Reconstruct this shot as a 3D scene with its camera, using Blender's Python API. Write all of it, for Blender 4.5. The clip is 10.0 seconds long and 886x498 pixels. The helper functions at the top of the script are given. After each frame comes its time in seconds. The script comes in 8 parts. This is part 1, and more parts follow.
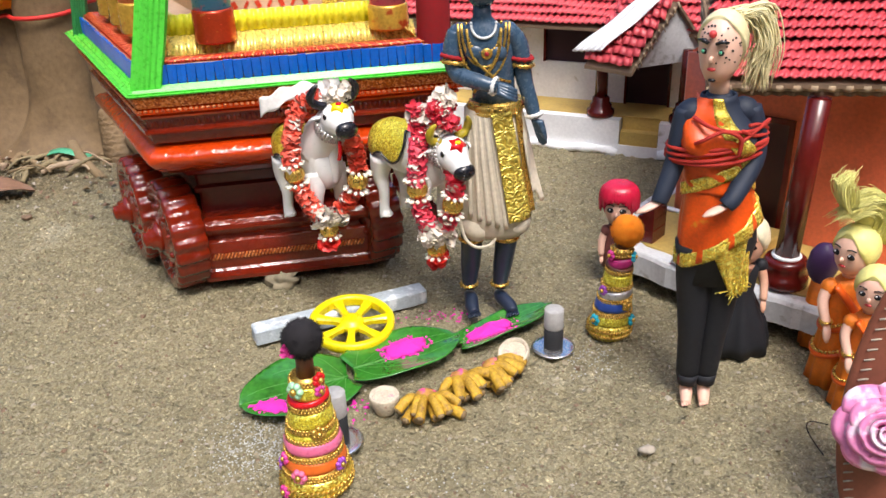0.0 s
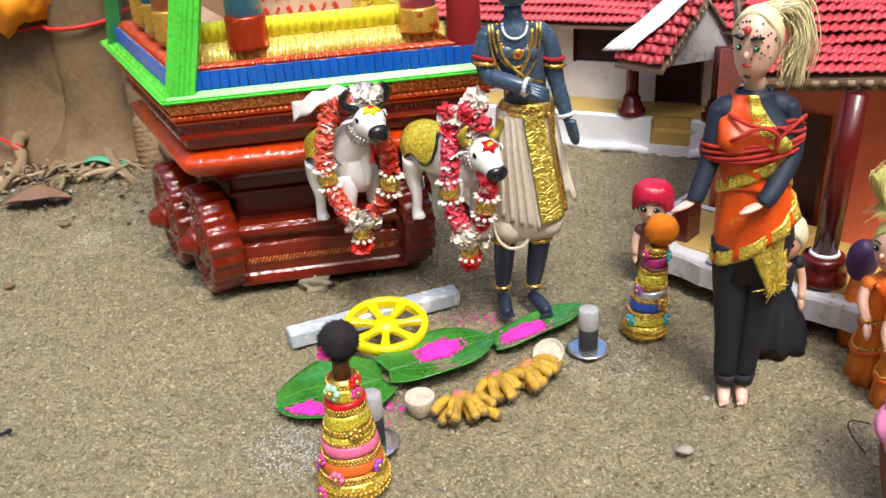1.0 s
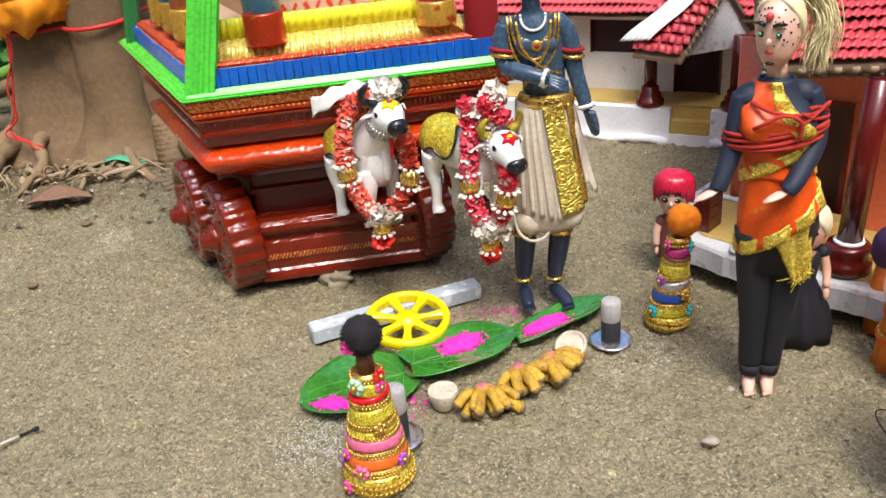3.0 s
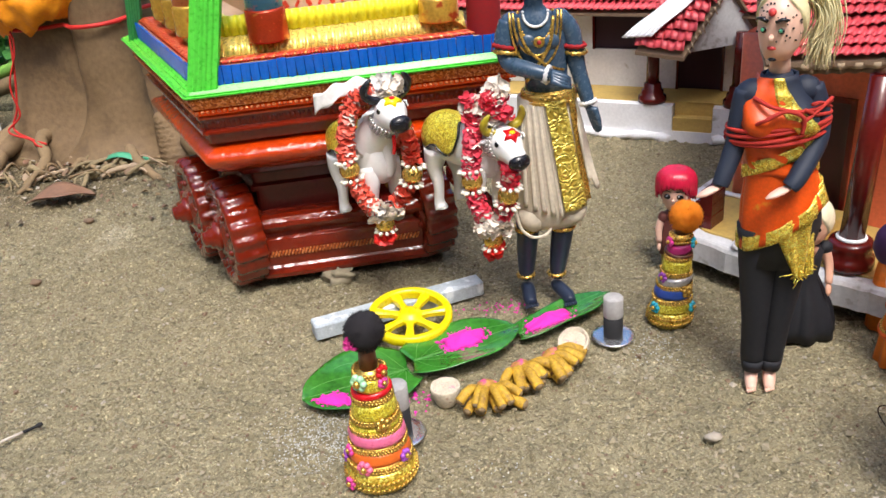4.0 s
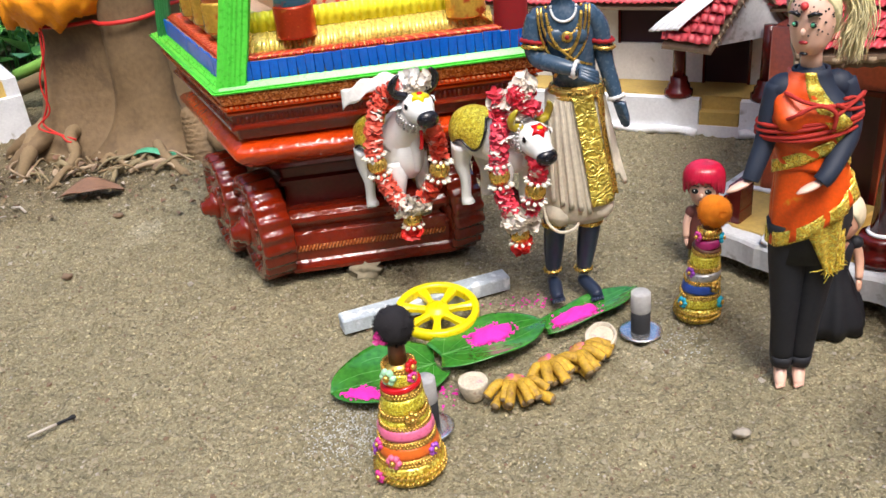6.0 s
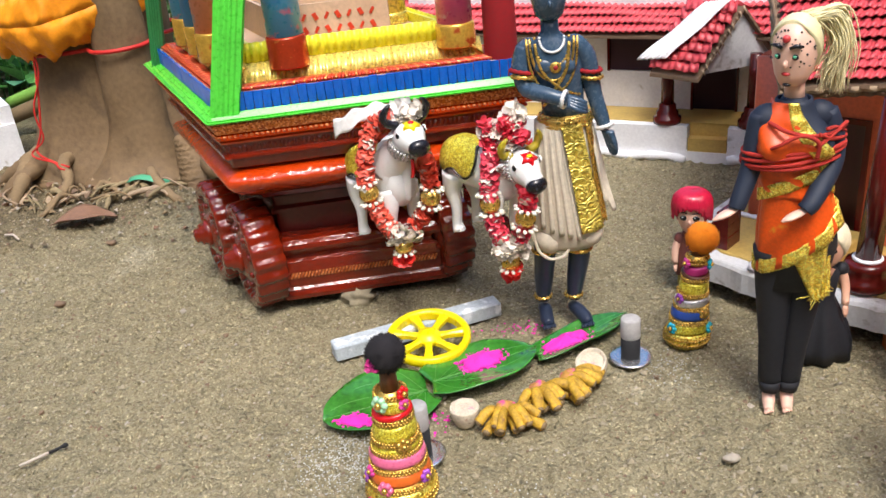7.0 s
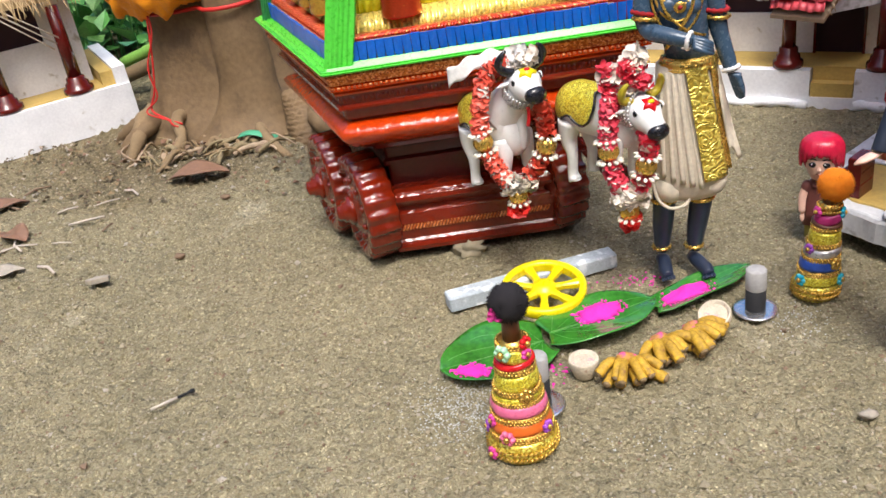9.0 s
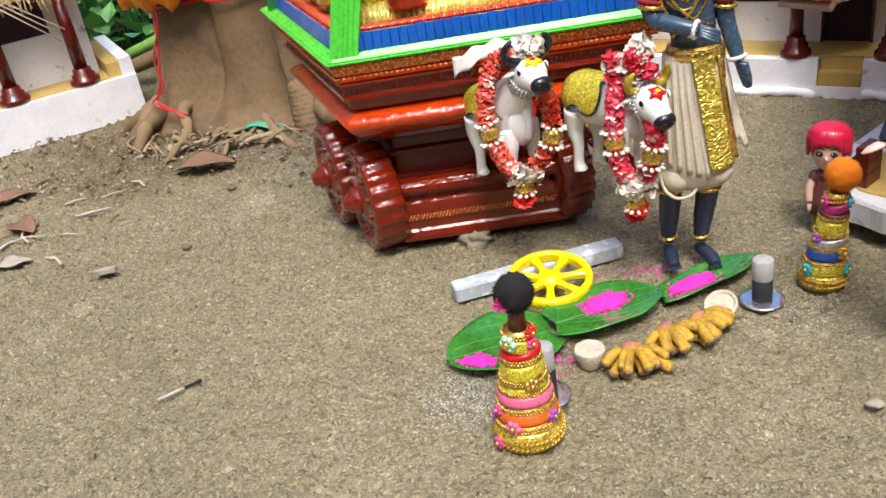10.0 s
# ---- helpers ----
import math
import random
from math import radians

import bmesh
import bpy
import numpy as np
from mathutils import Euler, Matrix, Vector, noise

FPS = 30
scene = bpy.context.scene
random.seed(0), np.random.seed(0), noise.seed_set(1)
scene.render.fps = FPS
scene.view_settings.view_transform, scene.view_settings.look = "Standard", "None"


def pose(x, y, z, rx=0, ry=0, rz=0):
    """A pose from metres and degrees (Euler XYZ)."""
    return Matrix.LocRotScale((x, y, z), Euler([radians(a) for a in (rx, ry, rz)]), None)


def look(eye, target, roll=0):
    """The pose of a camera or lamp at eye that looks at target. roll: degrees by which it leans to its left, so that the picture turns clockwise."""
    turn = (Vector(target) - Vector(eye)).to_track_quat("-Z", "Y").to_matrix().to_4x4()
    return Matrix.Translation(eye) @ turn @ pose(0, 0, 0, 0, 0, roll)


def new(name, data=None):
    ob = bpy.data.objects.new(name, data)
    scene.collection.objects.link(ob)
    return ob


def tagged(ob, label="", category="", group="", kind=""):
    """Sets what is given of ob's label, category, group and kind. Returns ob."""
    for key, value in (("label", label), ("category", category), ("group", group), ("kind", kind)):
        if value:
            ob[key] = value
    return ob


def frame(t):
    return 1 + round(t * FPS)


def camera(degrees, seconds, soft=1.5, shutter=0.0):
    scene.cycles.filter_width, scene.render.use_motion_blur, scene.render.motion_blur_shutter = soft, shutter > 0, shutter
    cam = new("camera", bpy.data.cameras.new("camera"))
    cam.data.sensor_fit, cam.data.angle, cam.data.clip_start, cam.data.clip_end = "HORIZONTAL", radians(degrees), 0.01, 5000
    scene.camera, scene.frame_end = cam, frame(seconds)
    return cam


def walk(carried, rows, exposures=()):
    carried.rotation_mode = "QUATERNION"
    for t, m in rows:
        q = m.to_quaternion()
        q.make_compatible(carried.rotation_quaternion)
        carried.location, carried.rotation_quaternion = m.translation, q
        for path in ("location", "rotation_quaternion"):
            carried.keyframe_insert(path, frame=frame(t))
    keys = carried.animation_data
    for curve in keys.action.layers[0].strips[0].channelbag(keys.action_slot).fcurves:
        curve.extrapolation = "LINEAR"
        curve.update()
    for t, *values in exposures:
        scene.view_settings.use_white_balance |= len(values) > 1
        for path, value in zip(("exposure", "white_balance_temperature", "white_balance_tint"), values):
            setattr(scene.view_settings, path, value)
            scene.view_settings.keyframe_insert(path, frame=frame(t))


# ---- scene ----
cam = camera(53.0, 10.0)
PATH = [
    (0, look((-0.00024, -0.00033, 0.39071), (-0.01530, 0.89038, -0.06360), -2.282)),
    (0.5, look((-0.00404, -0.00084, 0.38845), (-0.04664, 0.88960, -0.06465), -3.453)),
    (1, look((-0.00356, -0.00117, 0.39022), (-0.05107, 0.89062, -0.05972), -3.901)),
    (1.5, look((-0.00363, -0.00231, 0.39014), (-0.05631, 0.89094, -0.05632), -4.902)),
    (2, look((-0.00564, -0.00169, 0.38952), (-0.07088, 0.88937, -0.05967), -5.272)),
    (3.5, look((-0.00669, -0.00097, 0.38927), (-0.07387, 0.88741, -0.06490), -5.278)),
    (4, look((-0.00698, -0.00198, 0.38867), (-0.07611, 0.88538, -0.06721), -5.364)),
    (4.5, look((-0.00930, -0.00229, 0.38664), (-0.08560, 0.87972, -0.07837), -5.619)),
    (5, look((-0.01266, -0.00335, 0.38693), (-0.10232, 0.87550, -0.08167), -5.879)),
    (5.5, look((-0.01247, -0.00236, 0.38781), (-0.10899, 0.87606, -0.08021), -6.095)),
    (7, look((-0.00945, -0.00816, 0.39615), (-0.09317, 0.88735, -0.04093), -5.923)),
    (7.5, look((-0.01029, -0.00680, 0.39470), (-0.09710, 0.88506, -0.04921), -6.114)),
    (8, look((-0.01500, -0.00469, 0.39291), (-0.12447, 0.88232, -0.05567), -6.709)),
    (8.5, look((-0.02099, -0.00570, 0.39126), (-0.15473, 0.87637, -0.06046), -7.467)),
    (9, look((-0.02924, -0.00541, 0.38979), (-0.21760, 0.85840, -0.07750), -9.261)),
    (9.5, look((-0.03055, -0.00714, 0.38959), (-0.22586, 0.85261, -0.08231), -9.572)),
    (10, look((-0.02893, -0.00571, 0.38909), (-0.22489, 0.85233, -0.08563), -9.611)),
]
walk(cam, PATH)

# ---- world and light: bright, soft shade under an overcast sky ----
world = bpy.data.worlds.new("World")
scene.world = world
world.use_nodes = True
wn, wl = world.node_tree.nodes, world.node_tree.links
wn.clear()
sky = wn.new("ShaderNodeTexSky")
sky.sky_type = "NISHITA"
sky.sun_disc = False
sky.sun_elevation = radians(63)
sky.sun_rotation = radians(162)
sky.air_density, sky.dust_density, sky.ozone_density = 1.0, 4.0, 0.6
grey = wn.new("ShaderNodeHueSaturation")
grey.inputs["Saturation"].default_value = 1.3
bg = wn.new("ShaderNodeBackground")
bg.inputs["Strength"].default_value = 0.15
wo = wn.new("ShaderNodeOutputWorld")
wl.new(sky.outputs[0], grey.inputs["Color"])
wl.new(grey.outputs[0], bg.inputs["Color"])
wl.new(bg.outputs[0], wo.inputs["Surface"])
sun_data = bpy.data.lights.new("sun", "SUN")
sun_data.energy, sun_data.angle, sun_data.color = 1.5, radians(20), (0.95, 0.975, 1.0)
sun = new("sun", sun_data)
sun.matrix_world = look((0.3, -0.17, 1.9), (0, 0.75, 0))
scene.view_settings.exposure = 0.95

# ---- mesh building ----
TAU = 2 * math.pi


class Form:
    """Vertices and faces of one mesh, with a material slot for each face."""

    def __init__(self):
        self.v, self.f, self.m, self.s = [], [], [], []

    def add(self, vs, fs, m=0, smooth=True, M=None):
        k = len(self.v)
        self.v.extend([tuple(M @ Vector(p)) for p in vs] if M else [tuple(p) for p in vs])
        for f in fs:
            self.f.append([i + k for i in f])
            self.m.append(m)
            self.s.append(smooth)
        return self

    def box(self, c, size, m=0, M=None, bev=0.0008):
        """A box with chamfered edges, about c in its own frame."""
        h = [a / 2 for a in size]
        b = min(bev, *(a * 0.45 for a in h))
        vs, ids = [], {}
        for sx in (-1, 1):
            for sy in (-1, 1):
                for sz in (-1, 1):
                    for ax in range(3):
                        p = [sx * h[0], sy * h[1], sz * h[2]]
                        for o in range(3):
                            if o != ax:
                                p[o] -= (sx, sy, sz)[o] * b
                        ids[sx, sy, sz, ax] = len(vs)
                        vs.append([p[i] + c[i] for i in range(3)])
        fs = []
        for ax in range(3):
            o, q = (ax + 1) % 3, (ax + 2) % 3
            for s in (-1, 1):
                ring = []
                for a, d in ((-1, -1), (1, -1), (1, 1), (-1, 1)):
                    key = [0, 0, 0]
                    key[ax], key[o], key[q] = s, a, d
                    ring.append(ids[(*key, ax)])
                fs.append(ring if s > 0 else ring[::-1])
            for a in (-1, 1):
                for d in (-1, 1):
                    k0, k1 = [0, 0, 0], [0, 0, 0]
                    k0[ax], k1[ax] = -1, 1
                    k0[o] = k1[o] = a
                    k0[q] = k1[q] = d
                    r = [ids[(*k0, o)], ids[(*k1, o)], ids[(*k1, q)], ids[(*k0, q)]]
                    fs.append(r if a * d < 0 else r[::-1])
        for sx in (-1, 1):
            for sy in (-1, 1):
                for sz in (-1, 1):
                    r = [ids[sx, sy, sz, a] for a in range(3)]
                    fs.append(r if sx * sy * sz > 0 else r[::-1])
        return self.add(vs, fs, m, False, M)

    def rings(self, rows, m=0, smooth=True, caps=True, M=None, close=False):
        """Skins a list of rings with the same count."""
        n = len(rows[0])
        vs = [p for r in rows for p in r]
        fs = []
        for i in range(len(rows) - (0 if close else 1)):
            j = (i + 1) % len(rows)
            for k in range(n):
                l = (k + 1) % n
                fs.append([i * n + k, i * n + l, j * n + l, j * n + k])
        if caps and not close:
            fs.append(list(range(n))[::-1])
            fs.append([(len(rows) - 1) * n + k for k in range(n)])
        return self.add(vs, fs, m, smooth, M)

    def lathe(self, prof, m=0, n=28, M=None, flute=0, depth=0.0, smooth=True, at=(0, 0, 0)):
        """Turns a profile of (radius, z) about z."""
        rows = []
        for r, z in prof:
            rows.append([((r + depth * math.cos(flute * TAU * k / n) * (r > 1e-5)) * math.cos(TAU * k / n) + at[0],
                          (r + depth * math.cos(flute * TAU * k / n) * (r > 1e-5)) * math.sin(TAU * k / n) + at[1], z + at[2]) for k in range(n)])
        return self.rings(rows, m, smooth, True, M)

    def ball(self, c, r, m=0, n=14, M=None, lump=0.0, seed=0):
        """An ellipsoid, lumpy if asked."""
        r = (r, r, r) if isinstance(r, (int, float)) else r
        rows = []
        k2 = max(5, n * 2 // 3)
        for i in range(k2 + 1):
            a = math.pi * (i + 0.02) / (k2 + 0.04) - math.pi / 2
            row = []
            for k in range(n):
                b = TAU * k / n
                d = Vector((math.cos(a) * math.cos(b), math.cos(a) * math.sin(b), math.sin(a)))
                g = 1 + lump * noise.noise(d * 2.2 + Vector((seed * 3.7, seed, 0)))
                row.append((c[0] + d.x * r[0] * g, c[1] + d.y * r[1] * g, c[2] + d.z * r[2] * g))
            rows.append(row)
        return self.rings(rows, m, True, True, M)

    def tube(self, pts, r, m=0, n=10, M=None, caps=True, flat=1.0, up=None):
        """A tube along points; r is a radius or one for each point; flat squeezes it across."""
        pts = [Vector(p) for p in pts]
        rs = [r] * len(pts) if isinstance(r, (int, float)) else r
        rows, side = [], None
        for i, p in enumerate(pts):
            t = (pts[min(i + 1, len(pts) - 1)] - pts[max(i - 1, 0)]).normalized()
            if side is None:
                ref = Vector(up) if up else (Vector((0, 0, 1)) if abs(t.z) < 0.8 else Vector((0, 1, 0)))
                side = t.cross(ref).normalized()
            side = (side - t * side.dot(t)).normalized()
            o = side.cross(t)
            rows.append([tuple(p + side * math.cos(TAU * k / n) * rs[i] + o * math.sin(TAU * k / n) * rs[i] * flat) for k in range(n)])
        return self.rings(rows, m, True, caps, M)

    def loft(self, secs, m=0, n=24, fold=0.0, k=9, M=None, caps=True, phase=0.0):
        """Level ellipses (x, y, z, rx, ry), skinned; fold ripples them like cloth, more towards the first."""
        rows = []
        for i, (x, y, z, rx, ry) in enumerate(secs):
            w = fold * (1 - i / max(1, len(secs) - 1))
            rows.append([(x + rx * (1 + w * math.cos(k * TAU * q / n + phase + 0.4 * math.sin(3 * TAU * q / n))) * math.cos(TAU * q / n),
                          y + ry * (1 + w * math.cos(k * TAU * q / n + phase + 0.4 * math.sin(3 * TAU * q / n))) * math.sin(TAU * q / n), z) for q in range(n)])
        return self.rings(rows, m, True, caps, M)

    def torus(self, c, R, r, m=0, n=32, k=8, M=None, flute=0, depth=0.0, squash=1.0):
        rows = []
        for i in range(n):
            a = TAU * i / n
            rr = r + depth * math.cos(flute * a)
            rows.append([(c[0] + (R + rr * math.cos(TAU * q / k)) * math.cos(a), c[1] + (R + rr * math.cos(TAU * q / k)) * math.sin(a) * squash,
                          c[2] + rr * math.sin(TAU * q / k)) for q in range(k)])
        return self.rings(rows, m, True, False, M, True)

    def sheet(self, fn, nu, nv, m=0, thick=0.0006, M=None, smooth=True):
        """A shell of some thickness over fn(u, v), u and v from 0 to 1."""
        top, bot = [], []
        for i in range(nu + 1):
            for j in range(nv + 1):
                u, v, e = i / nu, j / nv, 1e-3
                p = Vector(fn(u, v))
                du = Vector(fn(min(1, u + e), v)) - Vector(fn(max(0, u - e), v))
                dv = Vector(fn(u, min(1, v + e))) - Vector(fn(u, max(0, v - e)))
                nrm = du.cross(dv)
                nrm = nrm.normalized() if nrm.length > 1e-14 else Vector((0, 0, 1))
                top.append(p + nrm * thick / 2)
                bot.append(p - nrm * thick / 2)
        w, k = nv + 1, len(top)
        fs = []
        for i in range(nu):
            for j in range(nv):
                a = i * w + j
                fs.append([a, a + w, a + w + 1, a + 1])
                fs.append([k + a, k + a + 1, k + a + w + 1, k + a + w])
        for j in range(nv):
            fs.append([j, j + 1, k + j + 1, k + j])
            a = nu * w + j
            fs.append([a, k + a, k + a + 1, a + 1])
        for i in range(nu):
            a, b = i * w, (i + 1) * w
            fs.append([a, k + a, k + b, b])
            a, b = a + nv, b + nv
            fs.append([a, b, k + b, k + a])
        return self.add(top + bot, fs, m, smooth, M)

    def beads(self, pts, r, m=0, n=6):
        for p in pts:
            self.ball(p, r, m, n)
        return self


def mesh_of(name, form, mats, origin=(0, 0, 0)):
    me = bpy.data.meshes.new(name)
    o = Vector(origin)
    me.from_pydata([tuple(Vector(p) - o) for p in form.v], [], form.f)
    for a in mats if isinstance(mats, (list, tuple)) else [mats]:
        me.materials.append(a)
    me.polygons.foreach_set("material_index", form.m)
    me.polygons.foreach_set("use_smooth", form.s)
    me.update()
    return me


def thing(name, at, label, category, group="", kind=""):
    """An Empty at the base of a thing with parts."""
    ob = new(name)
    ob.location = at
    ob.empty_display_size = 0.02
    bpy.context.view_layer.update()
    return tagged(ob, label, category, group, kind)


def base_of(ob):
    """Where the frame of a thing or part lies, in the world."""
    p = Vector(ob.location)
    while ob.parent:
        ob = ob.parent
        p = p + Vector(ob.location)
    return p


def part(name, form, mats, parent, label="", at=None, kind=""):
    """One mesh under a thing or a part; the form is given in world coordinates."""
    o = Vector(at) if at else base_of(parent)
    ob = new(name, mesh_of(name, form, mats, o))
    ob.parent = parent
    ob.location = o - base_of(parent)
    return tagged(ob, label, "", "", kind)


def single(name, form, mats, at, label, category, group="", kind=""):
    """A thing that is one mesh; the form is given in world coordinates."""
    ob = new(name, mesh_of(name, form, mats, at))
    ob.location = at
    return tagged(ob, label, category, group, kind)


def lerp(a, b, t):
    return a + (b - a) * t


def spline(pts, n):
    """Points along a smooth line through pts."""
    pts = [Vector(p) for p in pts]
    out = []
    for i in range(len(pts) - 1):
        p0, p1, p2, p3 = pts[max(0, i - 1)], pts[i], pts[i + 1], pts[min(len(pts) - 1, i + 2)]
        for k in range(n):
            t = k / n
            out.append(0.5 * ((2 * p1) + (p2 - p0) * t + (2 * p0 - 5 * p1 + 4 * p2 - p3) * t * t + (3 * p1 - p0 - 3 * p2 + p3) * t ** 3))
    out.append(pts[-1])
    return out


def corrugated(form, a, b, height, amp, waves, m=0, thick=0.001, lean=0.0, per=6):
    """A fluted strip standing on the line a to b."""
    a, b = Vector(a), Vector(b)
    along = (b - a).normalized()
    out = along.cross(Vector((0, 0, 1))).normalized()
    n = waves * per

    def fn(u, v):
        w = amp * math.cos(u * waves * TAU)
        return a.lerp(b, u) + out * (w - lean * v) + Vector((0, 0, height * v))
    return form.sheet(fn, n, 1, m, thick)


# ---- materials ----
def mat(name, base, rough=0.5, metal=0.0, var=0.18, scale=30.0, fine=300.0, bump=0.25, depth=0.0006, coat=0.0, tint=None, per_piece=0.0,
        sheen=0.0, stain=None, stain_at=0.62, rvar=0.12):
    """A surface with broad and fine variation of colour, roughness and relief, at real size."""
    mt = bpy.data.materials.new(name)
    mt.use_nodes = True
    N, L = mt.node_tree.nodes, mt.node_tree.links
    bs = N["Principled BSDF"]
    co = N.new("ShaderNodeTexCoord")
    n1, n2 = N.new("ShaderNodeTexNoise"), N.new("ShaderNodeTexNoise")
    n1.inputs["Scale"].default_value, n1.inputs["Detail"].default_value = scale, 3
    n2.inputs["Scale"].default_value, n2.inputs["Detail"].default_value = fine, 4
    L.new(co.outputs["Object"], n1.inputs["Vector"])
    L.new(co.outputs["Object"], n2.inputs["Vector"])
    add = N.new("ShaderNodeMath")
    add.operation = "ADD"
    L.new(n1.outputs["Fac"], add.inputs[0])
    L.new(n2.outputs["Fac"], add.inputs[1])
    fac = add.outputs[0]
    if per_piece:
        info = N.new("ShaderNodeObjectInfo")
        mul = N.new("ShaderNodeMath")
        mul.operation = "MULTIPLY_ADD"
        mul.inputs[1].default_value, mul.inputs[2].default_value = per_piece, -per_piece / 2
        L.new(info.outputs["Random"], mul.inputs[0])
        ad2 = N.new("ShaderNodeMath")
        L.new(fac, ad2.inputs[0])
        L.new(mul.outputs[0], ad2.inputs[1])
        fac = ad2.outputs[0]
    ramp = N.new("ShaderNodeValToRGB")
    ramp.color_ramp.elements[0].position, ramp.color_ramp.elements[1].position = 0.3, 0.75
    hi = tint or base
    ramp.color_ramp.elements[0].color = (*[max(0, c * (1 - var * 1.4)) for c in base], 1)
    ramp.color_ramp.elements[1].color = (*[min(0.95, c * (1 + var)) for c in hi], 1)
    half = N.new("ShaderNodeMath")
    half.operation = "MULTIPLY"
    half.inputs[1].default_value = 0.5
    L.new(fac, half.inputs[0])
    L.new(half.outputs[0], ramp.inputs[0])
    col = ramp.outputs[0]
    if stain:
        n3 = N.new("ShaderNodeTexNoise")
        n3.inputs["Scale"].default_value, n3.inputs["Detail"].default_value = scale * 1.7, 5
        L.new(co.outputs["Object"], n3.inputs["Vector"])
        r3 = N.new("ShaderNodeValToRGB")
        r3.color_ramp.elements[0].position, r3.color_ramp.elements[1].position = stain_at, stain_at + 0.1
        L.new(n3.outputs["Fac"], r3.inputs[0])
        mx = N.new("ShaderNodeMix")
        mx.data_type = "RGBA"
        mx.inputs[7].default_value = (*stain, 1)
        L.new(r3.outputs[0], mx.inputs[0])
        L.new(col, mx.inputs[6])
        col = mx.outputs[2]
    L.new(col, bs.inputs["Base Color"])
    rr = N.new("ShaderNodeMapRange")
    rr.inputs["To Min"].default_value, rr.inputs["To Max"].default_value = max(0.03, rough - rvar), min(1, rough + rvar)
    L.new(n2.outputs["Fac"], rr.inputs["Value"])
    L.new(rr.outputs[0], bs.inputs["Roughness"])
    bs.inputs["Metallic"].default_value = metal
    bs.inputs["Coat Weight"].default_value = coat
    bs.inputs["Coat Roughness"].default_value = 0.08
    bs.inputs["Sheen Weight"].default_value = sheen
    if bump:
        bp = N.new("ShaderNodeBump")
        bp.inputs["Strength"].default_value, bp.inputs["Distance"].default_value = bump, depth
        L.new(half.outputs[0], bp.inputs["Height"])
        L.new(bp.outputs[0], bs.inputs["Normal"])
        L.new(bp.outputs[0], bs.inputs["Coat Normal"])
    return mt


def glitter(name, base, dark, cell=900.0, metal=0.75, rough=0.3):
    """Glitter paper: bumped facets that catch the light, plus glints put into their colour."""
    mt = mat(name, base, rough, metal, bump=0)
    N, L = mt.node_tree.nodes, mt.node_tree.links
    bs = N["Principled BSDF"]
    co = N.new("ShaderNodeTexCoord")
    vo = N.new("ShaderNodeTexVoronoi")
    vo.inputs["Scale"].default_value = cell
    L.new(co.outputs["Object"], vo.inputs["Vector"])
    sep = N.new("ShaderNodeSeparateColor")
    L.new(vo.outputs["Color"], sep.inputs[0])
    ra = N.new("ShaderNodeValToRGB")
    e = ra.color_ramp.elements
    e[0].color, e[1].color = (*dark, 1), (*base, 1)
    e[0].position, e[1].position = 0.05, 0.6
    k = e.new(0.93)
    k.color = (*[min(0.95, c * 1.5 + 0.12) for c in base], 1)
    L.new(sep.outputs[0], ra.inputs[0])
    L.new(ra.outputs[0], bs.inputs["Base Color"])
    bp = N.new("ShaderNodeBump")
    bp.inputs["Strength"].default_value, bp.inputs["Distance"].default_value = 0.7, 0.0006
    L.new(sep.outputs[1], bp.inputs["Height"])
    L.new(bp.outputs[0], bs.inputs["Normal"])
    return mt


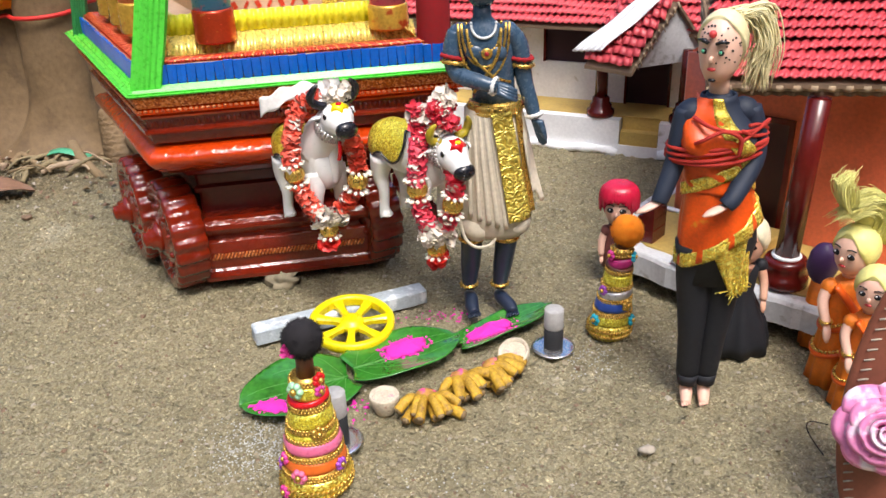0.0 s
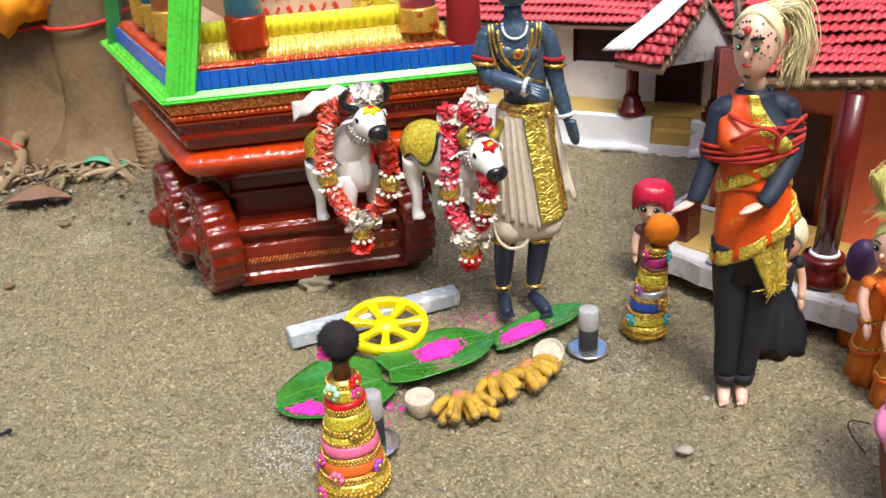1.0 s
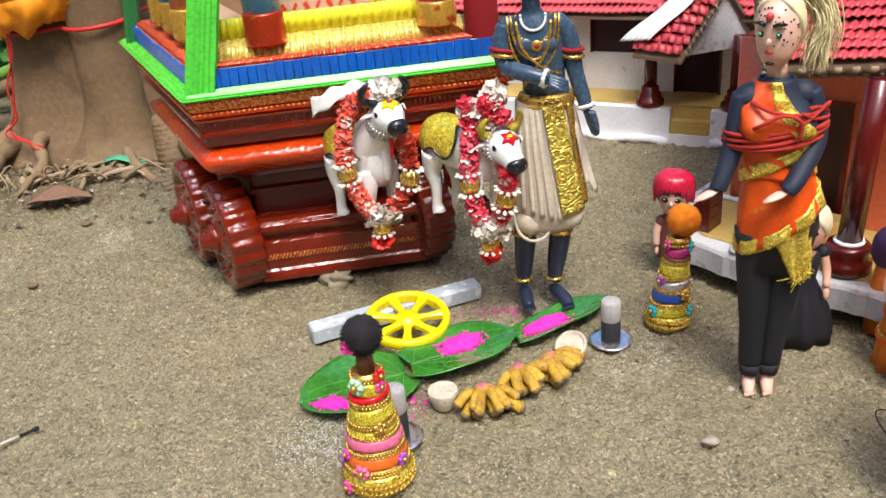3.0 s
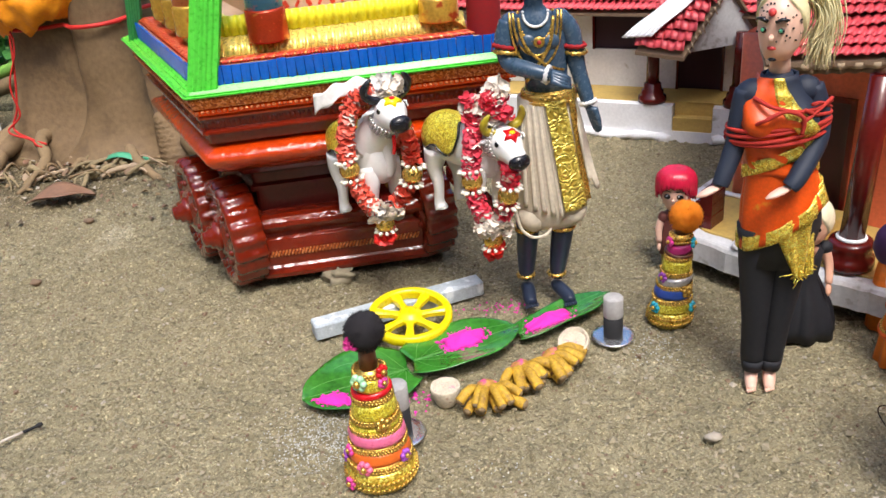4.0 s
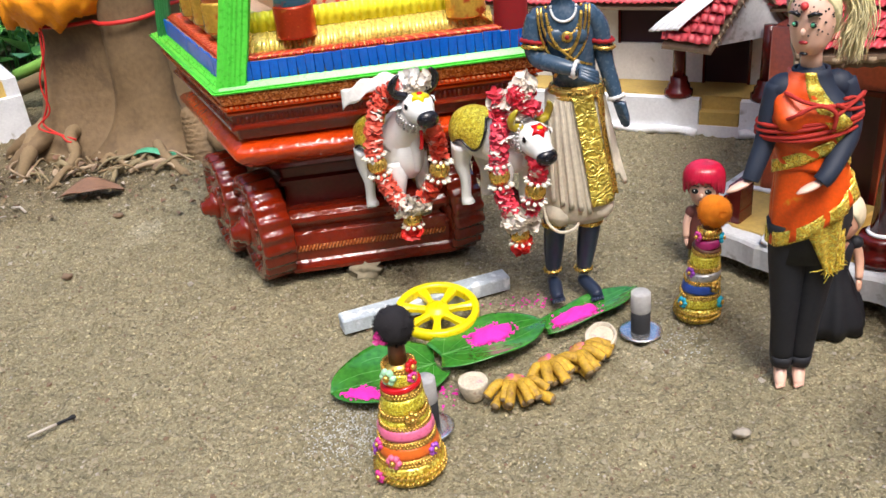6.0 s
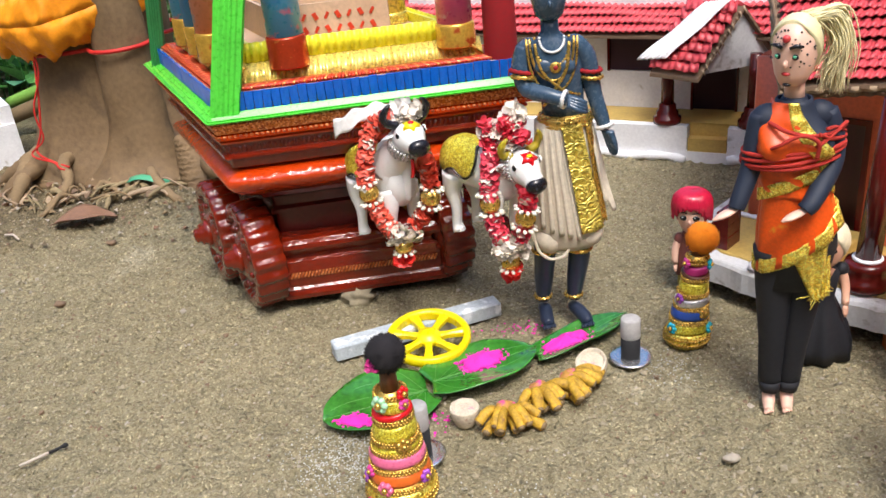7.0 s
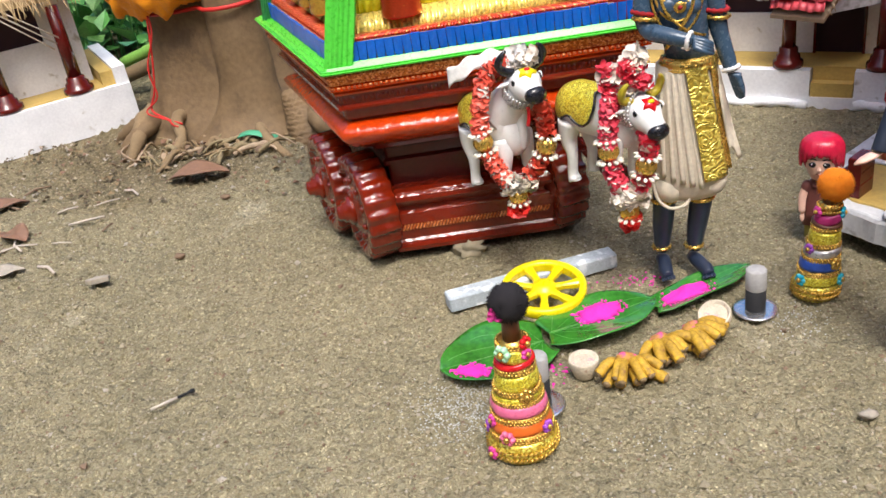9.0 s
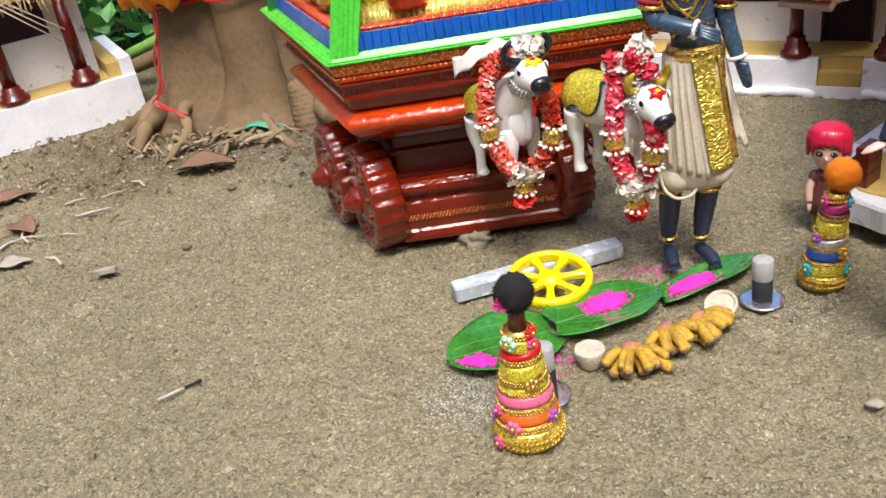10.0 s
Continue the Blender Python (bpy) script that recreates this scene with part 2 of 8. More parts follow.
M_ = {}
for nm, *args in (
    ("red_lacquer", (0.188, 0.0122, 0.002), 0.12, 0.0),
    ("red_lacquer_light", (0.60, 0.050, 0.003), 0.09, 0.0),
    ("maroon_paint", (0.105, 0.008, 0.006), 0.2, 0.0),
    ("green_paper", (0.10, 0.66, 0.06), 0.3, 0.0),
    ("dark_green_paper", (0.03, 0.2, 0.06), 0.4, 0.0),
    ("blue_foil", (0.005, 0.12, 0.62), 0.13, 0.05),
    ("yellow_foil", (0.90, 0.84, 0.04), 0.3, 0.0),
    ("gold_foil", (0.95, 0.66, 0.16), 0.28, 0.4),
    ("gold_bead", (0.72, 0.46, 0.10), 0.28, 0.8),
    ("gold_cloth", (0.68, 0.48, 0.05), 0.28, 0.5),
    ("red_ribs", (0.60, 0.05, 0.02), 0.3, 0.0),
    ("red_velvet", (0.33, 0.006, 0.01), 0.85, 0.0),
    ("blue_print", (0.06, 0.30, 0.72), 0.4, 0.0),
    ("pink_print", (0.85, 0.13, 0.32), 0.4, 0.0),
    ("orange_print", (0.80, 0.20, 0.10), 0.4, 0.0),
    ("beige_print", (0.60, 0.42, 0.28), 0.6, 0.0),
    ("white_plastic", (0.78, 0.78, 0.76), 0.3, 0.0),
    ("black_plastic", (0.012, 0.012, 0.016), 0.25, 0.0),
    ("slate_plastic", (0.036, 0.066, 0.105), 0.24, 0.0),
    ("blue_black", (0.018, 0.028, 0.055), 0.35, 0.0),
    ("cream_cloth", (0.62, 0.55, 0.43), 0.75, 0.0),
    ("white_cloth", (0.80, 0.78, 0.74), 0.8, 0.0),
    ("red_petal", (0.90, 0.12, 0.070), 0.4, 0.0),
    ("pink_petal", (0.82, 0.060, 0.100), 0.45, 0.0),
    ("cream_petal", (0.78, 0.70, 0.60), 0.6, 0.0),
    ("white_bud", (0.82, 0.78, 0.66), 0.45, 0.0),
    ("black_cloth", (0.010, 0.011, 0.016), 0.7, 0.0),
    ("navy_cloth", (0.011, 0.019, 0.040), 0.65, 0.0),
    ("orange_silk", (0.78, 0.115, 0.008), 0.4, 0.0),
    ("orange_cloth", (0.80, 0.20, 0.012), 0.6, 0.0),
    ("red_yarn", (0.42, 0.025, 0.015), 0.85, 0.0),
    ("doll_skin", (0.80, 0.50, 0.38), 0.35, 0.0),
    ("doll_skin_tan", (0.74, 0.42, 0.29), 0.35, 0.0),
    ("blonde_hair", (0.86, 0.74, 0.42), 0.45, 0.0),
    ("pale_hair", (0.75, 0.68, 0.48), 0.4, 0.0),
    ("lemon_hair", (0.82, 0.76, 0.26), 0.5, 0.0),
    ("red_hair", (0.55, 0.014, 0.05), 0.15, 0.0),
    ("purple_hair", (0.05, 0.02, 0.09), 0.5, 0.0),
    ("brown_skin", (0.12, 0.04, 0.018), 0.4, 0.0),
    ("black_pompom", (0.012, 0.010, 0.012), 0.95, 0.0),
    ("orange_pompom", (0.95, 0.25, 0.008), 0.95, 0.0),
    ("brown_cloth", (0.16, 0.045, 0.035), 0.6, 0.0),
    ("olive_cloth", (0.30, 0.26, 0.04), 0.6, 0.0),
    ("pink_ribbon", (0.84, 0.17, 0.32), 0.3, 0.0),
    ("magenta_ribbon", (0.42, 0.02, 0.15), 0.4, 0.0),
    ("orange_ribbon", (0.80, 0.16, 0.02), 0.4, 0.0),
    ("blue_ribbon", (0.03, 0.09, 0.42), 0.35, 0.0),
    ("silver_trim", (0.62, 0.60, 0.58), 0.3, 0.6),
    ("cyan_gem", (0.03, 0.45, 0.62), 0.1, 0.0),
    ("pink_gem", (0.70, 0.06, 0.32), 0.1, 0.0),
    ("mint_gem", (0.40, 0.72, 0.45), 0.2, 0.0),
    ("violet_gem", (0.35, 0.08, 0.50), 0.1, 0.0),
    ("red_gem", (0.65, 0.01, 0.015), 0.15, 0.0),
    ("yellow_plastic", (0.88, 0.70, 0.004), 0.3, 0.0),
    ("turmeric", (0.46, 0.27, 0.03), 0.8, 0.0),
    ("ash", (0.42, 0.41, 0.40), 0.95, 0.0),
    ("char", (0.015, 0.015, 0.017), 0.85, 0.0),
    ("foil", (0.75, 0.75, 0.76), 0.2, 0.9),
    ("clay_cup", (0.66, 0.58, 0.46), 0.8, 0.0),
    ("lime_flesh", (0.66, 0.54, 0.41), 0.7, 0.0),
    ("orange_wall", (0.74, 0.165, 0.075), 0.45, 0.0),
    ("door_brown", (0.06, 0.010, 0.008), 0.4, 0.0),
    ("ochre_paint", (0.52, 0.36, 0.10), 0.6, 0.0),
    ("roof_red", (0.56, 0.062, 0.075), 0.42, 0.0),
    ("card_brown", (0.20, 0.13, 0.08), 0.8, 0.0),
    ("card_light", (0.38, 0.28, 0.18), 0.8, 0.0),
    ("thatch", (0.46, 0.32, 0.16), 0.85, 0.0),
    ("dark_inside", (0.05, 0.02, 0.03), 0.8, 0.0),
    ("marigold", (0.95, 0.30, 0.004), 0.6, 0.0),
    ("red_cord", (0.55, 0.02, 0.015), 0.6, 0.0),
    ("green_stick", (0.22, 0.45, 0.08), 0.5, 0.0),
    ("brown_leather", (0.25, 0.080, 0.048), 0.5, 0.0),
    ("rose_pink", (0.86, 0.36, 0.58), 0.6, 0.0),
    ("dry_leaf", (0.23, 0.125, 0.075), 0.5, 0.0),
    ("stick", (0.55, 0.48, 0.40), 0.8, 0.0),
    ("grit", (0.33, 0.28, 0.185), 0.85, 0.0),
    ("teal_plastic", (0.08, 0.40, 0.22), 0.4, 0.0),
    ("litter_pale", (0.40, 0.35, 0.28), 0.8, 0.0),
    ("boy_lip", (0.62, 0.28, 0.20), 0.4, 0.0),
    ("lip_red", (0.60, 0.05, 0.05), 0.35, 0.0),
    ("bark_root", (0.24, 0.165, 0.085), 0.85, 0.0),
):
    M_[nm] = mat(nm, *args)
for nm, col, ro in (("white_plastic", (0.80, 0.80, 0.79), 0.32), ("slate_plastic", (0.043, 0.080, 0.128), 0.26), ("doll_skin", (0.80, 0.50, 0.38), 0.35), ("yellow_plastic", (0.88, 0.70, 0.004), 0.3),
                    ("doll_skin_tan", (0.74, 0.42, 0.29), 0.35)):
    M_[nm] = mat("moulded_" + nm, col, ro, var=0.05, bump=0.08)
for nm in ("red_lacquer", "red_lacquer_light"):
    n_ = M_[nm].node_tree.nodes
    n_["Noise Texture"].inputs["Scale"].default_value, n_["Noise Texture.001"].inputs["Scale"].default_value = 34, 170
    n_["Bump"].inputs["Strength"].default_value, n_["Bump"].inputs["Distance"].default_value = 0.65, 0.004
    if nm == "red_lacquer_light":
        n_["Noise Texture"].inputs["Scale"].default_value, n_["Bump"].inputs["Strength"].default_value = 75, 0.75
    bs_ = M_[nm].node_tree.nodes["Principled BSDF"]
    bs_.inputs["Coat Weight"].default_value = 0.7
# dark tone of the added unseen walls, to send back little light
M_["blocker_dark"] = mat("blocker_dark", (0.17, 0.17, 0.13), 0.85, var=0.25, scale=3, fine=40, stain=(0.07, 0.09, 0.05), stain_at=0.55)
M_["white_paint"] = mat("white_paint", (0.84, 0.85, 0.88), 0.65, var=0.1, stain=(0.42, 0.39, 0.34), stain_at=0.66, bump=0.5)
M_["grey_paint"] = mat("grey_paint", (0.60, 0.61, 0.62), 0.65, var=0.15, stain=(0.25, 0.23, 0.2), stain_at=0.6, bump=0.5)
M_["rose_pink"] = mat("rose_satin", (0.84, 0.27, 0.52), 0.5, var=0.15, scale=45, fine=400, bump=0.3, stain=(0.90, 0.76, 0.86), stain_at=0.50)
M_["stone_bar"] = mat("stone_bar", (0.46, 0.52, 0.56), 0.85, var=0.22, scale=60, fine=500, bump=0.9, depth=0.0012, stain=(0.74, 0.78, 0.80), stain_at=0.52)
M_["lime_flesh"] = mat("lime_filling", (0.66, 0.54, 0.41), 0.75, var=0.25, scale=120, fine=700, bump=0.6, stain=(0.66, 0.26, 0.30), stain_at=0.56)
M_["clay_cup"] = mat("clay_shell", (0.64, 0.56, 0.43), 0.8, var=0.25, scale=90, fine=500, bump=0.5, stain=(0.42, 0.27, 0.20), stain_at=0.60)
M_["pink_powder"] = mat("pink_powder", (0.85, 0.03, 0.42), 0.95, var=0.12, fine=900, bump=0.9, depth=0.001)
M_["gold_glitter"] = glitter("gold_glitter", (0.78, 0.54, 0.06), (0.34, 0.20, 0.015), 900, 0.5)
M_["gold_cloth"] = glitter("gold_lame", (0.86, 0.62, 0.08), (0.50, 0.30, 0.02), 1300, 0.55, 0.28)
M_["red_glitter"] = glitter("red_glitter", (0.50, 0.06, 0.025), (0.30, 0.025, 0.01), 1500, 0.35, 0.3)
M_["yellow_glitter"] = glitter("yellow_glitter", (0.80, 0.66, 0.04), (0.40, 0.29, 0.015), 1300, 0.4)
M_["copper_braid"] = glitter("copper_braid", (0.72, 0.20, 0.035), (0.38, 0.055, 0.02), 700, 0.45, 0.32)
M_["flower_print"] = mat("flower_print", (0.08, 0.44, 0.95), 0.3, var=0.12, scale=42, fine=200, bump=0.05, stain=(0.88, 0.22, 0.50), stain_at=0.58)
M_["pink_print"] = mat("pink_print_paper", (0.86, 0.12, 0.36), 0.3, var=0.12, scale=42, fine=200, bump=0.05, stain=(0.90, 0.62, 0.72), stain_at=0.60)
M_["orange_print"] = mat("coral_print", (0.86, 0.27, 0.16), 0.3, var=0.12, scale=30, fine=200, bump=0.05, stain=(0.10, 0.38, 0.82), stain_at=0.56)
M_["red_foil"] = mat("red_foil", (0.46, 0.045, 0.012), 0.22, 0.45, var=0.2, scale=50, fine=500, bump=0.3, stain=(0.72, 0.36, 0.06), stain_at=0.66)
M_["amber_foil"] = mat("amber_foil", (0.72, 0.42, 0.06), 0.2, 0.5, var=0.3, scale=60, fine=400, bump=0.5, depth=0.002, stain=(0.50, 0.08, 0.02), stain_at=0.56)
M_["sari_print"] = mat("sari_print", (0.76, 0.085, 0.004), 0.42, 0.0, 0.2, 55, 500, 0.35, stain=(0.66, 0.30, 0.02), stain_at=0.67)


def brocade(name, gold, dark):
    """Gold cloth with raised scrolls."""
    mt = mat(name, gold, 0.28, 0.45, bump=0)
    N, L = mt.node_tree.nodes, mt.node_tree.links
    bs = N["Principled BSDF"]
    co, wv = N.new("ShaderNodeTexCoord"), N.new("ShaderNodeTexWave")
    wv.wave_type = "RINGS"
    wv.inputs["Scale"].default_value, wv.inputs["Distortion"].default_value = 55, 16
    wv.inputs["Detail"].default_value, wv.inputs["Detail Scale"].default_value = 1.5, 2.2
    L.new(co.outputs["Object"], wv.inputs["Vector"])
    ra = N.new("ShaderNodeValToRGB")
    ra.color_ramp.elements[0].position, ra.color_ramp.elements[0].color = 0.15, (*dark, 1)
    ra.color_ramp.elements[1].position, ra.color_ramp.elements[1].color = 0.6, (*gold, 1)
    L.new(wv.outputs["Fac"], ra.inputs[0])
    L.new(ra.outputs[0], bs.inputs["Base Color"])
    bp = N.new("ShaderNodeBump")
    bp.inputs["Strength"].default_value, bp.inputs["Distance"].default_value = 0.8, 0.0012
    L.new(wv.outputs["Fac"], bp.inputs["Height"])
    L.new(bp.outputs[0], bs.inputs["Normal"])
    return mt


M_["brocade"] = brocade("brocade", (0.86, 0.70, 0.14), (0.56, 0.40, 0.05))

# ---- ground ----
def sand_material():
    """Trodden earth: pellets of coarse sand a few millimetres across, mixed with finer grains."""
    mt = mat("sand", (0.242, 0.210, 0.124), 0.95, var=0.14, scale=6, fine=45, bump=0, tint=(0.285, 0.246, 0.150), stain=(0.36, 0.32, 0.22), stain_at=0.62)
    N, L = mt.node_tree.nodes, mt.node_tree.links
    bs = N["Principled BSDF"]
    col = bs.inputs["Base Color"].links[0].from_socket
    co = N.new("ShaderNodeTexCoord")
    warp = N.new("ShaderNodeTexNoise")
    warp.inputs["Scale"].default_value, warp.inputs["Detail"].default_value = 160, 2
    L.new(co.outputs["Object"], warp.inputs["Vector"])
    bend = N.new("ShaderNodeVectorMath")
    bend.operation = "MULTIPLY_ADD"
    bend.inputs[1].default_value = (0.006, 0.006, 0.0)
    L.new(warp.outputs["Color"], bend.inputs[0])
    L.new(co.outputs["Object"], bend.inputs[2])
    heights = []
    for size, lo, mid, hi, glint in ((430, 0.73, 0.97, 1.09, 1.40), (900, 0.76, 0.98, 1.10, 1.8)):
        vo = N.new("ShaderNodeTexVoronoi")
        vo.inputs["Scale"].default_value = size
        L.new(bend.outputs[0], vo.inputs["Vector"])
        sp = N.new("ShaderNodeSeparateColor")
        L.new(vo.outputs["Color"], sp.inputs[0])
        rp = N.new("ShaderNodeValToRGB")
        e = rp.color_ramp.elements
        e[0].position, e[0].color = 0.0, (lo, lo * 0.96, lo * 0.88, 1)
        e[1].position, e[1].color = 0.35, (mid, mid, mid * 0.98, 1)
        k = e.new(0.93)
        k.color = (hi, hi, hi, 1)
        k = e.new(0.985)
        k.color = (glint, glint, glint, 1)
        L.new(sp.outputs[0], rp.inputs[0])
        mx = N.new("ShaderNodeMix")
        mx.data_type, mx.blend_type = "RGBA", "MULTIPLY"
        mx.inputs[0].default_value = 1.0
        L.new(col, mx.inputs[6])
        L.new(rp.outputs[0], mx.inputs[7])
        col = mx.outputs[2]
        heights.append(vo.outputs["Distance"])
    # darker, browner ground round the tree, with a ragged border
    near = N.new("ShaderNodeVectorMath")
    near.operation = "DISTANCE"
    near.inputs[1].default_value = (-0.60, 1.10, 0.0)
    L.new(co.outputs["Object"], near.inputs[0])
    rag = N.new("ShaderNodeTexNoise")
    rag.inputs["Scale"].default_value, rag.inputs["Detail"].default_value = 14, 6
    L.new(co.outputs["Object"], rag.inputs["Vector"])
    sway = N.new("ShaderNodeMath")
    sway.operation = "MULTIPLY_ADD"
    sway.inputs[1].default_value = 0.26
    L.new(rag.outputs["Fac"], sway.inputs[0])
    L.new(near.outputs["Value"], sway.inputs[2])
    zone = N.new("ShaderNodeMapRange")
    zone.inputs["From Min"].default_value, zone.inputs["From Max"].default_value = 0.27, 0.42
    zone.inputs["To Min"].default_value, zone.inputs["To Max"].default_value = 0.75, 0.0
    L.new(sway.outputs[0], zone.inputs["Value"])
    tree_mix = N.new("ShaderNodeMix")
    tree_mix.data_type, tree_mix.blend_type = "RGBA", "MULTIPLY"
    tree_mix.inputs[7].default_value = (0.52, 0.45, 0.38, 1)
    L.new(zone.outputs[0], tree_mix.inputs[0])
    L.new(col, tree_mix.inputs[6])
    L.new(tree_mix.outputs[2], bs.inputs["Base Color"])
    lump = N.new("ShaderNodeTexNoise")
    lump.inputs["Scale"].default_value, lump.inputs["Detail"].default_value, lump.inputs["Roughness"].default_value = 290, 3, 0.6
    L.new(co.outputs["Object"], lump.inputs["Vector"])
    clod = N.new("ShaderNodeTexNoise")
    clod.inputs["Scale"].default_value, clod.inputs["Detail"].default_value = 115, 2
    L.new(co.outputs["Object"], clod.inputs["Vector"])
    last = None
    for src, strength, depth, inv in ((clod.outputs["Fac"], 0.7, 0.010, False), (lump.outputs["Fac"], 0.75, 0.0050, False), (heights[0], 0.5, 0.0016, True), (heights[1], 0.4, 0.0009, True)):
        bp = N.new("ShaderNodeBump")
        bp.inputs["Strength"].default_value, bp.inputs["Distance"].default_value = strength, depth
        bp.invert = inv
        L.new(src, bp.inputs["Height"])
        if last:
            L.new(last, bp.inputs["Normal"])
        last = bp.outputs[0]
    L.new(last, bs.inputs["Normal"])
    return mt


def ground_z(x, y):
    """Height of the trodden sand."""
    p = Vector((x, y, 0))
    h = 0.006 * noise.noise(p * 5) + 0.0022 * noise.noise(p * 24 + Vector((3, 1, 0))) + 0.0014 * noise.noise(p * 70) + 0.0048 * noise.noise(p * 105) + 0.0036 * noise.noise(p * 170 + Vector((7, 2, 0))) - 0.004 * max(0, noise.noise(p * 60 + Vector((1, 9, 0))) - 0.42) * 4
    calm = min(1, max(0.0, math.hypot(x, y - 0.6) - 0.15) / 0.5)
    return h * (0.6 + 0.4 * calm) - 0.0030


def build_ground():
    def steps(lo, hi, d, far):
        mid = list(np.arange(lo, hi, d))
        a, b, g = [], [], d
        x = lo
        while x > -far:
            g *= 1.35
            x -= g
            a.append(x)
        x, g = hi, d
        while x < far:
            b.append(x)
            g *= 1.35 if x > 1.3 or x < 0.5 and hi < 0.5 else 1.004
            x += g
        return a[::-1] + mid + b
    xs, ys = steps(-0.92, 0.44, 0.0027, 60), steps(0.34, 0.80, 0.0027, 60)
    f = Form()
    vs = [(x, y, ground_z(x, y)) for y in ys for x in xs]
    w = len(xs)
    fs = [[j * w + i, j * w + i + 1, (j + 1) * w + i + 1, (j + 1) * w + i] for j in range(len(ys) - 1) for i in range(w - 1)]
    f.add(vs, fs)
    return single("ground", f, sand_material(), (0, 0, 0), "trodden brown sandy earth with coarse grit", "ground", kind="structure")


build_ground()


def blocker_wall(name, a, b):
    """Unseen plain wall far outside the toy village, added to block low sky light."""
    a, b = Vector(a), Vector(b)
    side = (b - a).cross(Vector((0, 0, 1))).normalized() * 0.1
    c = [a - side, b - side, b + side, a + side]
    f = Form().rings([[(p.x, p.y, -0.02) for p in c], [(p.x, p.y, 2.2) for p in c]], 0, False)
    single(name, f, M_["blocker_dark"], tuple((a + b) / 2), "plain dark wall added out of view to block low sky", "wall", kind="structure")


blocker_wall("wall_south", (-2.6, -2.2, 0), (2.6, -2.2, 0))
blocker_wall("wall_east", (2.8, -2.1, 0), (2.8, 3.4, 0))
blocker_wall("wall_west", (-2.8, -2.1, 0), (-2.8, 3.4, 0))


def stone(form, c, r, rnd, m=0):
    """One angular bit of grit."""
    q = Euler((rnd.random() * 6, rnd.random() * 6, rnd.random() * 6)).to_matrix()
    base = [(1, 0, 0), (-1, 0, 0), (0, 1, 0), (0, -1, 0), (0, 0, 1), (0, 0, -1)]
    vs = []
    for p in base:
        d = q @ (Vector(p) * (0.7 + 0.6 * rnd.random()))
        vs.append((c[0] + d.x * r, c[1] + d.y * r, c[2] + d.z * r * 0.75))
    fs = [[0, 2, 4], [2, 1, 4], [1, 3, 4], [3, 0, 4], [2, 0, 5], [1, 2, 5], [3, 1, 5], [0, 3, 5]]
    form.add(vs, fs, m, False)


def build_grit():
    rnd = random.Random(4)
    f = Form()
    for i in range(30000):
        x, y = rnd.uniform(-0.9, 0.42), 0.32 + 0.95 * rnd.random() ** 1.3
        r = 0.0006 + 0.0012 * rnd.random() ** 1.6 + (0.0024 * rnd.random() if rnd.random() < 0.04 else 0)
        stone(f, (x, y, ground_z(x, y) + r * 0.2), r, rnd, 0 if rnd.random() < 0.8 else (1 if rnd.random() < 0.4 else 2))
    single("gravel", f, [M_["grit"], M_["litter_pale"], M_["card_brown"]], (0, 0, 0), "coarse sand grains and grit lying on earth", "gravel", kind="stuff")


build_grit()


# ---- chariot ----
TURN_U, TURN_V = 10.4, 30.4
CU = Vector((math.cos(radians(TURN_U)), math.sin(radians(TURN_U)), 0))
CV = Vector((-math.sin(radians(TURN_V)), math.cos(radians(TURN_V)), 0))
CO = Vector((-0.2498, 0.6666, 0))
LU, LV = 0.272, 0.265


def cp(u, v, z):
    return CO + CU * u + CV * v + Vector((0, 0, z))


def moulding(form, prof, m=0, u0=0.0, u1=LU, v0=0.0, v1=LV, cut=0.0015, smooth=False):
    """Four-sided stack of inset and height (d, z), with slightly cut corners."""
    rows = []
    for d, z in prof:
        a, b, c, e, k = u0 + d, u1 - d, v0 + d, v1 - d, cut
        rows.append([cp(*p, z) for p in ((a + k, c), (b - k, c), (b, c + k), (b, e - k), (b - k, e), (a + k, e), (a, e - k), (a, c + k))])
    return form.rings(rows, m, smooth)


def chariot_wheel(parent, at):
    """Wheel with its axle along the chariot's width, outer face towards -x."""
    at = Vector(at)
    M = Matrix.Translation(at) @ Matrix.Rotation(radians(TURN_V), 4, "Z") @ Matrix.Rotation(radians(-90), 4, "Y") @ Matrix.Scale(1.08, 4)
    f = Form()
    f.lathe([(0.0, -0.010), (0.030, -0.010), (0.034, -0.006), (0.036, 0.004), (0.030, 0.007), (0.024, 0.0085), (0.018, 0.0085), (0.016, 0.011), (0.0, 0.011)], 0, 40, M)
    wheel = part("wheel", f, M_["red_lacquer"], parent, at=at)
    f = Form()
    f.lathe([(0.034, -0.018), (0.043, -0.018), (0.0455, -0.016), (0.0455, 0.007), (0.043, 0.0095), (0.036, 0.0095), (0.034, 0.006)], 0, 110, M, flute=22, depth=0.0015)
    part("tyre", f, M_["red_lacquer"], wheel, "deeply ribbed lacquered rim")
    f = Form()
    f.lathe([(0.013, 0.010), (0.013, 0.014), (0.010, 0.0155), (0.0095, 0.019), (0.0070, 0.020), (0.0066, 0.0235), (0.004, 0.025), (0, 0.025)], 0, 20, M)
    part("hub", f, M_["red_lacquer"], wheel)
    f = Form()
    for k in range(10):
        a = TAU * k / 10
        f.lathe([(0.0030, 0.006), (0.0030, 0.0085), (0.0018, 0.0105), (0, 0.0105)], 0, 8, M @ Matrix.Translation((0.0255 * math.cos(a), 0.0255 * math.sin(a), 0)))
    part("stud_ring", f, M_["red_lacquer"], wheel)
    return wheel


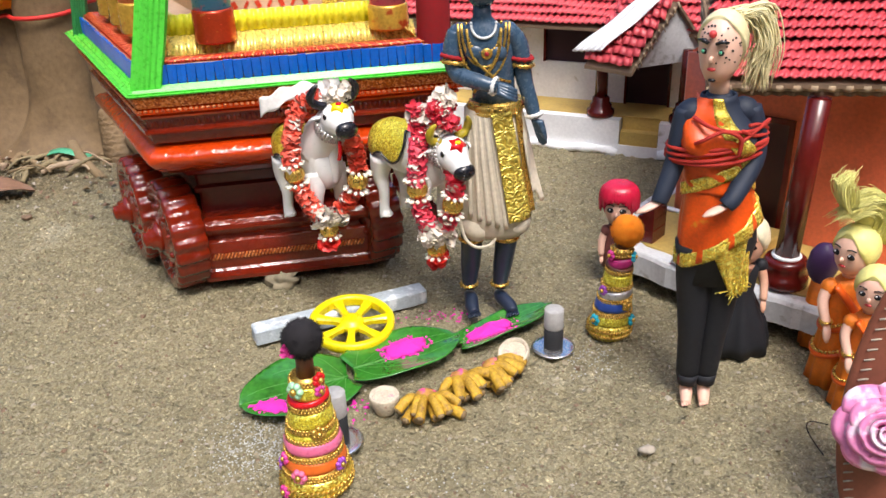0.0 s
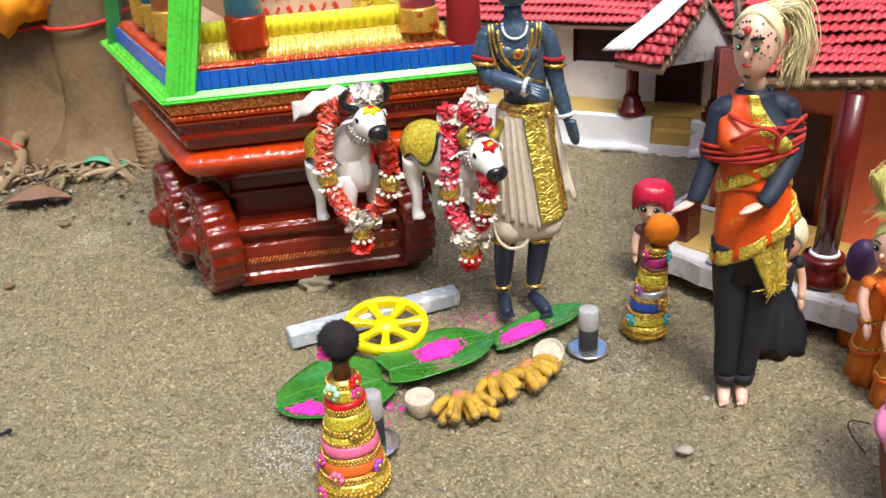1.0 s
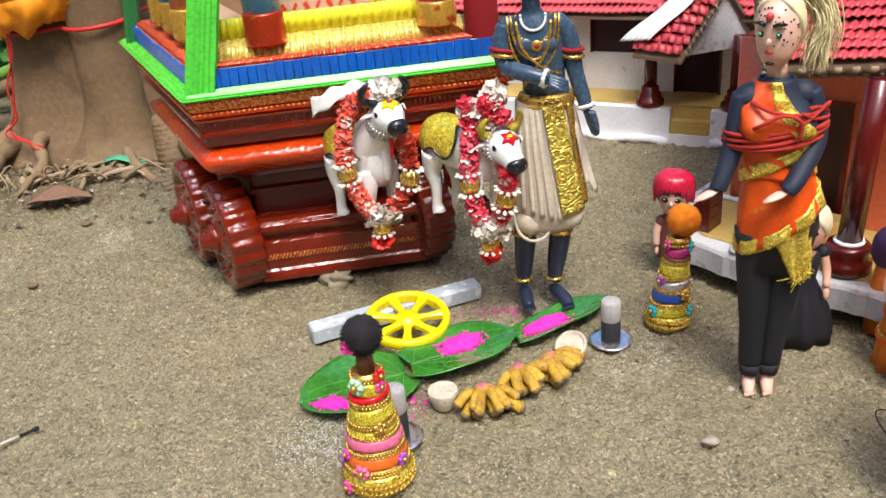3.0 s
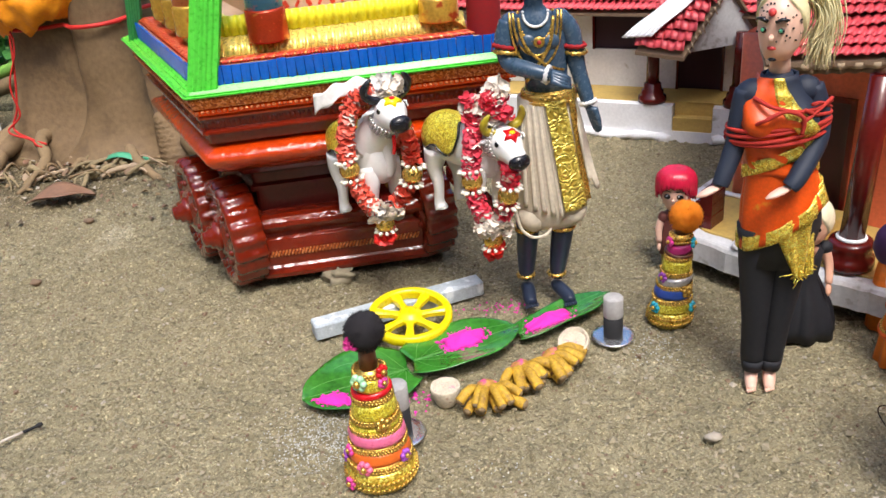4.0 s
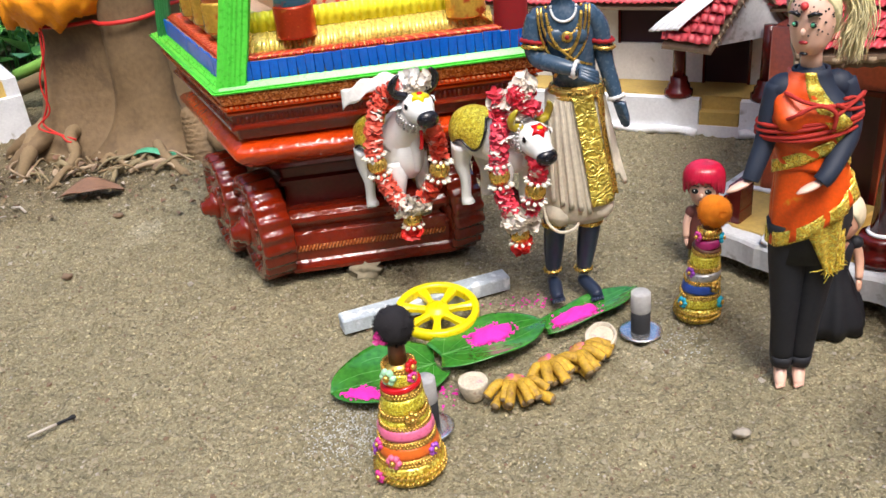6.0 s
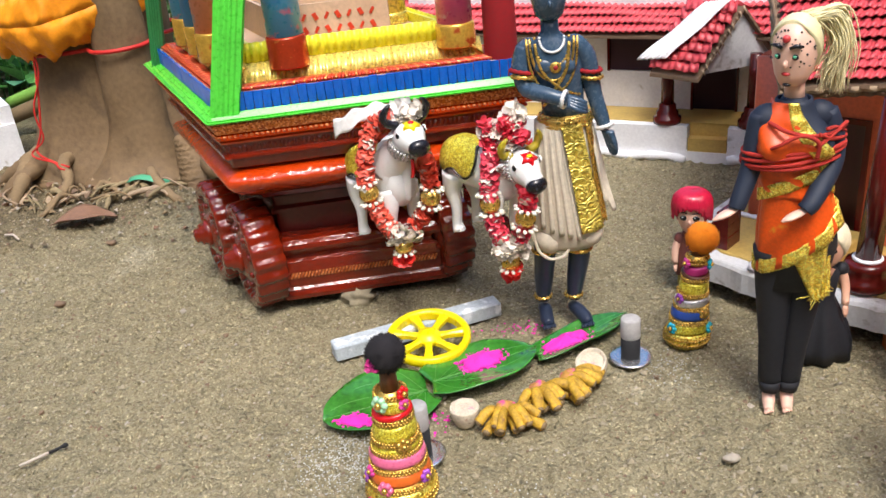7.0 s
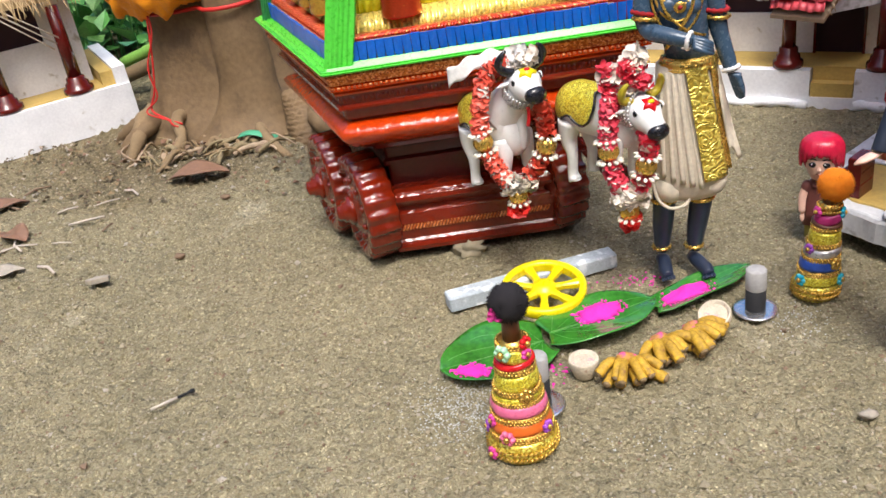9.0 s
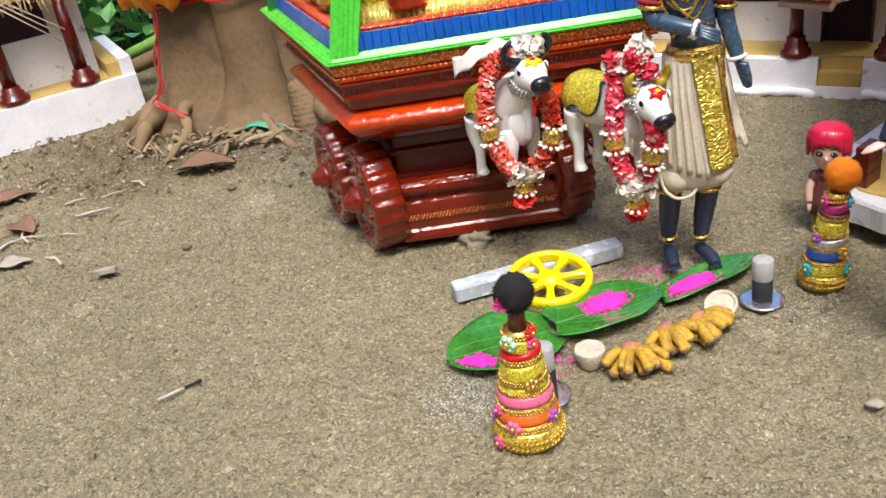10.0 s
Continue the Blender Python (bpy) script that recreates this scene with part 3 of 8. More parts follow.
def column(parent, at, r, base_mat, body_mat, h=0.17, base_h=0.03, name="column"):
    x, y, z = at
    f = Form()
    f.lathe([(r * 1.12, 0), (r * 1.14, 0.002), (r * 1.10, base_h - 0.002), (r * 1.02, base_h), (r, base_h)], 0, 28, at=at)
    c = part(name, f, base_mat, parent, at=at)
    f = Form()
    f.lathe([(r, base_h - 0.001), (r, h)], 0, 28, at=at)
    part("shaft", f, body_mat, c, "printed paper shaft")
    return c


def build_chariot():
    ch = thing("chariot", cp(LU / 2, LV / 2, 0), "lacquered red toy temple chariot with green rim and fluted foil tiers", "chariot")
    R, RL = M_["red_lacquer"], M_["red_lacquer_light"]
    up = 0.0058
    f = moulding(Form(), [(0.002, 0.1842 + up), (-0.0025, 0.1846 + up), (-0.0030, 0.1858 + up), (-0.0008, 0.1862 + up), (-0.0012, 0.1874 + up), (0.0010, 0.1872 + up), (0.0028, 0.1892 + up), (0.0048, 0.1876 + up), (0.0068, 0.1900 + up),
                          (0.0085, 0.1884 + up), (0.010, 0.1904 + up), (0.012, 0.189 + up), (0.016, 0.189 + up)])
    part("rim", f, M_["green_paper"], ch, "folded bright green paper rim")
    f = moulding(Form(), [(0.003, 0.186 + up), (0.003, 0.183 + up), (0.0085, 0.1790), (0.0045, 0.1776), (0.0040, 0.1745), (0.0085, 0.1728), (0.0070, 0.1716), (0.0072, 0.1700), (0.013, 0.168)])
    part("upper_tier", f, RL, ch, "glossy orange-red upper moulding")
    f = moulding(Form(), [(0.0012, 0.1835 + up), (0.0008, 0.182 + up), (0.0042, 0.1796), (0.008, 0.179)])
    part("braid_band", f, M_["copper_braid"], ch, "coppery glitter braid")
    # scalloped gold lace under the braid, and ribs on the dark tiers
    f, g = Form(), Form()
    for side, n in ((0, 60), (1, 58)):
        for k in range(n):
            q = (k + 0.5) / n

            def on(d, z):
                return cp(lerp(d, LU - d, q), d, z) if side == 0 else cp(d, lerp(d, LV - 0.018 - d, q), z)
            f.ball(on(0.0040, 0.1772), (0.0016, 0.0016, 0.0013), 0, 6)
            g.lathe([(0.0012, -0.0040), (0.0019, -0.002), (0.0019, 0.0025), (0.0, 0.0036)], 0, 6, Matrix.Translation(on(0.0128, 0.1642)))
    part("lace_edge", f, M_["copper_braid"], ch, "scalloped coppery lace edge", kind="stuff")
    part("dentil_moulding", g, R, ch, kind="stuff")
    f = moulding(Form(), [(0.0115, 0.1685), (0.0125, 0.1605), (0.0085, 0.1590), (0.0080, 0.1570), (0.0135, 0.1550), (0.0145, 0.1470), (0.017, 0.1455), (0.020, 0.1430), (0.0200, 0.1400)], v1=LV - 0.018)
    part("middle_tier", f, R, ch)
    f = moulding(Form(), [(0.022, 0.1440), (0.0150, 0.1425), (0.0085, 0.1395), (0.0050, 0.1355), (0.0055, 0.1320), (0.0095, 0.1270), (0.0165, 0.1215), (0.026, 0.1165), (0.037, 0.1130), (0.05, 0.112)], v1=LV - 0.040, smooth=True)
    part("lotus_band", f, RL, ch, "glossy orange-red flared band")
    # waist in maroon, not lacquer red: shade of the recess put into colour
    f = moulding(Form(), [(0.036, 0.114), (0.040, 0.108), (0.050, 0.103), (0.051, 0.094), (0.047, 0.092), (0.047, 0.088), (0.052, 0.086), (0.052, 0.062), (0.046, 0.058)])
    part("waist", f, M_["maroon_paint"], ch, "recessed waist, darker red for its shade")
    f = moulding(Form(), [(0.006, 0.0675), (0.000, 0.066), (-0.004, 0.063), (-0.005, 0.059), (-0.003, 0.0555), (0.001, 0.054), (0.003, 0.050), (0.002, 0.047), (-0.001, 0.045), (-0.0025, 0.036), (-0.002, 0.020), (-0.004, 0.018),
                          (-0.006, 0.013), (-0.005, 0.009), (0.0, 0.007)], u0=0.045, u1=0.186, v0=0.032, v1=0.22)
    part("base_beam", f, R, ch)
    f = Form()
    for k in range(44):
        c = cp(lerp(0.05, 0.182, k / 43), 0.0292, 0.032)
        f.box((0, 0, 0), (0.0018, 0.0026, 0.006), 0, Matrix.Translation(c) @ Matrix.Rotation(radians(TURN_U), 4, "Z") @ Matrix.Rotation(0.5, 4, "Y"), 0.0004)
    part("bead_moulding", f, M_["copper_braid"], ch, kind="stuff")
    for u, v in ((0.0235, 0.055), (0.0135, 0.127), (0.196, 0.060), (0.196, 0.132)):
        chariot_wheel(ch, cp(u, v, 0.049))
    for v in (0.060, 0.132):
        f = Form().tube([cp(0.02, v, 0.046), cp(0.202, v, 0.046)], 0.007, 0, 12)
        part("axle", f, R, ch)
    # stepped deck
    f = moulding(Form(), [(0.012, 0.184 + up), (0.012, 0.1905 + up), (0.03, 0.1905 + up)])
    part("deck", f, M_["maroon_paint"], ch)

    def band(name, d, z, h, amp, waves, mt, label, lean=0.0, rough=0.0):
        c = [cp(d, d, z), cp(LU - d, d, z), cp(LU - d, LV - d, z), cp(d, LV - d, z)]
        for k in range(4):
            g = Form()
            corrugated(g, c[k], c[(k + 1) % 4], h, amp, waves, 0, 0.0012, lean)
            if rough:
                g.v = [tuple(Vector(p) + Vector((0.6, 0.8, 0.3)) * rough * noise.noise(Vector(p) * 190) + Vector((0, -1, 0.5)) * rough * noise.noise(Vector(p) * 420)) for p in g.v]
            part(name, g, mt, ch, label)
    # blue band: folded strips side by side, with pale card showing between their feet
    band("band_backing", 0.0132, 0.1945, 0.0165, 0.0002, 8, M_["card_light"], "")
    corner = [cp(0.0125, 0.0125, 0), cp(LU - 0.0125, 0.0125, 0), cp(LU - 0.0125, LV - 0.0125, 0), cp(0.0125, LV - 0.0125, 0)]
    rnd = random.Random(14)
    for side in (0, 3):
        a, b = corner[side], corner[(side + 1) % 4]
        out = (b - a).normalized().cross(Vector((0, 0, 1)))
        ang = math.atan2((b - a).y, (b - a).x)
        n = 34
        for k in range(n):
            c = a.lerp(b, (k + 0.5) / n) + out * rnd.uniform(0.0005, 0.0012)
            w = (b - a).length / n * 0.52
            h = 0.0164 + rnd.uniform(-0.0006, 0.0006)
            M = Matrix.Translation((c.x, c.y, 0.1948 + h / 2)) @ Matrix.Rotation(ang, 4, "Z") @ Matrix.Rotation(rnd.uniform(-0.05, 0.05), 4, "Y")
            g = Form().rings([[M @ Vector(p) for p in ((-w * s0, 0.0008, z), (-w * s0 * 0.9, -0.0009, z), (0, -0.0016, z), (w * s0 * 0.9, -0.0009, z), (w * s0, 0.0008, z))] for z, s0 in ((-h / 2, 0.78), (-h / 4, 0.95), (h / 2, 1.0))], 0, False)
            part("blue_strip", g, M_["blue_foil"], ch, "")
    f = moulding(Form(), [(0.0146, 0.190), (0.0146, 0.2105), (0.05, 0.2112)])
    part("terrace", f, M_["red_ribs"], ch)
    f = Form()
    for j, n in ((0, 84), (1, 60), (2, 60), (3, 80)):
        for k in range(n):
            def edge_at(d, q):
                c = [cp(d, d, 0.2122), cp(LU - d, d, 0.2122), cp(LU - d, LV - d, 0.2122), cp(d, LV - d, 0.2122)]
                return c[j].lerp(c[(j + 1) % 4], q)
            q0 = (k + 0.5) / n
            f.tube([edge_at(0.0152, q0 - 0.35 / n), edge_at(0.022, q0 + 0.35 / n) + Vector((0, 0, 0.0006)), edge_at(0.0300, q0 + 1.0 / n)], [0.0013, 0.0016, 0.0013], 1 if k % 3 == 0 else 0, 6)
    part("rope_border", f, [M_["red_ribs"], M_["copper_braid"]], ch, "red and gold twisted rope border")
    f = moulding(Form(), [(0.033, 0.208), (0.0455, 0.2245), (0.07, 0.225)])
    part("inner_tier", f, M_["gold_foil"], ch)
    band("gold_band", 0.0305, 0.2115, 0.0140, 0.0010, 40, M_["gold_foil"], "crumpled fluted gold foil band", 0.0140, 0.0016)
    f = moulding(Form(), [(0.054, 0.223), (0.054, 0.2405), (0.057, 0.2405), (0.057, 0.23)])
    part("parapet", f, M_["yellow_foil"], ch)
    band("yellow_band", 0.051, 0.2252, 0.0165, 0.0014, 24, M_["yellow_foil"], "fluted yellow foil band")
    f = moulding(Form(), [(0.058, 0.224), (0.058, 0.2325), (0.075, 0.233)])
    part("floor", f, M_["beige_print"], ch)
    f = moulding(Form(), [(0.084, 0.232), (0.084, 0.262), (0.087, 0.262), (0.087, 0.24)])
    part("shrine_base", f, M_["beige_print"], ch, "beige printed card with red motifs")
    for k in range(9):
        for j in range(2):
            w = 0.0024 if (k + j) % 2 else 0.0038
            f = Form().box((0, 0, 0), (w, 0.001, 0.0062), 0, Matrix.Translation(cp(0.094 + k * 0.0098, 0.0834, 0.2395 + 0.0115 * j)) @ Matrix.Rotation(radians(TURN_U), 4, "Z") @ Matrix.Rotation(0.55 if (k + j) % 2 else -0.45, 4, "Y"), 0.0004)
            part("motif", f, M_["red_ribs"], ch, "")

    # posts
    def post(u, v, w, mt, label, n=5, lean=(0.0, 0.0)):
        g = Form()
        c = cp(u, v, 0)
        rows = []
        ring = []
        per = 4 * n
        for k in range(per * 2):
            a = TAU * k / (per * 2)
            rr = w / 2 * (1 + 0.10 * (k % 2)) / max(abs(math.cos(a)), abs(math.sin(a))) ** 0.8
            ring.append((rr * math.cos(a + radians(TURN_U)), rr * math.sin(a + radians(TURN_U))))
        for i in range(9):
            z = lerp(0.193, 0.34, i / 8)
            q = (z - 0.193)
            rows.append([(c.x + p[0] * (1 + 0.02 * math.sin(i * 2.1 + j)) + lean[0] * q, c.y + p[1] + lean[1] * q, z) for j, p in enumerate(ring)])
        g.rings(rows, 0, False)
        return part("post", g, mt, ch, label)
    post(0.0175, 0.016, 0.0225, M_["green_paper"], "ribbed bright green post", 5, (0.21, 0.10))
    post(0.010, LV - 0.02, 0.013, M_["dark_green_paper"], "thin dark green post", 5, (0.15, -0.05))
    post(LU - 0.015, LV - 0.02, 0.02, M_["green_paper"], "ribbed bright green post")
    f = Form().lathe([(0.013, 0.194), (0.0145, 0.198), (0.0135, 0.25), (0.014, 0.30), (0.0135, 0.34)], 0, 24, at=tuple(cp(0.254, 0.026, 0)))
    part("post", f, M_["red_velvet"], ch, "dark red velvet-wrapped post")
    for u, v, z, bm_, sm, h in ((0.0830, 0.0400, 0.2215, "red_foil", "flower_print", 0.16), (0.2235, 0.0400, 0.2215, "amber_foil", "pink_print", 0.16), (0.0385, 0.098, 0.2215, "amber_foil", "orange_print", 0.19),
                                (0.0385, 0.140, 0.2215, "amber_foil", "blue_print", 0.19), (0.0385, 0.19, 0.2215, "amber_foil", "flower_print", 0.19), (0.20, 0.115, 0.233, "gold_cloth", "gold_foil", 0.16)):
        column(ch, cp(u, v, z), 0.0150, M_[bm_], M_[sm], h, {"gold_foil": 0.010, "pink_print": 0.020}.get(sm, 0.026))
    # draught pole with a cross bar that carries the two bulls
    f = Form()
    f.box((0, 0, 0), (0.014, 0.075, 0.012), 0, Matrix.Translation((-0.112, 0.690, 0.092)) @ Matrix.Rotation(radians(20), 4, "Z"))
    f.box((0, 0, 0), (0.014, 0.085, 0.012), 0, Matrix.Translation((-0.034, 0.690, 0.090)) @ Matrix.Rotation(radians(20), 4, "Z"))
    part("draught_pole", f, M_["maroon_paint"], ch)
    return ch


build_chariot()


# ---- houses ----
def tile_roof(parent, a, b, up, rows, mt, wave=0.0085, depth=0.0017, name="roof_tile_strip"):
    """Overlapping fluted tile strips from the eave a to b, climbing by the vector up."""
    a, b, up = Vector(a), Vector(b), Vector(up)
    along = b - a
    nrm = along.cross(up).normalized()
    if nrm.z < 0:
        nrm = -nrm
    waves = max(4, round(along.length / wave))
    lean = along.normalized() * wave * 0.9
    for r in range(rows):
        p0 = a + up * (r / rows)
        st = up / rows * 1.18
        off = 0.5 * (r % 2)

        def fn(u, v):
            w = 0.5 + 0.5 * math.cos((u * waves + off) * TAU)
            wob = 0.0007 * math.sin(u * 17 + r) + 0.0005 * math.sin(u * 41 + r * 2.3)
            return p0 + along * u + st * v + lean * v + nrm * (depth * w + 0.0030 * (1 - v) ** 1.3 + wob) + up.normalized() * wob
        f = Form().sheet(fn, waves * 6, 2, 0, 0.0008)
        part(name, f, mt, parent)


def slab(form, pts, z0, z1, m=0, bev=0.0015):
    """A flat slab over a plan outline, with a rounded upper edge."""
    c = Vector((sum(p[0] for p in pts) / len(pts), sum(p[1] for p in pts) / len(pts)))
    rows = []
    for z, s in ((z0, 0), (z1 - bev, 0), (z1 - bev * 0.3, bev * 0.5), (z1, bev)):
        row = []
        for p in pts:
            d = (c - Vector(p[:2])).normalized()
            row.append((p[0] + d.x * s, p[1] + d.y * s, z))
        rows.append(row)
    return form.rings(rows, m, False)


def pillar(parent, at, r, h, mt, base=True, top=None):
    """Turned house post with a stepped round base; top may lean away from the base."""
    x, y, z = at
    tx, ty = (top if top else (x, y))
    f = Form()
    pts = [(x, y, z + (0.02 if base else 0)), (tx, ty, z + h)]
    f.tube(pts, [r, r * 0.88], 0, 16)
    p = part("pillar", f, mt, parent, at=at)
    if base:
        f = Form().lathe([(r * 2.1, 0), (r * 2.15, 0.003), (r * 2.1, 0.007), (r * 1.7, 0.0085), (r * 1.65, 0.014), (r * 1.35, 0.016), (r * 1.3, 0.022), (r * 0.9, 0.024)], 0, 24, at=at)
        part("pillar_base", f, mt, p)
    return p


HD, HN, HA = Vector((0.76, -0.65, 0)), Vector((0.65, 0.76, 0)), Vector((0.114, 0.706, 0))


def hp(s, n, z):
    return HA + HD * s + HN * n + Vector((0, 0, z))


def wall_panel(form, pf, s0, s1, z0, z1, n0, n1, m=0):
    """A block between two stations along a house front, two depths and two heights."""
    c = [pf(s0, n0, 0), pf(s1, n0, 0), pf(s1, n1, 0), pf(s0, n1, 0)]
    return form.rings([[(p.x, p.y, z0) for p in c], [(p.x, p.y, z1) for p in c]], m, False)


def build_orange_house():
    h = thing("toy_house", hp(0.25, 0.15, 0), "orange cardboard toy house with red ribbed roof and maroon posts", "house", "toy houses round the yard")
    f = Form()
    pts = [hp(s, n, 0) for s, n in ((-0.002, 0.045), (0.004, 0.026), (0.018, 0.013), (0.05, 0.005), (0.12, -0.004), (0.20, 0.0), (0.32, 0.003), (0.5, 0.0), (0.5, 0.3), (0.0, 0.3))]
    edge = []
    for p, q in zip(pts, pts[1:] + pts[:1]):
        for k in range(12):
            v = p.lerp(q, k / 12)
            w = 0.0022 * noise.noise(v * 60) + 0.0012 * noise.noise(v * 170)
            edge.append(v + HN * w)
    slab(f, edge, 0.014, 0.036, 0, 0.004)
    part("plinth", f, M_["grey_paint"], h, "rough grey-white plinth board")
    f = Form()
    slab(f, [hp(s, n, 0) for s, n in ((0.02, 0.03), (0.49, 0.03), (0.49, 0.29), (0.02, 0.29))], -0.004, 0.0145)
    part("plinth_foot", f, M_["card_brown"], h)
    f = Form()
    pts = [hp(s, n, 0) for s, n in ((0.014, 0.036), (0.05, 0.016), (0.13, 0.009), (0.30, 0.012), (0.49, 0.012), (0.49, 0.2), (0.02, 0.2))]
    edge = []
    for p, q in zip(pts, pts[1:] + pts[:1]):
        for k in range(10):
            v = p.lerp(q, k / 10)
            edge.append(v + HN * (0.004 + 0.006 * noise.noise(v * 45)))
    slab(f, edge, 0.0355, 0.0378, 0, 0.001)
    part("veranda_floor", f, M_["ochre_paint"], h, "ochre painted veranda floor")
    for k, (d, z) in enumerate(((0.016, 0.0455), (0.038, 0.0525))):
        f = Form()
        slab(f, [hp(s, n, 0) for s, n in ((0.095 - 0.004 * k, d), (0.14, d - 0.004), (0.145, 0.085), (0.092, 0.085))], 0.038, z, 0, 0.002)
        part("step", f, M_["ochre_paint"], h)
    f = Form()
    pts = spline([hp(0.086, 0.002, 0.037), hp(0.089, 0.014, 0.048), hp(0.088, 0.03, 0.053), hp(0.087, 0.046, 0.054), hp(0.082, 0.053, 0.055)], 5)
    f.tube(pts, [0.004 + 0.001 * math.sin(i) for i in range(len(pts))], 0, 8, flat=0.8)
    part("step_cheek", f, M_["white_paint"], h, "white scalloped step side")
    # front wall with a doorway
    f = Form()
    w0, w1, zt = 0.098, 0.110, 0.186
    rows = []
    for z in (0.038, zt):
        rows.append([tuple(hp(s, n, z)) for s, n in ((0.082, w0), (0.082, w1), (0.043, w1), (0.036, w1 - 0.004), (0.0335, w0 + 0.004), (0.036, w0 + 0.001), (0.042, w0))])
    f.rings(rows, 0, True)
    part("wall", f, M_["orange_wall"], h)
    part("wall", wall_panel(Form(), hp, 0.134, 0.5, 0.038, zt, w0, w1), M_["orange_wall"], h)
    part("wall", wall_panel(Form(), hp, 0.082, 0.134, 0.142, zt, w0, w1), M_["orange_wall"], h)
    for a, b, c, d in ((0.034, 0.046, w1, 0.28), (0.034, 0.5, 0.28, 0.29), (0.49, 0.5, w1, 0.28)):
        part("wall", wall_panel(Form(), hp, a, b, 0.038, zt, c, d), M_["orange_wall"], h)
    f = Form()
    wall_panel(f, hp, 0.082, 0.134, 0.038, 0.142, w0 + 0.006, w0 + 0.010)
    door = part("door", f, M_["door_brown"], h, "dark brown closed door")
    f = Form()
    for s in (0.0805, 0.1315):
        wall_panel(f, hp, s, s + 0.004, 0.038, 0.144, w0 - 0.003, w0 + 0.006)
    wall_panel(f, hp, 0.0845, 0.1315, 0.140, 0.144, w0 - 0.003, w0 + 0.006)
    part("door_frame", f, M_["maroon_paint"], h)
    f = Form()
    pts = spline([hp(s, w0 - 0.004, 0.0395) for s in (0.02, 0.04, 0.06, 0.079)], 4)
    f.tube(pts, [0.0032 + 0.0008 * math.sin(3 * i) for i in range(len(pts))], 0, 8, flat=0.6)
    part("skirting", f, M_["white_paint"], h)
    for s in (0.168, 0.40):
        b = hp(s, 0.024, 0.0385)
        f = Form()
        f.tube([b + Vector((0, 0, 0.02)), b + Vector((0.006, 0.0, 0.15))], [0.0098, 0.0088], 0, 8)
        p = part("pillar", f, M_["maroon_paint"], h, "glossy dark red post", at=b)
        f = Form().lathe([(0.0185, 0), (0.019, 0.003), (0.0185, 0.008), (0.0165, 0.009), (0.0165, 0.016), (0.017, 0.0175), (0.0155, 0.0215), (0.0105, 0.0225)], 0, 22, at=tuple(b))
        part("pillar_base", f, M_["maroon_paint"], p)
        f = Form().torus((b.x, b.y, b.z + 0.0235), 0.0098, 0.0018, 0, 20, 6)
        part("collar", f, M_["white_paint"], p, "white painted collar")
    # roof
    rd, rn = Vector((0.99, -0.14, 0)), Vector((0.14, 0.99, 0))
    e0 = Vector((0.2015, 0.620, 0.2015)) - rd * 0.015
    e1 = e0 + rd * 0.475
    up = rn * 0.17 + Vector((0, 0, 0.115))
    tile_roof(h, e0, e1, up, 22, M_["roof_red"], 0.0066, 0.0022)
    q = Vector((0, 0, 1))
    a, b = e0 - q * 0.002, e1 - q * 0.002
    f = Form().rings([[a, b, b - q * 0.003, a - q * 0.003], [a + up, b + up, b + up - q * 0.003, a + up - q * 0.003]], 0, False)
    part("roof_board", f, M_["card_brown"], h, "brown corrugated cardboard under the tiles")
    f = Form()
    for k in range(4):
        side = [e0 + up * (j / 16) - rd * (0.001 + 0.0012 * math.sin(j * 2.1 + k)) - q * (0.003 + 0.0032 * k + 0.0008 * math.sin(j * 1.7 + k * 2)) for j in range(17)]
        f.tube(side, 0.0019, k % 2, 6)
    part("barge_edge", f, [M_["card_brown"], M_["card_light"]], h, "frayed layers of brown card at the roof end")
    for k in range(2):
        f = Form()
        off = q * (-0.0075 - 0.004 * k) + rn * (0.001 + 0.003 * k)
        corrugated(f, e0 + off, e1 + off, 0.0045, 0.0016, 40 + 9 * k, 0, 0.001)
        part("eave_edge", f, M_["card_brown"] if k else M_["card_light"], h, "frayed card eave edge")
    up2 = -rn * 0.17 + Vector((0, 0, 0.115))
    c, d = e0 + rn * 0.34, e1 + rn * 0.34
    f = Form().rings([[c, d, d - q * 0.003, c - q * 0.003], [c + up2, d + up2, d + up2 - q * 0.003, c + up2 - q * 0.003]], 0, False)
    part("back_roof", f, M_["roof_red"], h)
    return h


build_orange_house()

WD = Vector((0.1468, -0.0607, 0)).normalized()
WN = Vector((-WD.y, WD.x, 0))
WA = Vector((0.1089, 1.0448, 0))


def wp(s, n, z):
    return WA + WD * s + WN * n + Vector((0, 0, z))


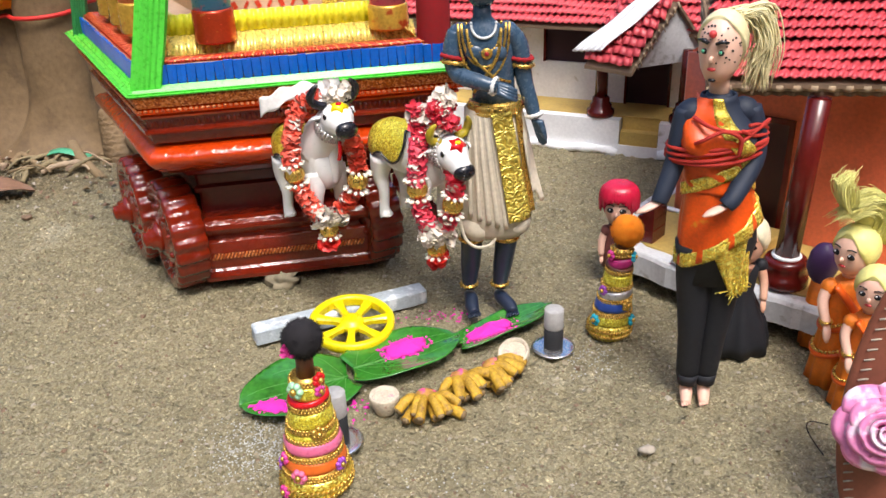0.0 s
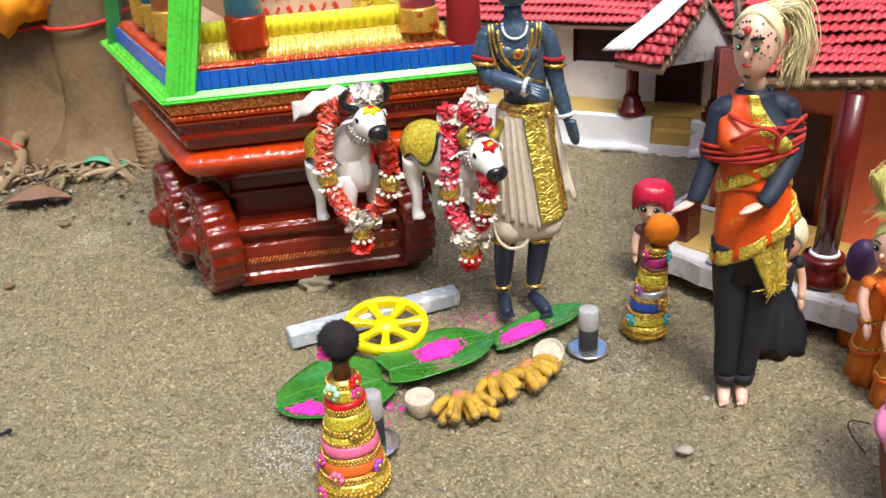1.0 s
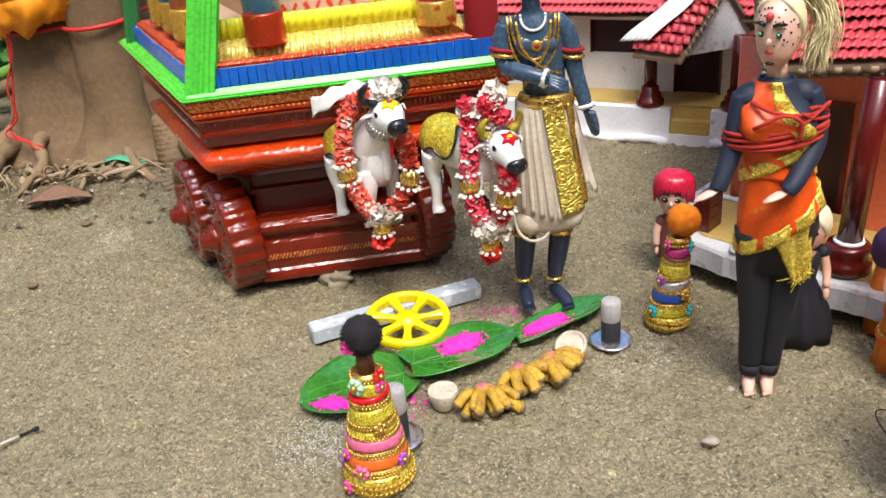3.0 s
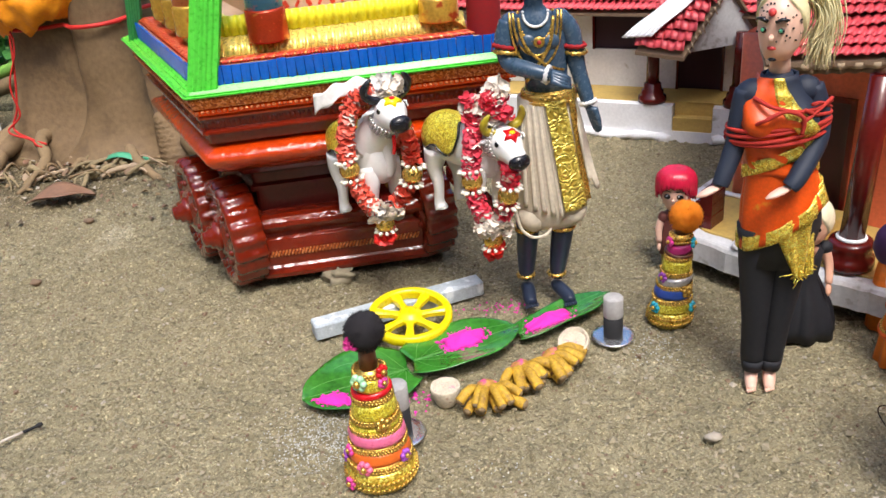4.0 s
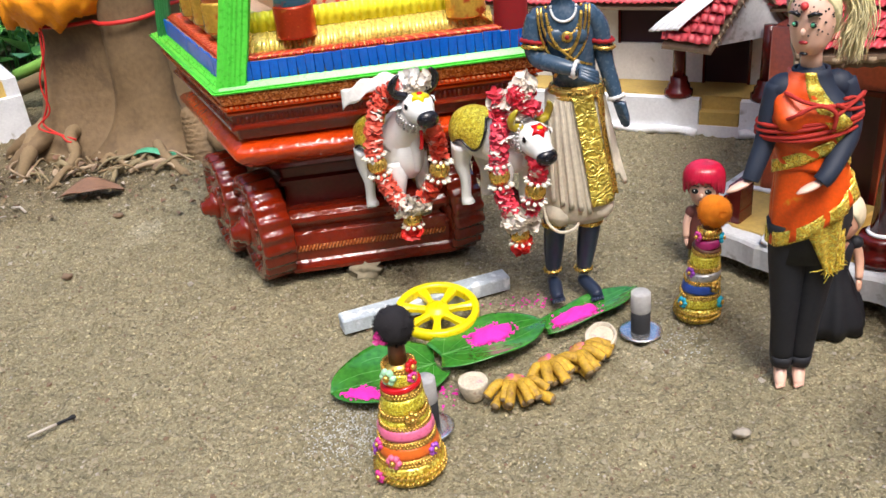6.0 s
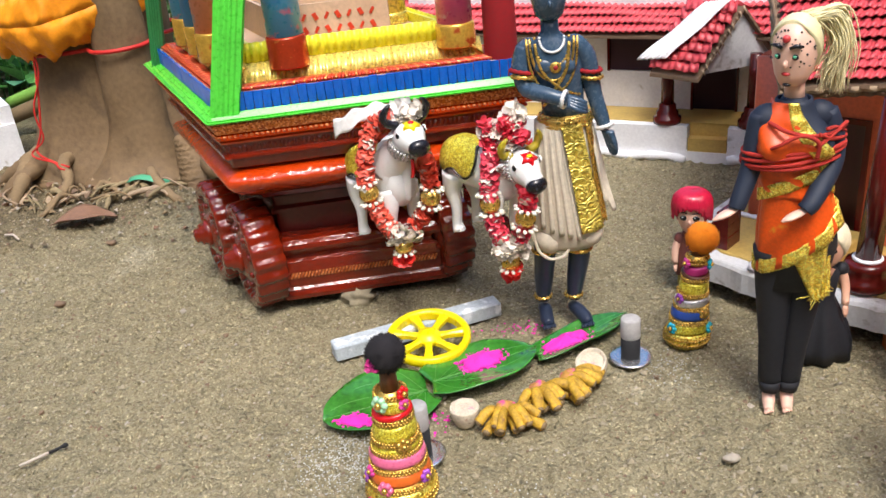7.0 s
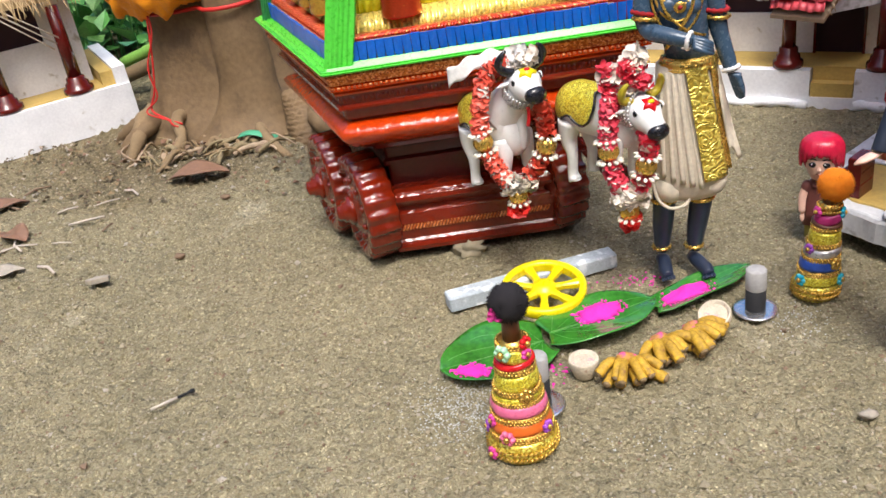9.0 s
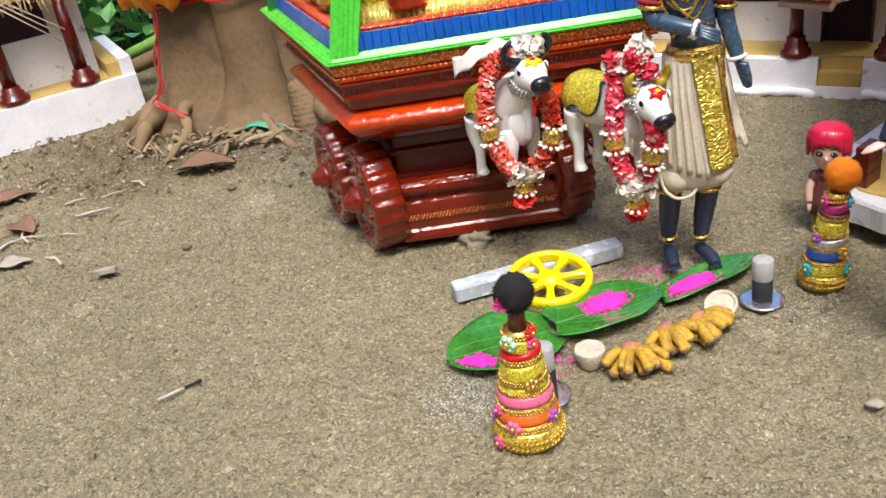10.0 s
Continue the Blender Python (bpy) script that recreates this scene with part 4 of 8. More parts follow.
def build_white_house():
    h = thing("toy_house", wp(0.1, 0.12, 0), "whitewashed toy house with maroon posts and red ribbed roof", "house", "toy houses round the yard")
    f = Form()
    for a, b, z0, z1, c, d in ((-0.30, 0.0965, -0.004, 0.040, 0, 0.25), (0.143, 0.45, -0.004, 0.040, 0, 0.25), (0.0965, 0.143, -0.004, 0.040, 0.034, 0.25), (0.0965, 0.143, -0.004, 0.010, -0.001, 0.034)):
        part("plinth", wall_panel(Form(), wp, a, b, z0, z1, c, d), M_["white_paint"], h)
    for a, b in ((-0.30, 0.0955), (0.144, 0.45)):
        f = Form()
        pts = [wp(lerp(a, b, k / 40), -0.002 + 0.0015 * math.sin(k * 1.7), 0.0015 + 0.0015 * math.sin(k * 0.9)) for k in range(41)]
        f.tube(pts, [0.0055 + 0.0012 * math.sin(k * 2.3) for k in range(41)], 0, 8)
        part("plinth_skirt", f, M_["white_paint"], h, "lumpy whitewashed foot of the plinth")
    for k in range(2):
        f = Form()
        wall_panel(f, wp, 0.0975, 0.142, 0.0098, 0.026 + 0.016 * k, 0.012 * k, 0.0335)
        part("step", f, M_["ochre_paint"], h)
    f = Form()
    wall_panel(f, wp, -0.29, 0.44, 0.0395, 0.0415, 0.012, 0.2)
    part("veranda_floor", f, M_["ochre_paint"], h)
    n0, n1 = 0.062, 0.072
    holes = ((-0.014, 0.048, 0.088, 0.140), (0.090, 0.142, 0.0415, 0.118), (0.22, 0.27, 0.088, 0.140))
    s, cells = -0.29, []
    for a, b, z0, z1 in holes:
        cells += [(s, a, 0.041, 0.19), (a, b, z1, 0.19)]
        if z0 > 0.05:
            cells.append((a, b, 0.041, z0))
        s = b
    cells.append((s, 0.44, 0.041, 0.19))
    for a, b, z0, z1 in cells:
        part("wall", wall_panel(Form(), wp, a, b, z0, z1, n0, n1), M_["white_paint"], h)
    for a, b, c, d in ((-0.29, -0.28, n1, 0.24), (0.43, 0.44, n1, 0.24), (-0.29, 0.44, 0.24, 0.25)):
        part("wall", wall_panel(Form(), wp, a, b, 0.041, 0.19, c, d), M_["white_paint"], h)
    for (a, b, z0, z1), nm in zip(holes, ("window", "door", "window")):
        f = Form()
        wall_panel(f, wp, a, b, z0, z1, n0 + 0.004, n0 + 0.007)
        w = part(nm, f, M_["dark_inside"], h, "dark maroon shut " + nm)
        f = Form()
        for q in (a - 0.002, b - 0.001):
            wall_panel(f, wp, q, q + 0.003, z0, z1, n0 - 0.002, n0 + 0.004)
        wall_panel(f, wp, a + 0.001, b - 0.001, z1 - 0.003, z1, n0 - 0.002, n0 + 0.004)
        part("jamb", f, M_["maroon_paint"], w)
    for s in (-0.16, 0.070, 0.168, 0.33):
        pillar(h, wp(s, 0.014, 0.0405), 0.0078, 0.085, M_["maroon_paint"])
    # main roof
    e0, e1 = wp(-0.31, 0.022, 0.143), wp(0.46, 0.022, 0.143)
    up = WN * 0.16 + Vector((0, 0, 0.10))
    tile_roof(h, e0, e1, up, 14, M_["roof_red"], 0.0080, 0.0026)
    f = Form()
    q = Vector((0, 0, 1))
    a, b = e0 - q * 0.002, e1 - q * 0.002
    f.rings([[a, b, b - q * 0.003, a - q * 0.003], [a + up, b + up, b + up - q * 0.003, a + up - q * 0.003]], 0, False)
    part("roof_board", f, M_["card_brown"], h)
    # gabled porch in front of the steps, its roof set askew
    back, front, peak = Vector((0.158, 1.020, 0.1105)), Vector((0.2035, 0.972, 0.1125)), Vector((0.2530, 0.990, 0.1815))
    deep = back - front
    right = Vector((2 * peak.x - front.x, 2 * peak.y - front.y, front.z))
    for eave in (front, right):
        tile_roof(h, eave, eave + deep, peak - eave, 7, M_["roof_red"], 0.0095, 0.0026)
        out = (eave - peak).normalized() * 0.004
        a_, b_ = eave + out - q * 0.002, eave + out + deep - q * 0.002
        f = Form().rings([[a_, b_, b_ - q * 0.004, a_ - q * 0.004], [peak - q * 0.002, peak + deep - q * 0.002, peak + deep - q * 0.006, peak - q * 0.006]], 0, False)
        part("roof_board", f, M_["card_brown"], h, "brown card under the porch tiles")
    inset = deep.normalized() * 0.006
    tri = [front + inset - q * 0.002, right + inset - q * 0.002, peak + inset - q * 0.005]
    f = Form().rings([tri, [p + deep.normalized() * 0.003 for p in tri]], 0, False)
    part("gable", f, M_["grey_paint"], h, "bare grey card gable")
    f = Form()
    for k in range(12):
        a_ = front.lerp(peak, (k + 0.5) / 12) + q * 0.002
        f.tube([a_, a_ - deep.normalized() * 0.004 + Vector((0.002 * math.sin(k * 3.1), 0, -0.006 - 0.003 * math.sin(k * 1.9)))], [0.0012, 0.0005], 0, 5)
    part("frayed_edge", f, M_["card_light"], h, "torn card fibres along the gable", kind="stuff")
    nrm = deep.cross(peak - front).normalized()
    nrm = nrm if nrm.z > 0 else -nrm
    lo, hi = back.lerp(front, 0.22), (peak + deep).lerp(peak, 0.80)
    f = Form()

    def flash(u, v):
        wide = deep.normalized() * (0.038 * v * (1 - 0.2 * u)) + (front - peak).normalized() * 0.006 * v
        return lo.lerp(hi, lerp(0.13, 1.02, u)) + wide + nrm * (0.0088 + 0.0012 * math.cos(v * TAU * 5 + u * 2) * (1 - 0.6 * u) + 0.0012 * math.sin(u * 9))
    f.sheet(flash, 30, 40, 0, 0.0012)
    part("roof_flashing", f, M_["white_paint"], h, "white painted ribbed roof strip")
    return h


build_white_house()

LD = Vector((0.158, 0.125, 0)).normalized()
LN = Vector((-LD.y, LD.x, 0))
LA = Vector((-0.874, 1.056, 0))


def lp(s, n, z):
    return LA + LD * s + LN * n + Vector((0, 0, z))


def build_thatched_house():
    h = thing("toy_hut", lp(0.0, 0.1, 0), "whitewashed toy hut with thatched roof and maroon posts", "house", "toy houses round the yard")
    f = Form()
    wall_panel(f, lp, -0.25, 0.204, -0.004, 0.058, 0, 0.26)
    part("plinth", f, M_["white_paint"], h)
    f = Form()
    wall_panel(f, lp, 0.186, 0.204, 0.0575, 0.084, 0.004, 0.20)
    part("end_kerb", f, M_["white_paint"], h)
    f = Form()
    wall_panel(f, lp, 0.168, 0.186, 0.0575, 0.0795, 0.012, 0.20)
    part("end_bench", f, M_["ochre_paint"], h, "ochre painted bench end")
    f = Form()
    wall_panel(f, lp, -0.24, 0.168, 0.0575, 0.060, 0.010, 0.20)
    part("veranda_floor", f, M_["ochre_paint"], h)
    f = Form()
    for a, b, z0, z1 in ((-0.24, 0.115, 0.059, 0.131), (0.115, 0.164, 0.059, 0.185), (-0.24, 0.164, 0.185, 0.22)):
        part("wall", wall_panel(Form(), lp, a, b, z0, z1, 0.066, 0.076), M_["white_paint"], h)
    for a, b, c, d in ((0.154, 0.164, 0.076, 0.24), (-0.24, 0.164, 0.24, 0.25)):
        part("wall", wall_panel(Form(), lp, a, b, 0.059, 0.22, c, d), M_["white_paint"], h)
    # dark sheet behind the gap: shade of the inside put in as colour
    f = Form()
    wall_panel(f, lp, -0.24, 0.115, 0.130, 0.186, 0.072, 0.075)
    part("window", f, M_["dark_inside"], h, "dark panel coloured as the window's unlit inside")
    for s in (0.135, 0.036, -0.10):
        pillar(h, lp(s, 0.020, 0.0598), 0.0100, 0.125, M_["maroon_paint"])
    # thatch: many straws over a sloping pad
    rnd = random.Random(8)
    e0, e1 = lp(-0.26, 0.014, 0.192), lp(0.170, 0.014, 0.192)
    up = LN * 0.16 + Vector((0, 0, 0.13))
    f = Form()
    q = Vector((0, 0, 0.012))
    f.rings([[e0, e1, e1 + q, e0 + q], [e0 + up, e1 + up, e1 + up + q, e0 + up + q]], 0, False)
    roof = part("roof", f, M_["thatch"], h, "straw thatch roof")
    f = Form()
    nrm = (e1 - e0).cross(up).normalized()
    for k in range(1500):
        u, v = rnd.random(), rnd.random() ** 1.3
        p = e0.lerp(e1, u) + up * v + nrm * (0.010 + 0.006 * rnd.random())
        d = (-up.normalized() + LD * rnd.uniform(-0.25, 0.25) + nrm * rnd.uniform(-0.05, 0.12)) * rnd.uniform(0.016, 0.040)
        f.tube([p, p + d * 0.6, p + d + Vector((0, 0, -0.003))], [0.0009, 0.0008, 0.0005], 0, 3)
    part("straw", f, M_["thatch"], roof, kind="stuff")
    f = Form()
    for k in range(3):
        f.tube([lp(0.052 + 0.008 * k, 0.002, 0.196), lp(0.120 + 0.005 * k, -0.002, 0.130 + 0.007 * k)], 0.0011, 0, 5)
    part("straw", f, M_["stick"], roof)
    return h


build_thatched_house()


# ---- tree, roots, plants ----
def bark_material():
    mt = mat("bark", (0.148, 0.092, 0.042), 0.75, var=0.16, scale=9, fine=150, bump=0.6, depth=0.003, tint=(0.210, 0.138, 0.068), stain=(0.095, 0.060, 0.030), stain_at=0.58)
    return mt


BARK = bark_material()


def build_tree():
    t = thing("tree", (-0.56, 1.19, 0), "thick smooth tree trunk with flared buttress roots", "tree")
    cx, cy = -0.562, 1.205
    rows = []
    n = 64
    for i in range(90):
        z = -0.02 + 0.75 * (i / 89) ** 1.6
        row = []
        for k in range(n):
            a = TAU * k / n
            flare = math.exp(-max(0, z) / 0.06)
            lobes = 0.022 * max(0, math.cos(a + 1.25)) ** 8 + 0.030 * max(0, math.cos(a + 0.55)) ** 10 + 0.03 * max(0, math.cos(a + 2.3)) ** 6 + 0.05 * max(0, math.cos(a - 1.5)) ** 4
            r = 0.088 + 0.014 * flare + lobes * (0.25 + 1.6 * flare) * (z < 0.5)
            r *= 1 + 0.05 * noise.noise(Vector((math.cos(a) * 1.5, math.sin(a) * 1.5, z * 9))) + 0.012 * math.exp(-((z % 0.045 - 0.02) / 0.0025) ** 2)
            row.append((cx + r * math.cos(a), cy + r * math.sin(a), z))
        rows.append(row)
    f = Form().rings(rows)
    part("trunk", f, BARK, t)
    rnd = random.Random(3)
    for pts, r in (([(-0.64, 1.15, 0.03), (-0.66, 1.10, 0.028), (-0.655, 1.06, 0.015), (-0.66, 1.02, -0.008)], 0.013),
                   ([(-0.60, 1.10, 0.03), (-0.60, 1.07, 0.03), (-0.585, 1.04, 0.012), (-0.60, 1.0, -0.006)], 0.009),
                   ([(-0.39, 1.06, 0.01), (-0.36, 1.05, 0.012), (-0.33, 1.05, 0.004)], 0.010),
                   ([(-0.50, 1.12, 0.02), (-0.48, 1.06, 0.012), (-0.45, 1.02, 0.002), (-0.42, 0.99, -0.006)], 0.008)):
        q = spline(pts, 6)
        g = Form().tube(q, [r * (1.1 - 0.55 * i / len(q)) * (1 + 0.12 * math.sin(i * 2.1)) for i in range(len(q))], 0, 12)
        part("root", g, M_["bark_root"] if r < 0.03 else BARK, t)
    # ringed lobe of the trunk, with a broad flared foot
    rows = []
    for i in range(70):
        w = i / 69
        z = lerp(-0.012, 0.55, w ** 1.7)
        e = math.exp(-max(0, z) / 0.030)
        ring_ = 0.020 * max(0, math.sin(z * 420 + 2 * math.sin(z * 90))) * (z > 0.05)
        row = []
        for k in range(40):
            a = TAU * k / 40
            r = 1 + ring_ * (0.6 + 0.4 * math.sin(a * 2)) + 0.07 * noise.noise(Vector((math.cos(a) * 1.6, math.sin(a) * 1.6, z * 22))) + 0.16 * e * max(0, math.cos(3 * a + 1.2))
            row.append((-0.500 - 0.012 * e + (0.036 + 0.034 * e) * r * math.cos(a), 1.108 + (0.030 + 0.036 * e) * r * math.sin(a), z))
        rows.append(row)
    part("buttress", Form().rings(rows), BARK, t, "ringed lobe of the trunk with a swollen foot")
    # wrinkled stump leaning on the trunk
    rows = []
    for i in range(45):
        q = i / 44
        z = -0.008 + 0.064 * q
        wr = abs(math.sin(q * 11.5 * math.pi + 0.5 * math.sin(q * 11))) ** 0.6
        w = (0.030 - 0.008 * q) * (0.93 + 0.08 * wr) * (1 if i < 40 else (0.95, 0.86, 0.72, 0.5, 0.2)[i - 40])
        rows.append([(-0.411 - 0.020 * q + w * math.cos(TAU * k / 30) * (1 + 0.05 * math.sin(k * 1.3)), 1.058 + 0.036 * q + w * 0.9 * math.sin(TAU * k / 30),
                      z + 0.005 * math.cos(TAU * k / 30 + 0.6) + 0.0020 * math.sin(k * 2.2 + i)) for k in range(30)])
    part("buttress", Form().rings(rows), BARK, t, "wrinkled bark buttress")
    # knuckled toes of the roots
    for x, y, dx, dy, n_ in ((-0.640, 1.085, -0.04, -0.035, 5), (-0.655, 1.10, -0.055, 0.0, 4), (-0.40, 1.04, 0.035, 0.004, 4)):
        g = Form()
        pts = spline([(x, y + 0.03, 0.026), (x + dx * 0.3, y + dy * 0.3, 0.020), (x + dx * 0.7, y + dy * 0.7 - 0.004, 0.010), (x + dx, y + dy, -0.002)], 7)
        g.tube(pts, [(0.017 - 0.011 * i / len(pts)) * (1 + 0.06 * math.sin(i * n_ * 0.4)) for i in range(len(pts))], 0, 12, flat=0.85)
        part("root", g, BARK, t)
    return t


build_tree()


M_["root_olive"] = mat("root_olive", (0.27, 0.21, 0.11), 0.8, var=0.3)


def build_root_litter():
    """Tangled thin roots and debris at the foot of the trunk."""
    rnd = random.Random(12)
    for k in range(34):
        x, y = rnd.uniform(-0.64, -0.45), rnd.uniform(1.0, 1.055)
        L_ = rnd.uniform(0.018, 0.06)
        a = rnd.uniform(0, TAU)
        b = rnd.uniform(-1.2, 1.2)
        pts = spline([(x, y, 0.001), (x + L_ * 0.3 * math.cos(a), y + L_ * 0.3 * math.sin(a), rnd.uniform(0.004, 0.016)),
                      (x + L_ * 0.7 * math.cos(a + b), y + L_ * 0.7 * math.sin(a + b), rnd.uniform(0.002, 0.014)), (x + L_ * math.cos(a + b), y + L_ * math.sin(a + b), 0.001)], 5)
        r = rnd.uniform(0.0013, 0.0032) if k % 5 else 0.0048
        f = Form().tube(pts, [r * (1 - 0.5 * i / len(pts)) * (1 + 0.15 * math.sin(i * 1.9)) for i in range(len(pts))], 0, 7)
        single("root_piece", f, M_[("bark_root", "root_olive", "root_olive", "card_light")[k % 4]], (x, y, 0.0), "thin twisted dry root lying at the tree foot", "root", "dry roots under the tree")
    for k in range(26):
        x, y = rnd.uniform(-0.70, -0.42), rnd.uniform(0.985, 1.07)
        f = Form()
        w, l, a = rnd.uniform(0.003, 0.007), rnd.uniform(0.007, 0.016), rnd.uniform(0, TAU)
        tilt = rnd.uniform(-0.5, 0.9)
        f.sheet(lambda u, v: (x + l * (u - 0.5) * math.cos(a) - w * (v - 0.5) * math.sin(a) * math.sin(u * 2.9), y + l * (u - 0.5) * math.sin(a) + w * (v - 0.5) * math.cos(a) * math.sin(u * 2.9),
                              0.005 + tilt * 0.4 * l * (u - 0.5) + 0.003 * math.sin(u * 3 + v * 2)), 6, 3, 0, 0.0006)
        single("leaf_scrap", f, M_[("dry_leaf", "litter_pale", "card_brown", "card_light")[k % 4]], (x, y, 0.0), "small dry scrap of leaf on the earth", "leaf", "dry scraps under the tree")


build_root_litter()


def build_undergrowth():
    rnd = random.Random(21)
    green = [mat("leaf_green", (0.10, 0.31, 0.07), 0.45, var=0.3), mat("leaf_light", (0.26, 0.52, 0.16), 0.45, var=0.3), mat("leaf_blue", (0.12, 0.36, 0.20), 0.45, var=0.3)]
    f = Form()
    for k in range(3400):
        x, y = rnd.uniform(-1.5, 0.3), rnd.uniform(1.42, 2.1)
        z = rnd.random() ** 1.4 * 0.30
        L_, a, b = rnd.uniform(0.03, 0.085), rnd.uniform(0, TAU), rnd.uniform(-0.5, 0.9)
        d = Vector((math.cos(a) * math.cos(b), math.sin(a) * math.cos(b), math.sin(b)))
        s = d.cross(Vector((0, 0, 1))).normalized() * L_ * 0.34
        p = Vector((x, y, z))
        n = s.cross(d).normalized() * L_ * 0.1
        vs = [p, p + d * L_ * 0.4 + s + n, p + d * L_, p + d * L_ * 0.4 - s + n, p + d * L_ * 0.45]
        f.add(vs, [[0, 1, 4], [1, 2, 4], [2, 3, 4], [3, 0, 4]], rnd.randrange(3), False)
    for k in range(500):
        x, y = rnd.uniform(-1.5, 0.3), rnd.uniform(1.42, 2.1)
        f.tube([(x, y, -0.01), (x + rnd.uniform(-.03, .03), y, 0.15), (x + rnd.uniform(-.06, .06), y, 0.3)], 0.0015, 0, 3)
    single("undergrowth", f, green, (0, 1.4, 0), "low green weeds behind the toy village", "plants", kind="stuff")
    for k, (a, b, r) in enumerate((((-0.80, 1.33, 0.05), (-0.62, 1.36, 0.085), 0.009), ((-0.80, 1.31, 0.03), (-0.6, 1.30, 0.055), 0.012))):
        g = Form().tube(spline([a, ((a[0] + b[0]) / 2, a[1], a[2] + 0.026), b], 6), r, 0, 10)
        single("fallen_stem", g, M_["green_stick"] if k == 0 else M_["bark_root"], a, "thick fallen plant stem among weeds", "stem")


build_undergrowth()

# ---- cloth and cord round the tree ----
def build_tree_cloth():
    f = Form()

    def fn(u, v):
        a = lerp(-3.5, -0.35, u)
        rise = 0.060 * max(0, u - 0.52) ** 1.4 / 0.36 + 0.012 * max(0, 0.3 - u)
        b = v * TAU
        fold = 1 + 0.10 * math.sin(u * 46 + 2 * math.sin(b * 2)) + 0.34 * noise.noise(Vector((u * 22, 2 * math.cos(b), 2 * math.sin(b)))) + 0.14 * noise.noise(Vector((u * 60, 4 * math.cos(b), 4 * math.sin(b))))
        R = 0.112 + 0.020 * math.cos(b) * fold
        return (-0.562 + (R + 0.012) * math.cos(a), 1.205 + (R + 0.004) * math.sin(a), 0.208 + rise + 0.040 * math.sin(b) * fold)
    f.sheet(fn, 170, 26, 0, 0.001)
    single("tree_cloth", f, M_["marigold"], (-0.562, 1.1, 0.19), "bright orange cloth bunched and tied round the tree", "cloth")
    f = Form()
    pts = []
    for k in range(65):
        a = -math.pi + TAU * k / 64
        u = Vector((math.cos(a), math.sin(a)))
        rel = Vector((-0.500 + 0.562, 1.108 - 1.205))
        along, off = rel.dot(u), abs(rel.x * u.y - rel.y * u.x)
        r = max(0.107, along + math.sqrt(max(0, 0.039 ** 2 - off * off)) if off < 0.039 and along > 0 else 0)
        pts.append((-0.562 + r * u.x, 1.205 + r * u.y, 0.168 - 0.004 * math.sin(a * 2)))
    f.tube(pts, 0.0028, 0, 7)
    tail = spline([(-0.612, 1.098, 0.175), (-0.617, 1.090, 0.12), (-0.627, 1.086, 0.07), (-0.636, 1.080, 0.046), (-0.612, 1.066, 0.036), (-0.585, 1.055, 0.030)], 6)
    f.tube(tail, 0.0015, 0, 6)
    f.tube([p + Vector((0.006 * math.sin(i * 0.6), -0.004, -0.002)) for i, p in enumerate(tail)], 0.0013, 0, 6)
    single("red_cord", f, M_["red_cord"], (-0.562, 1.1, 0.15), "red cord tied round the trunk with hanging ends", "cord")


build_tree_cloth()


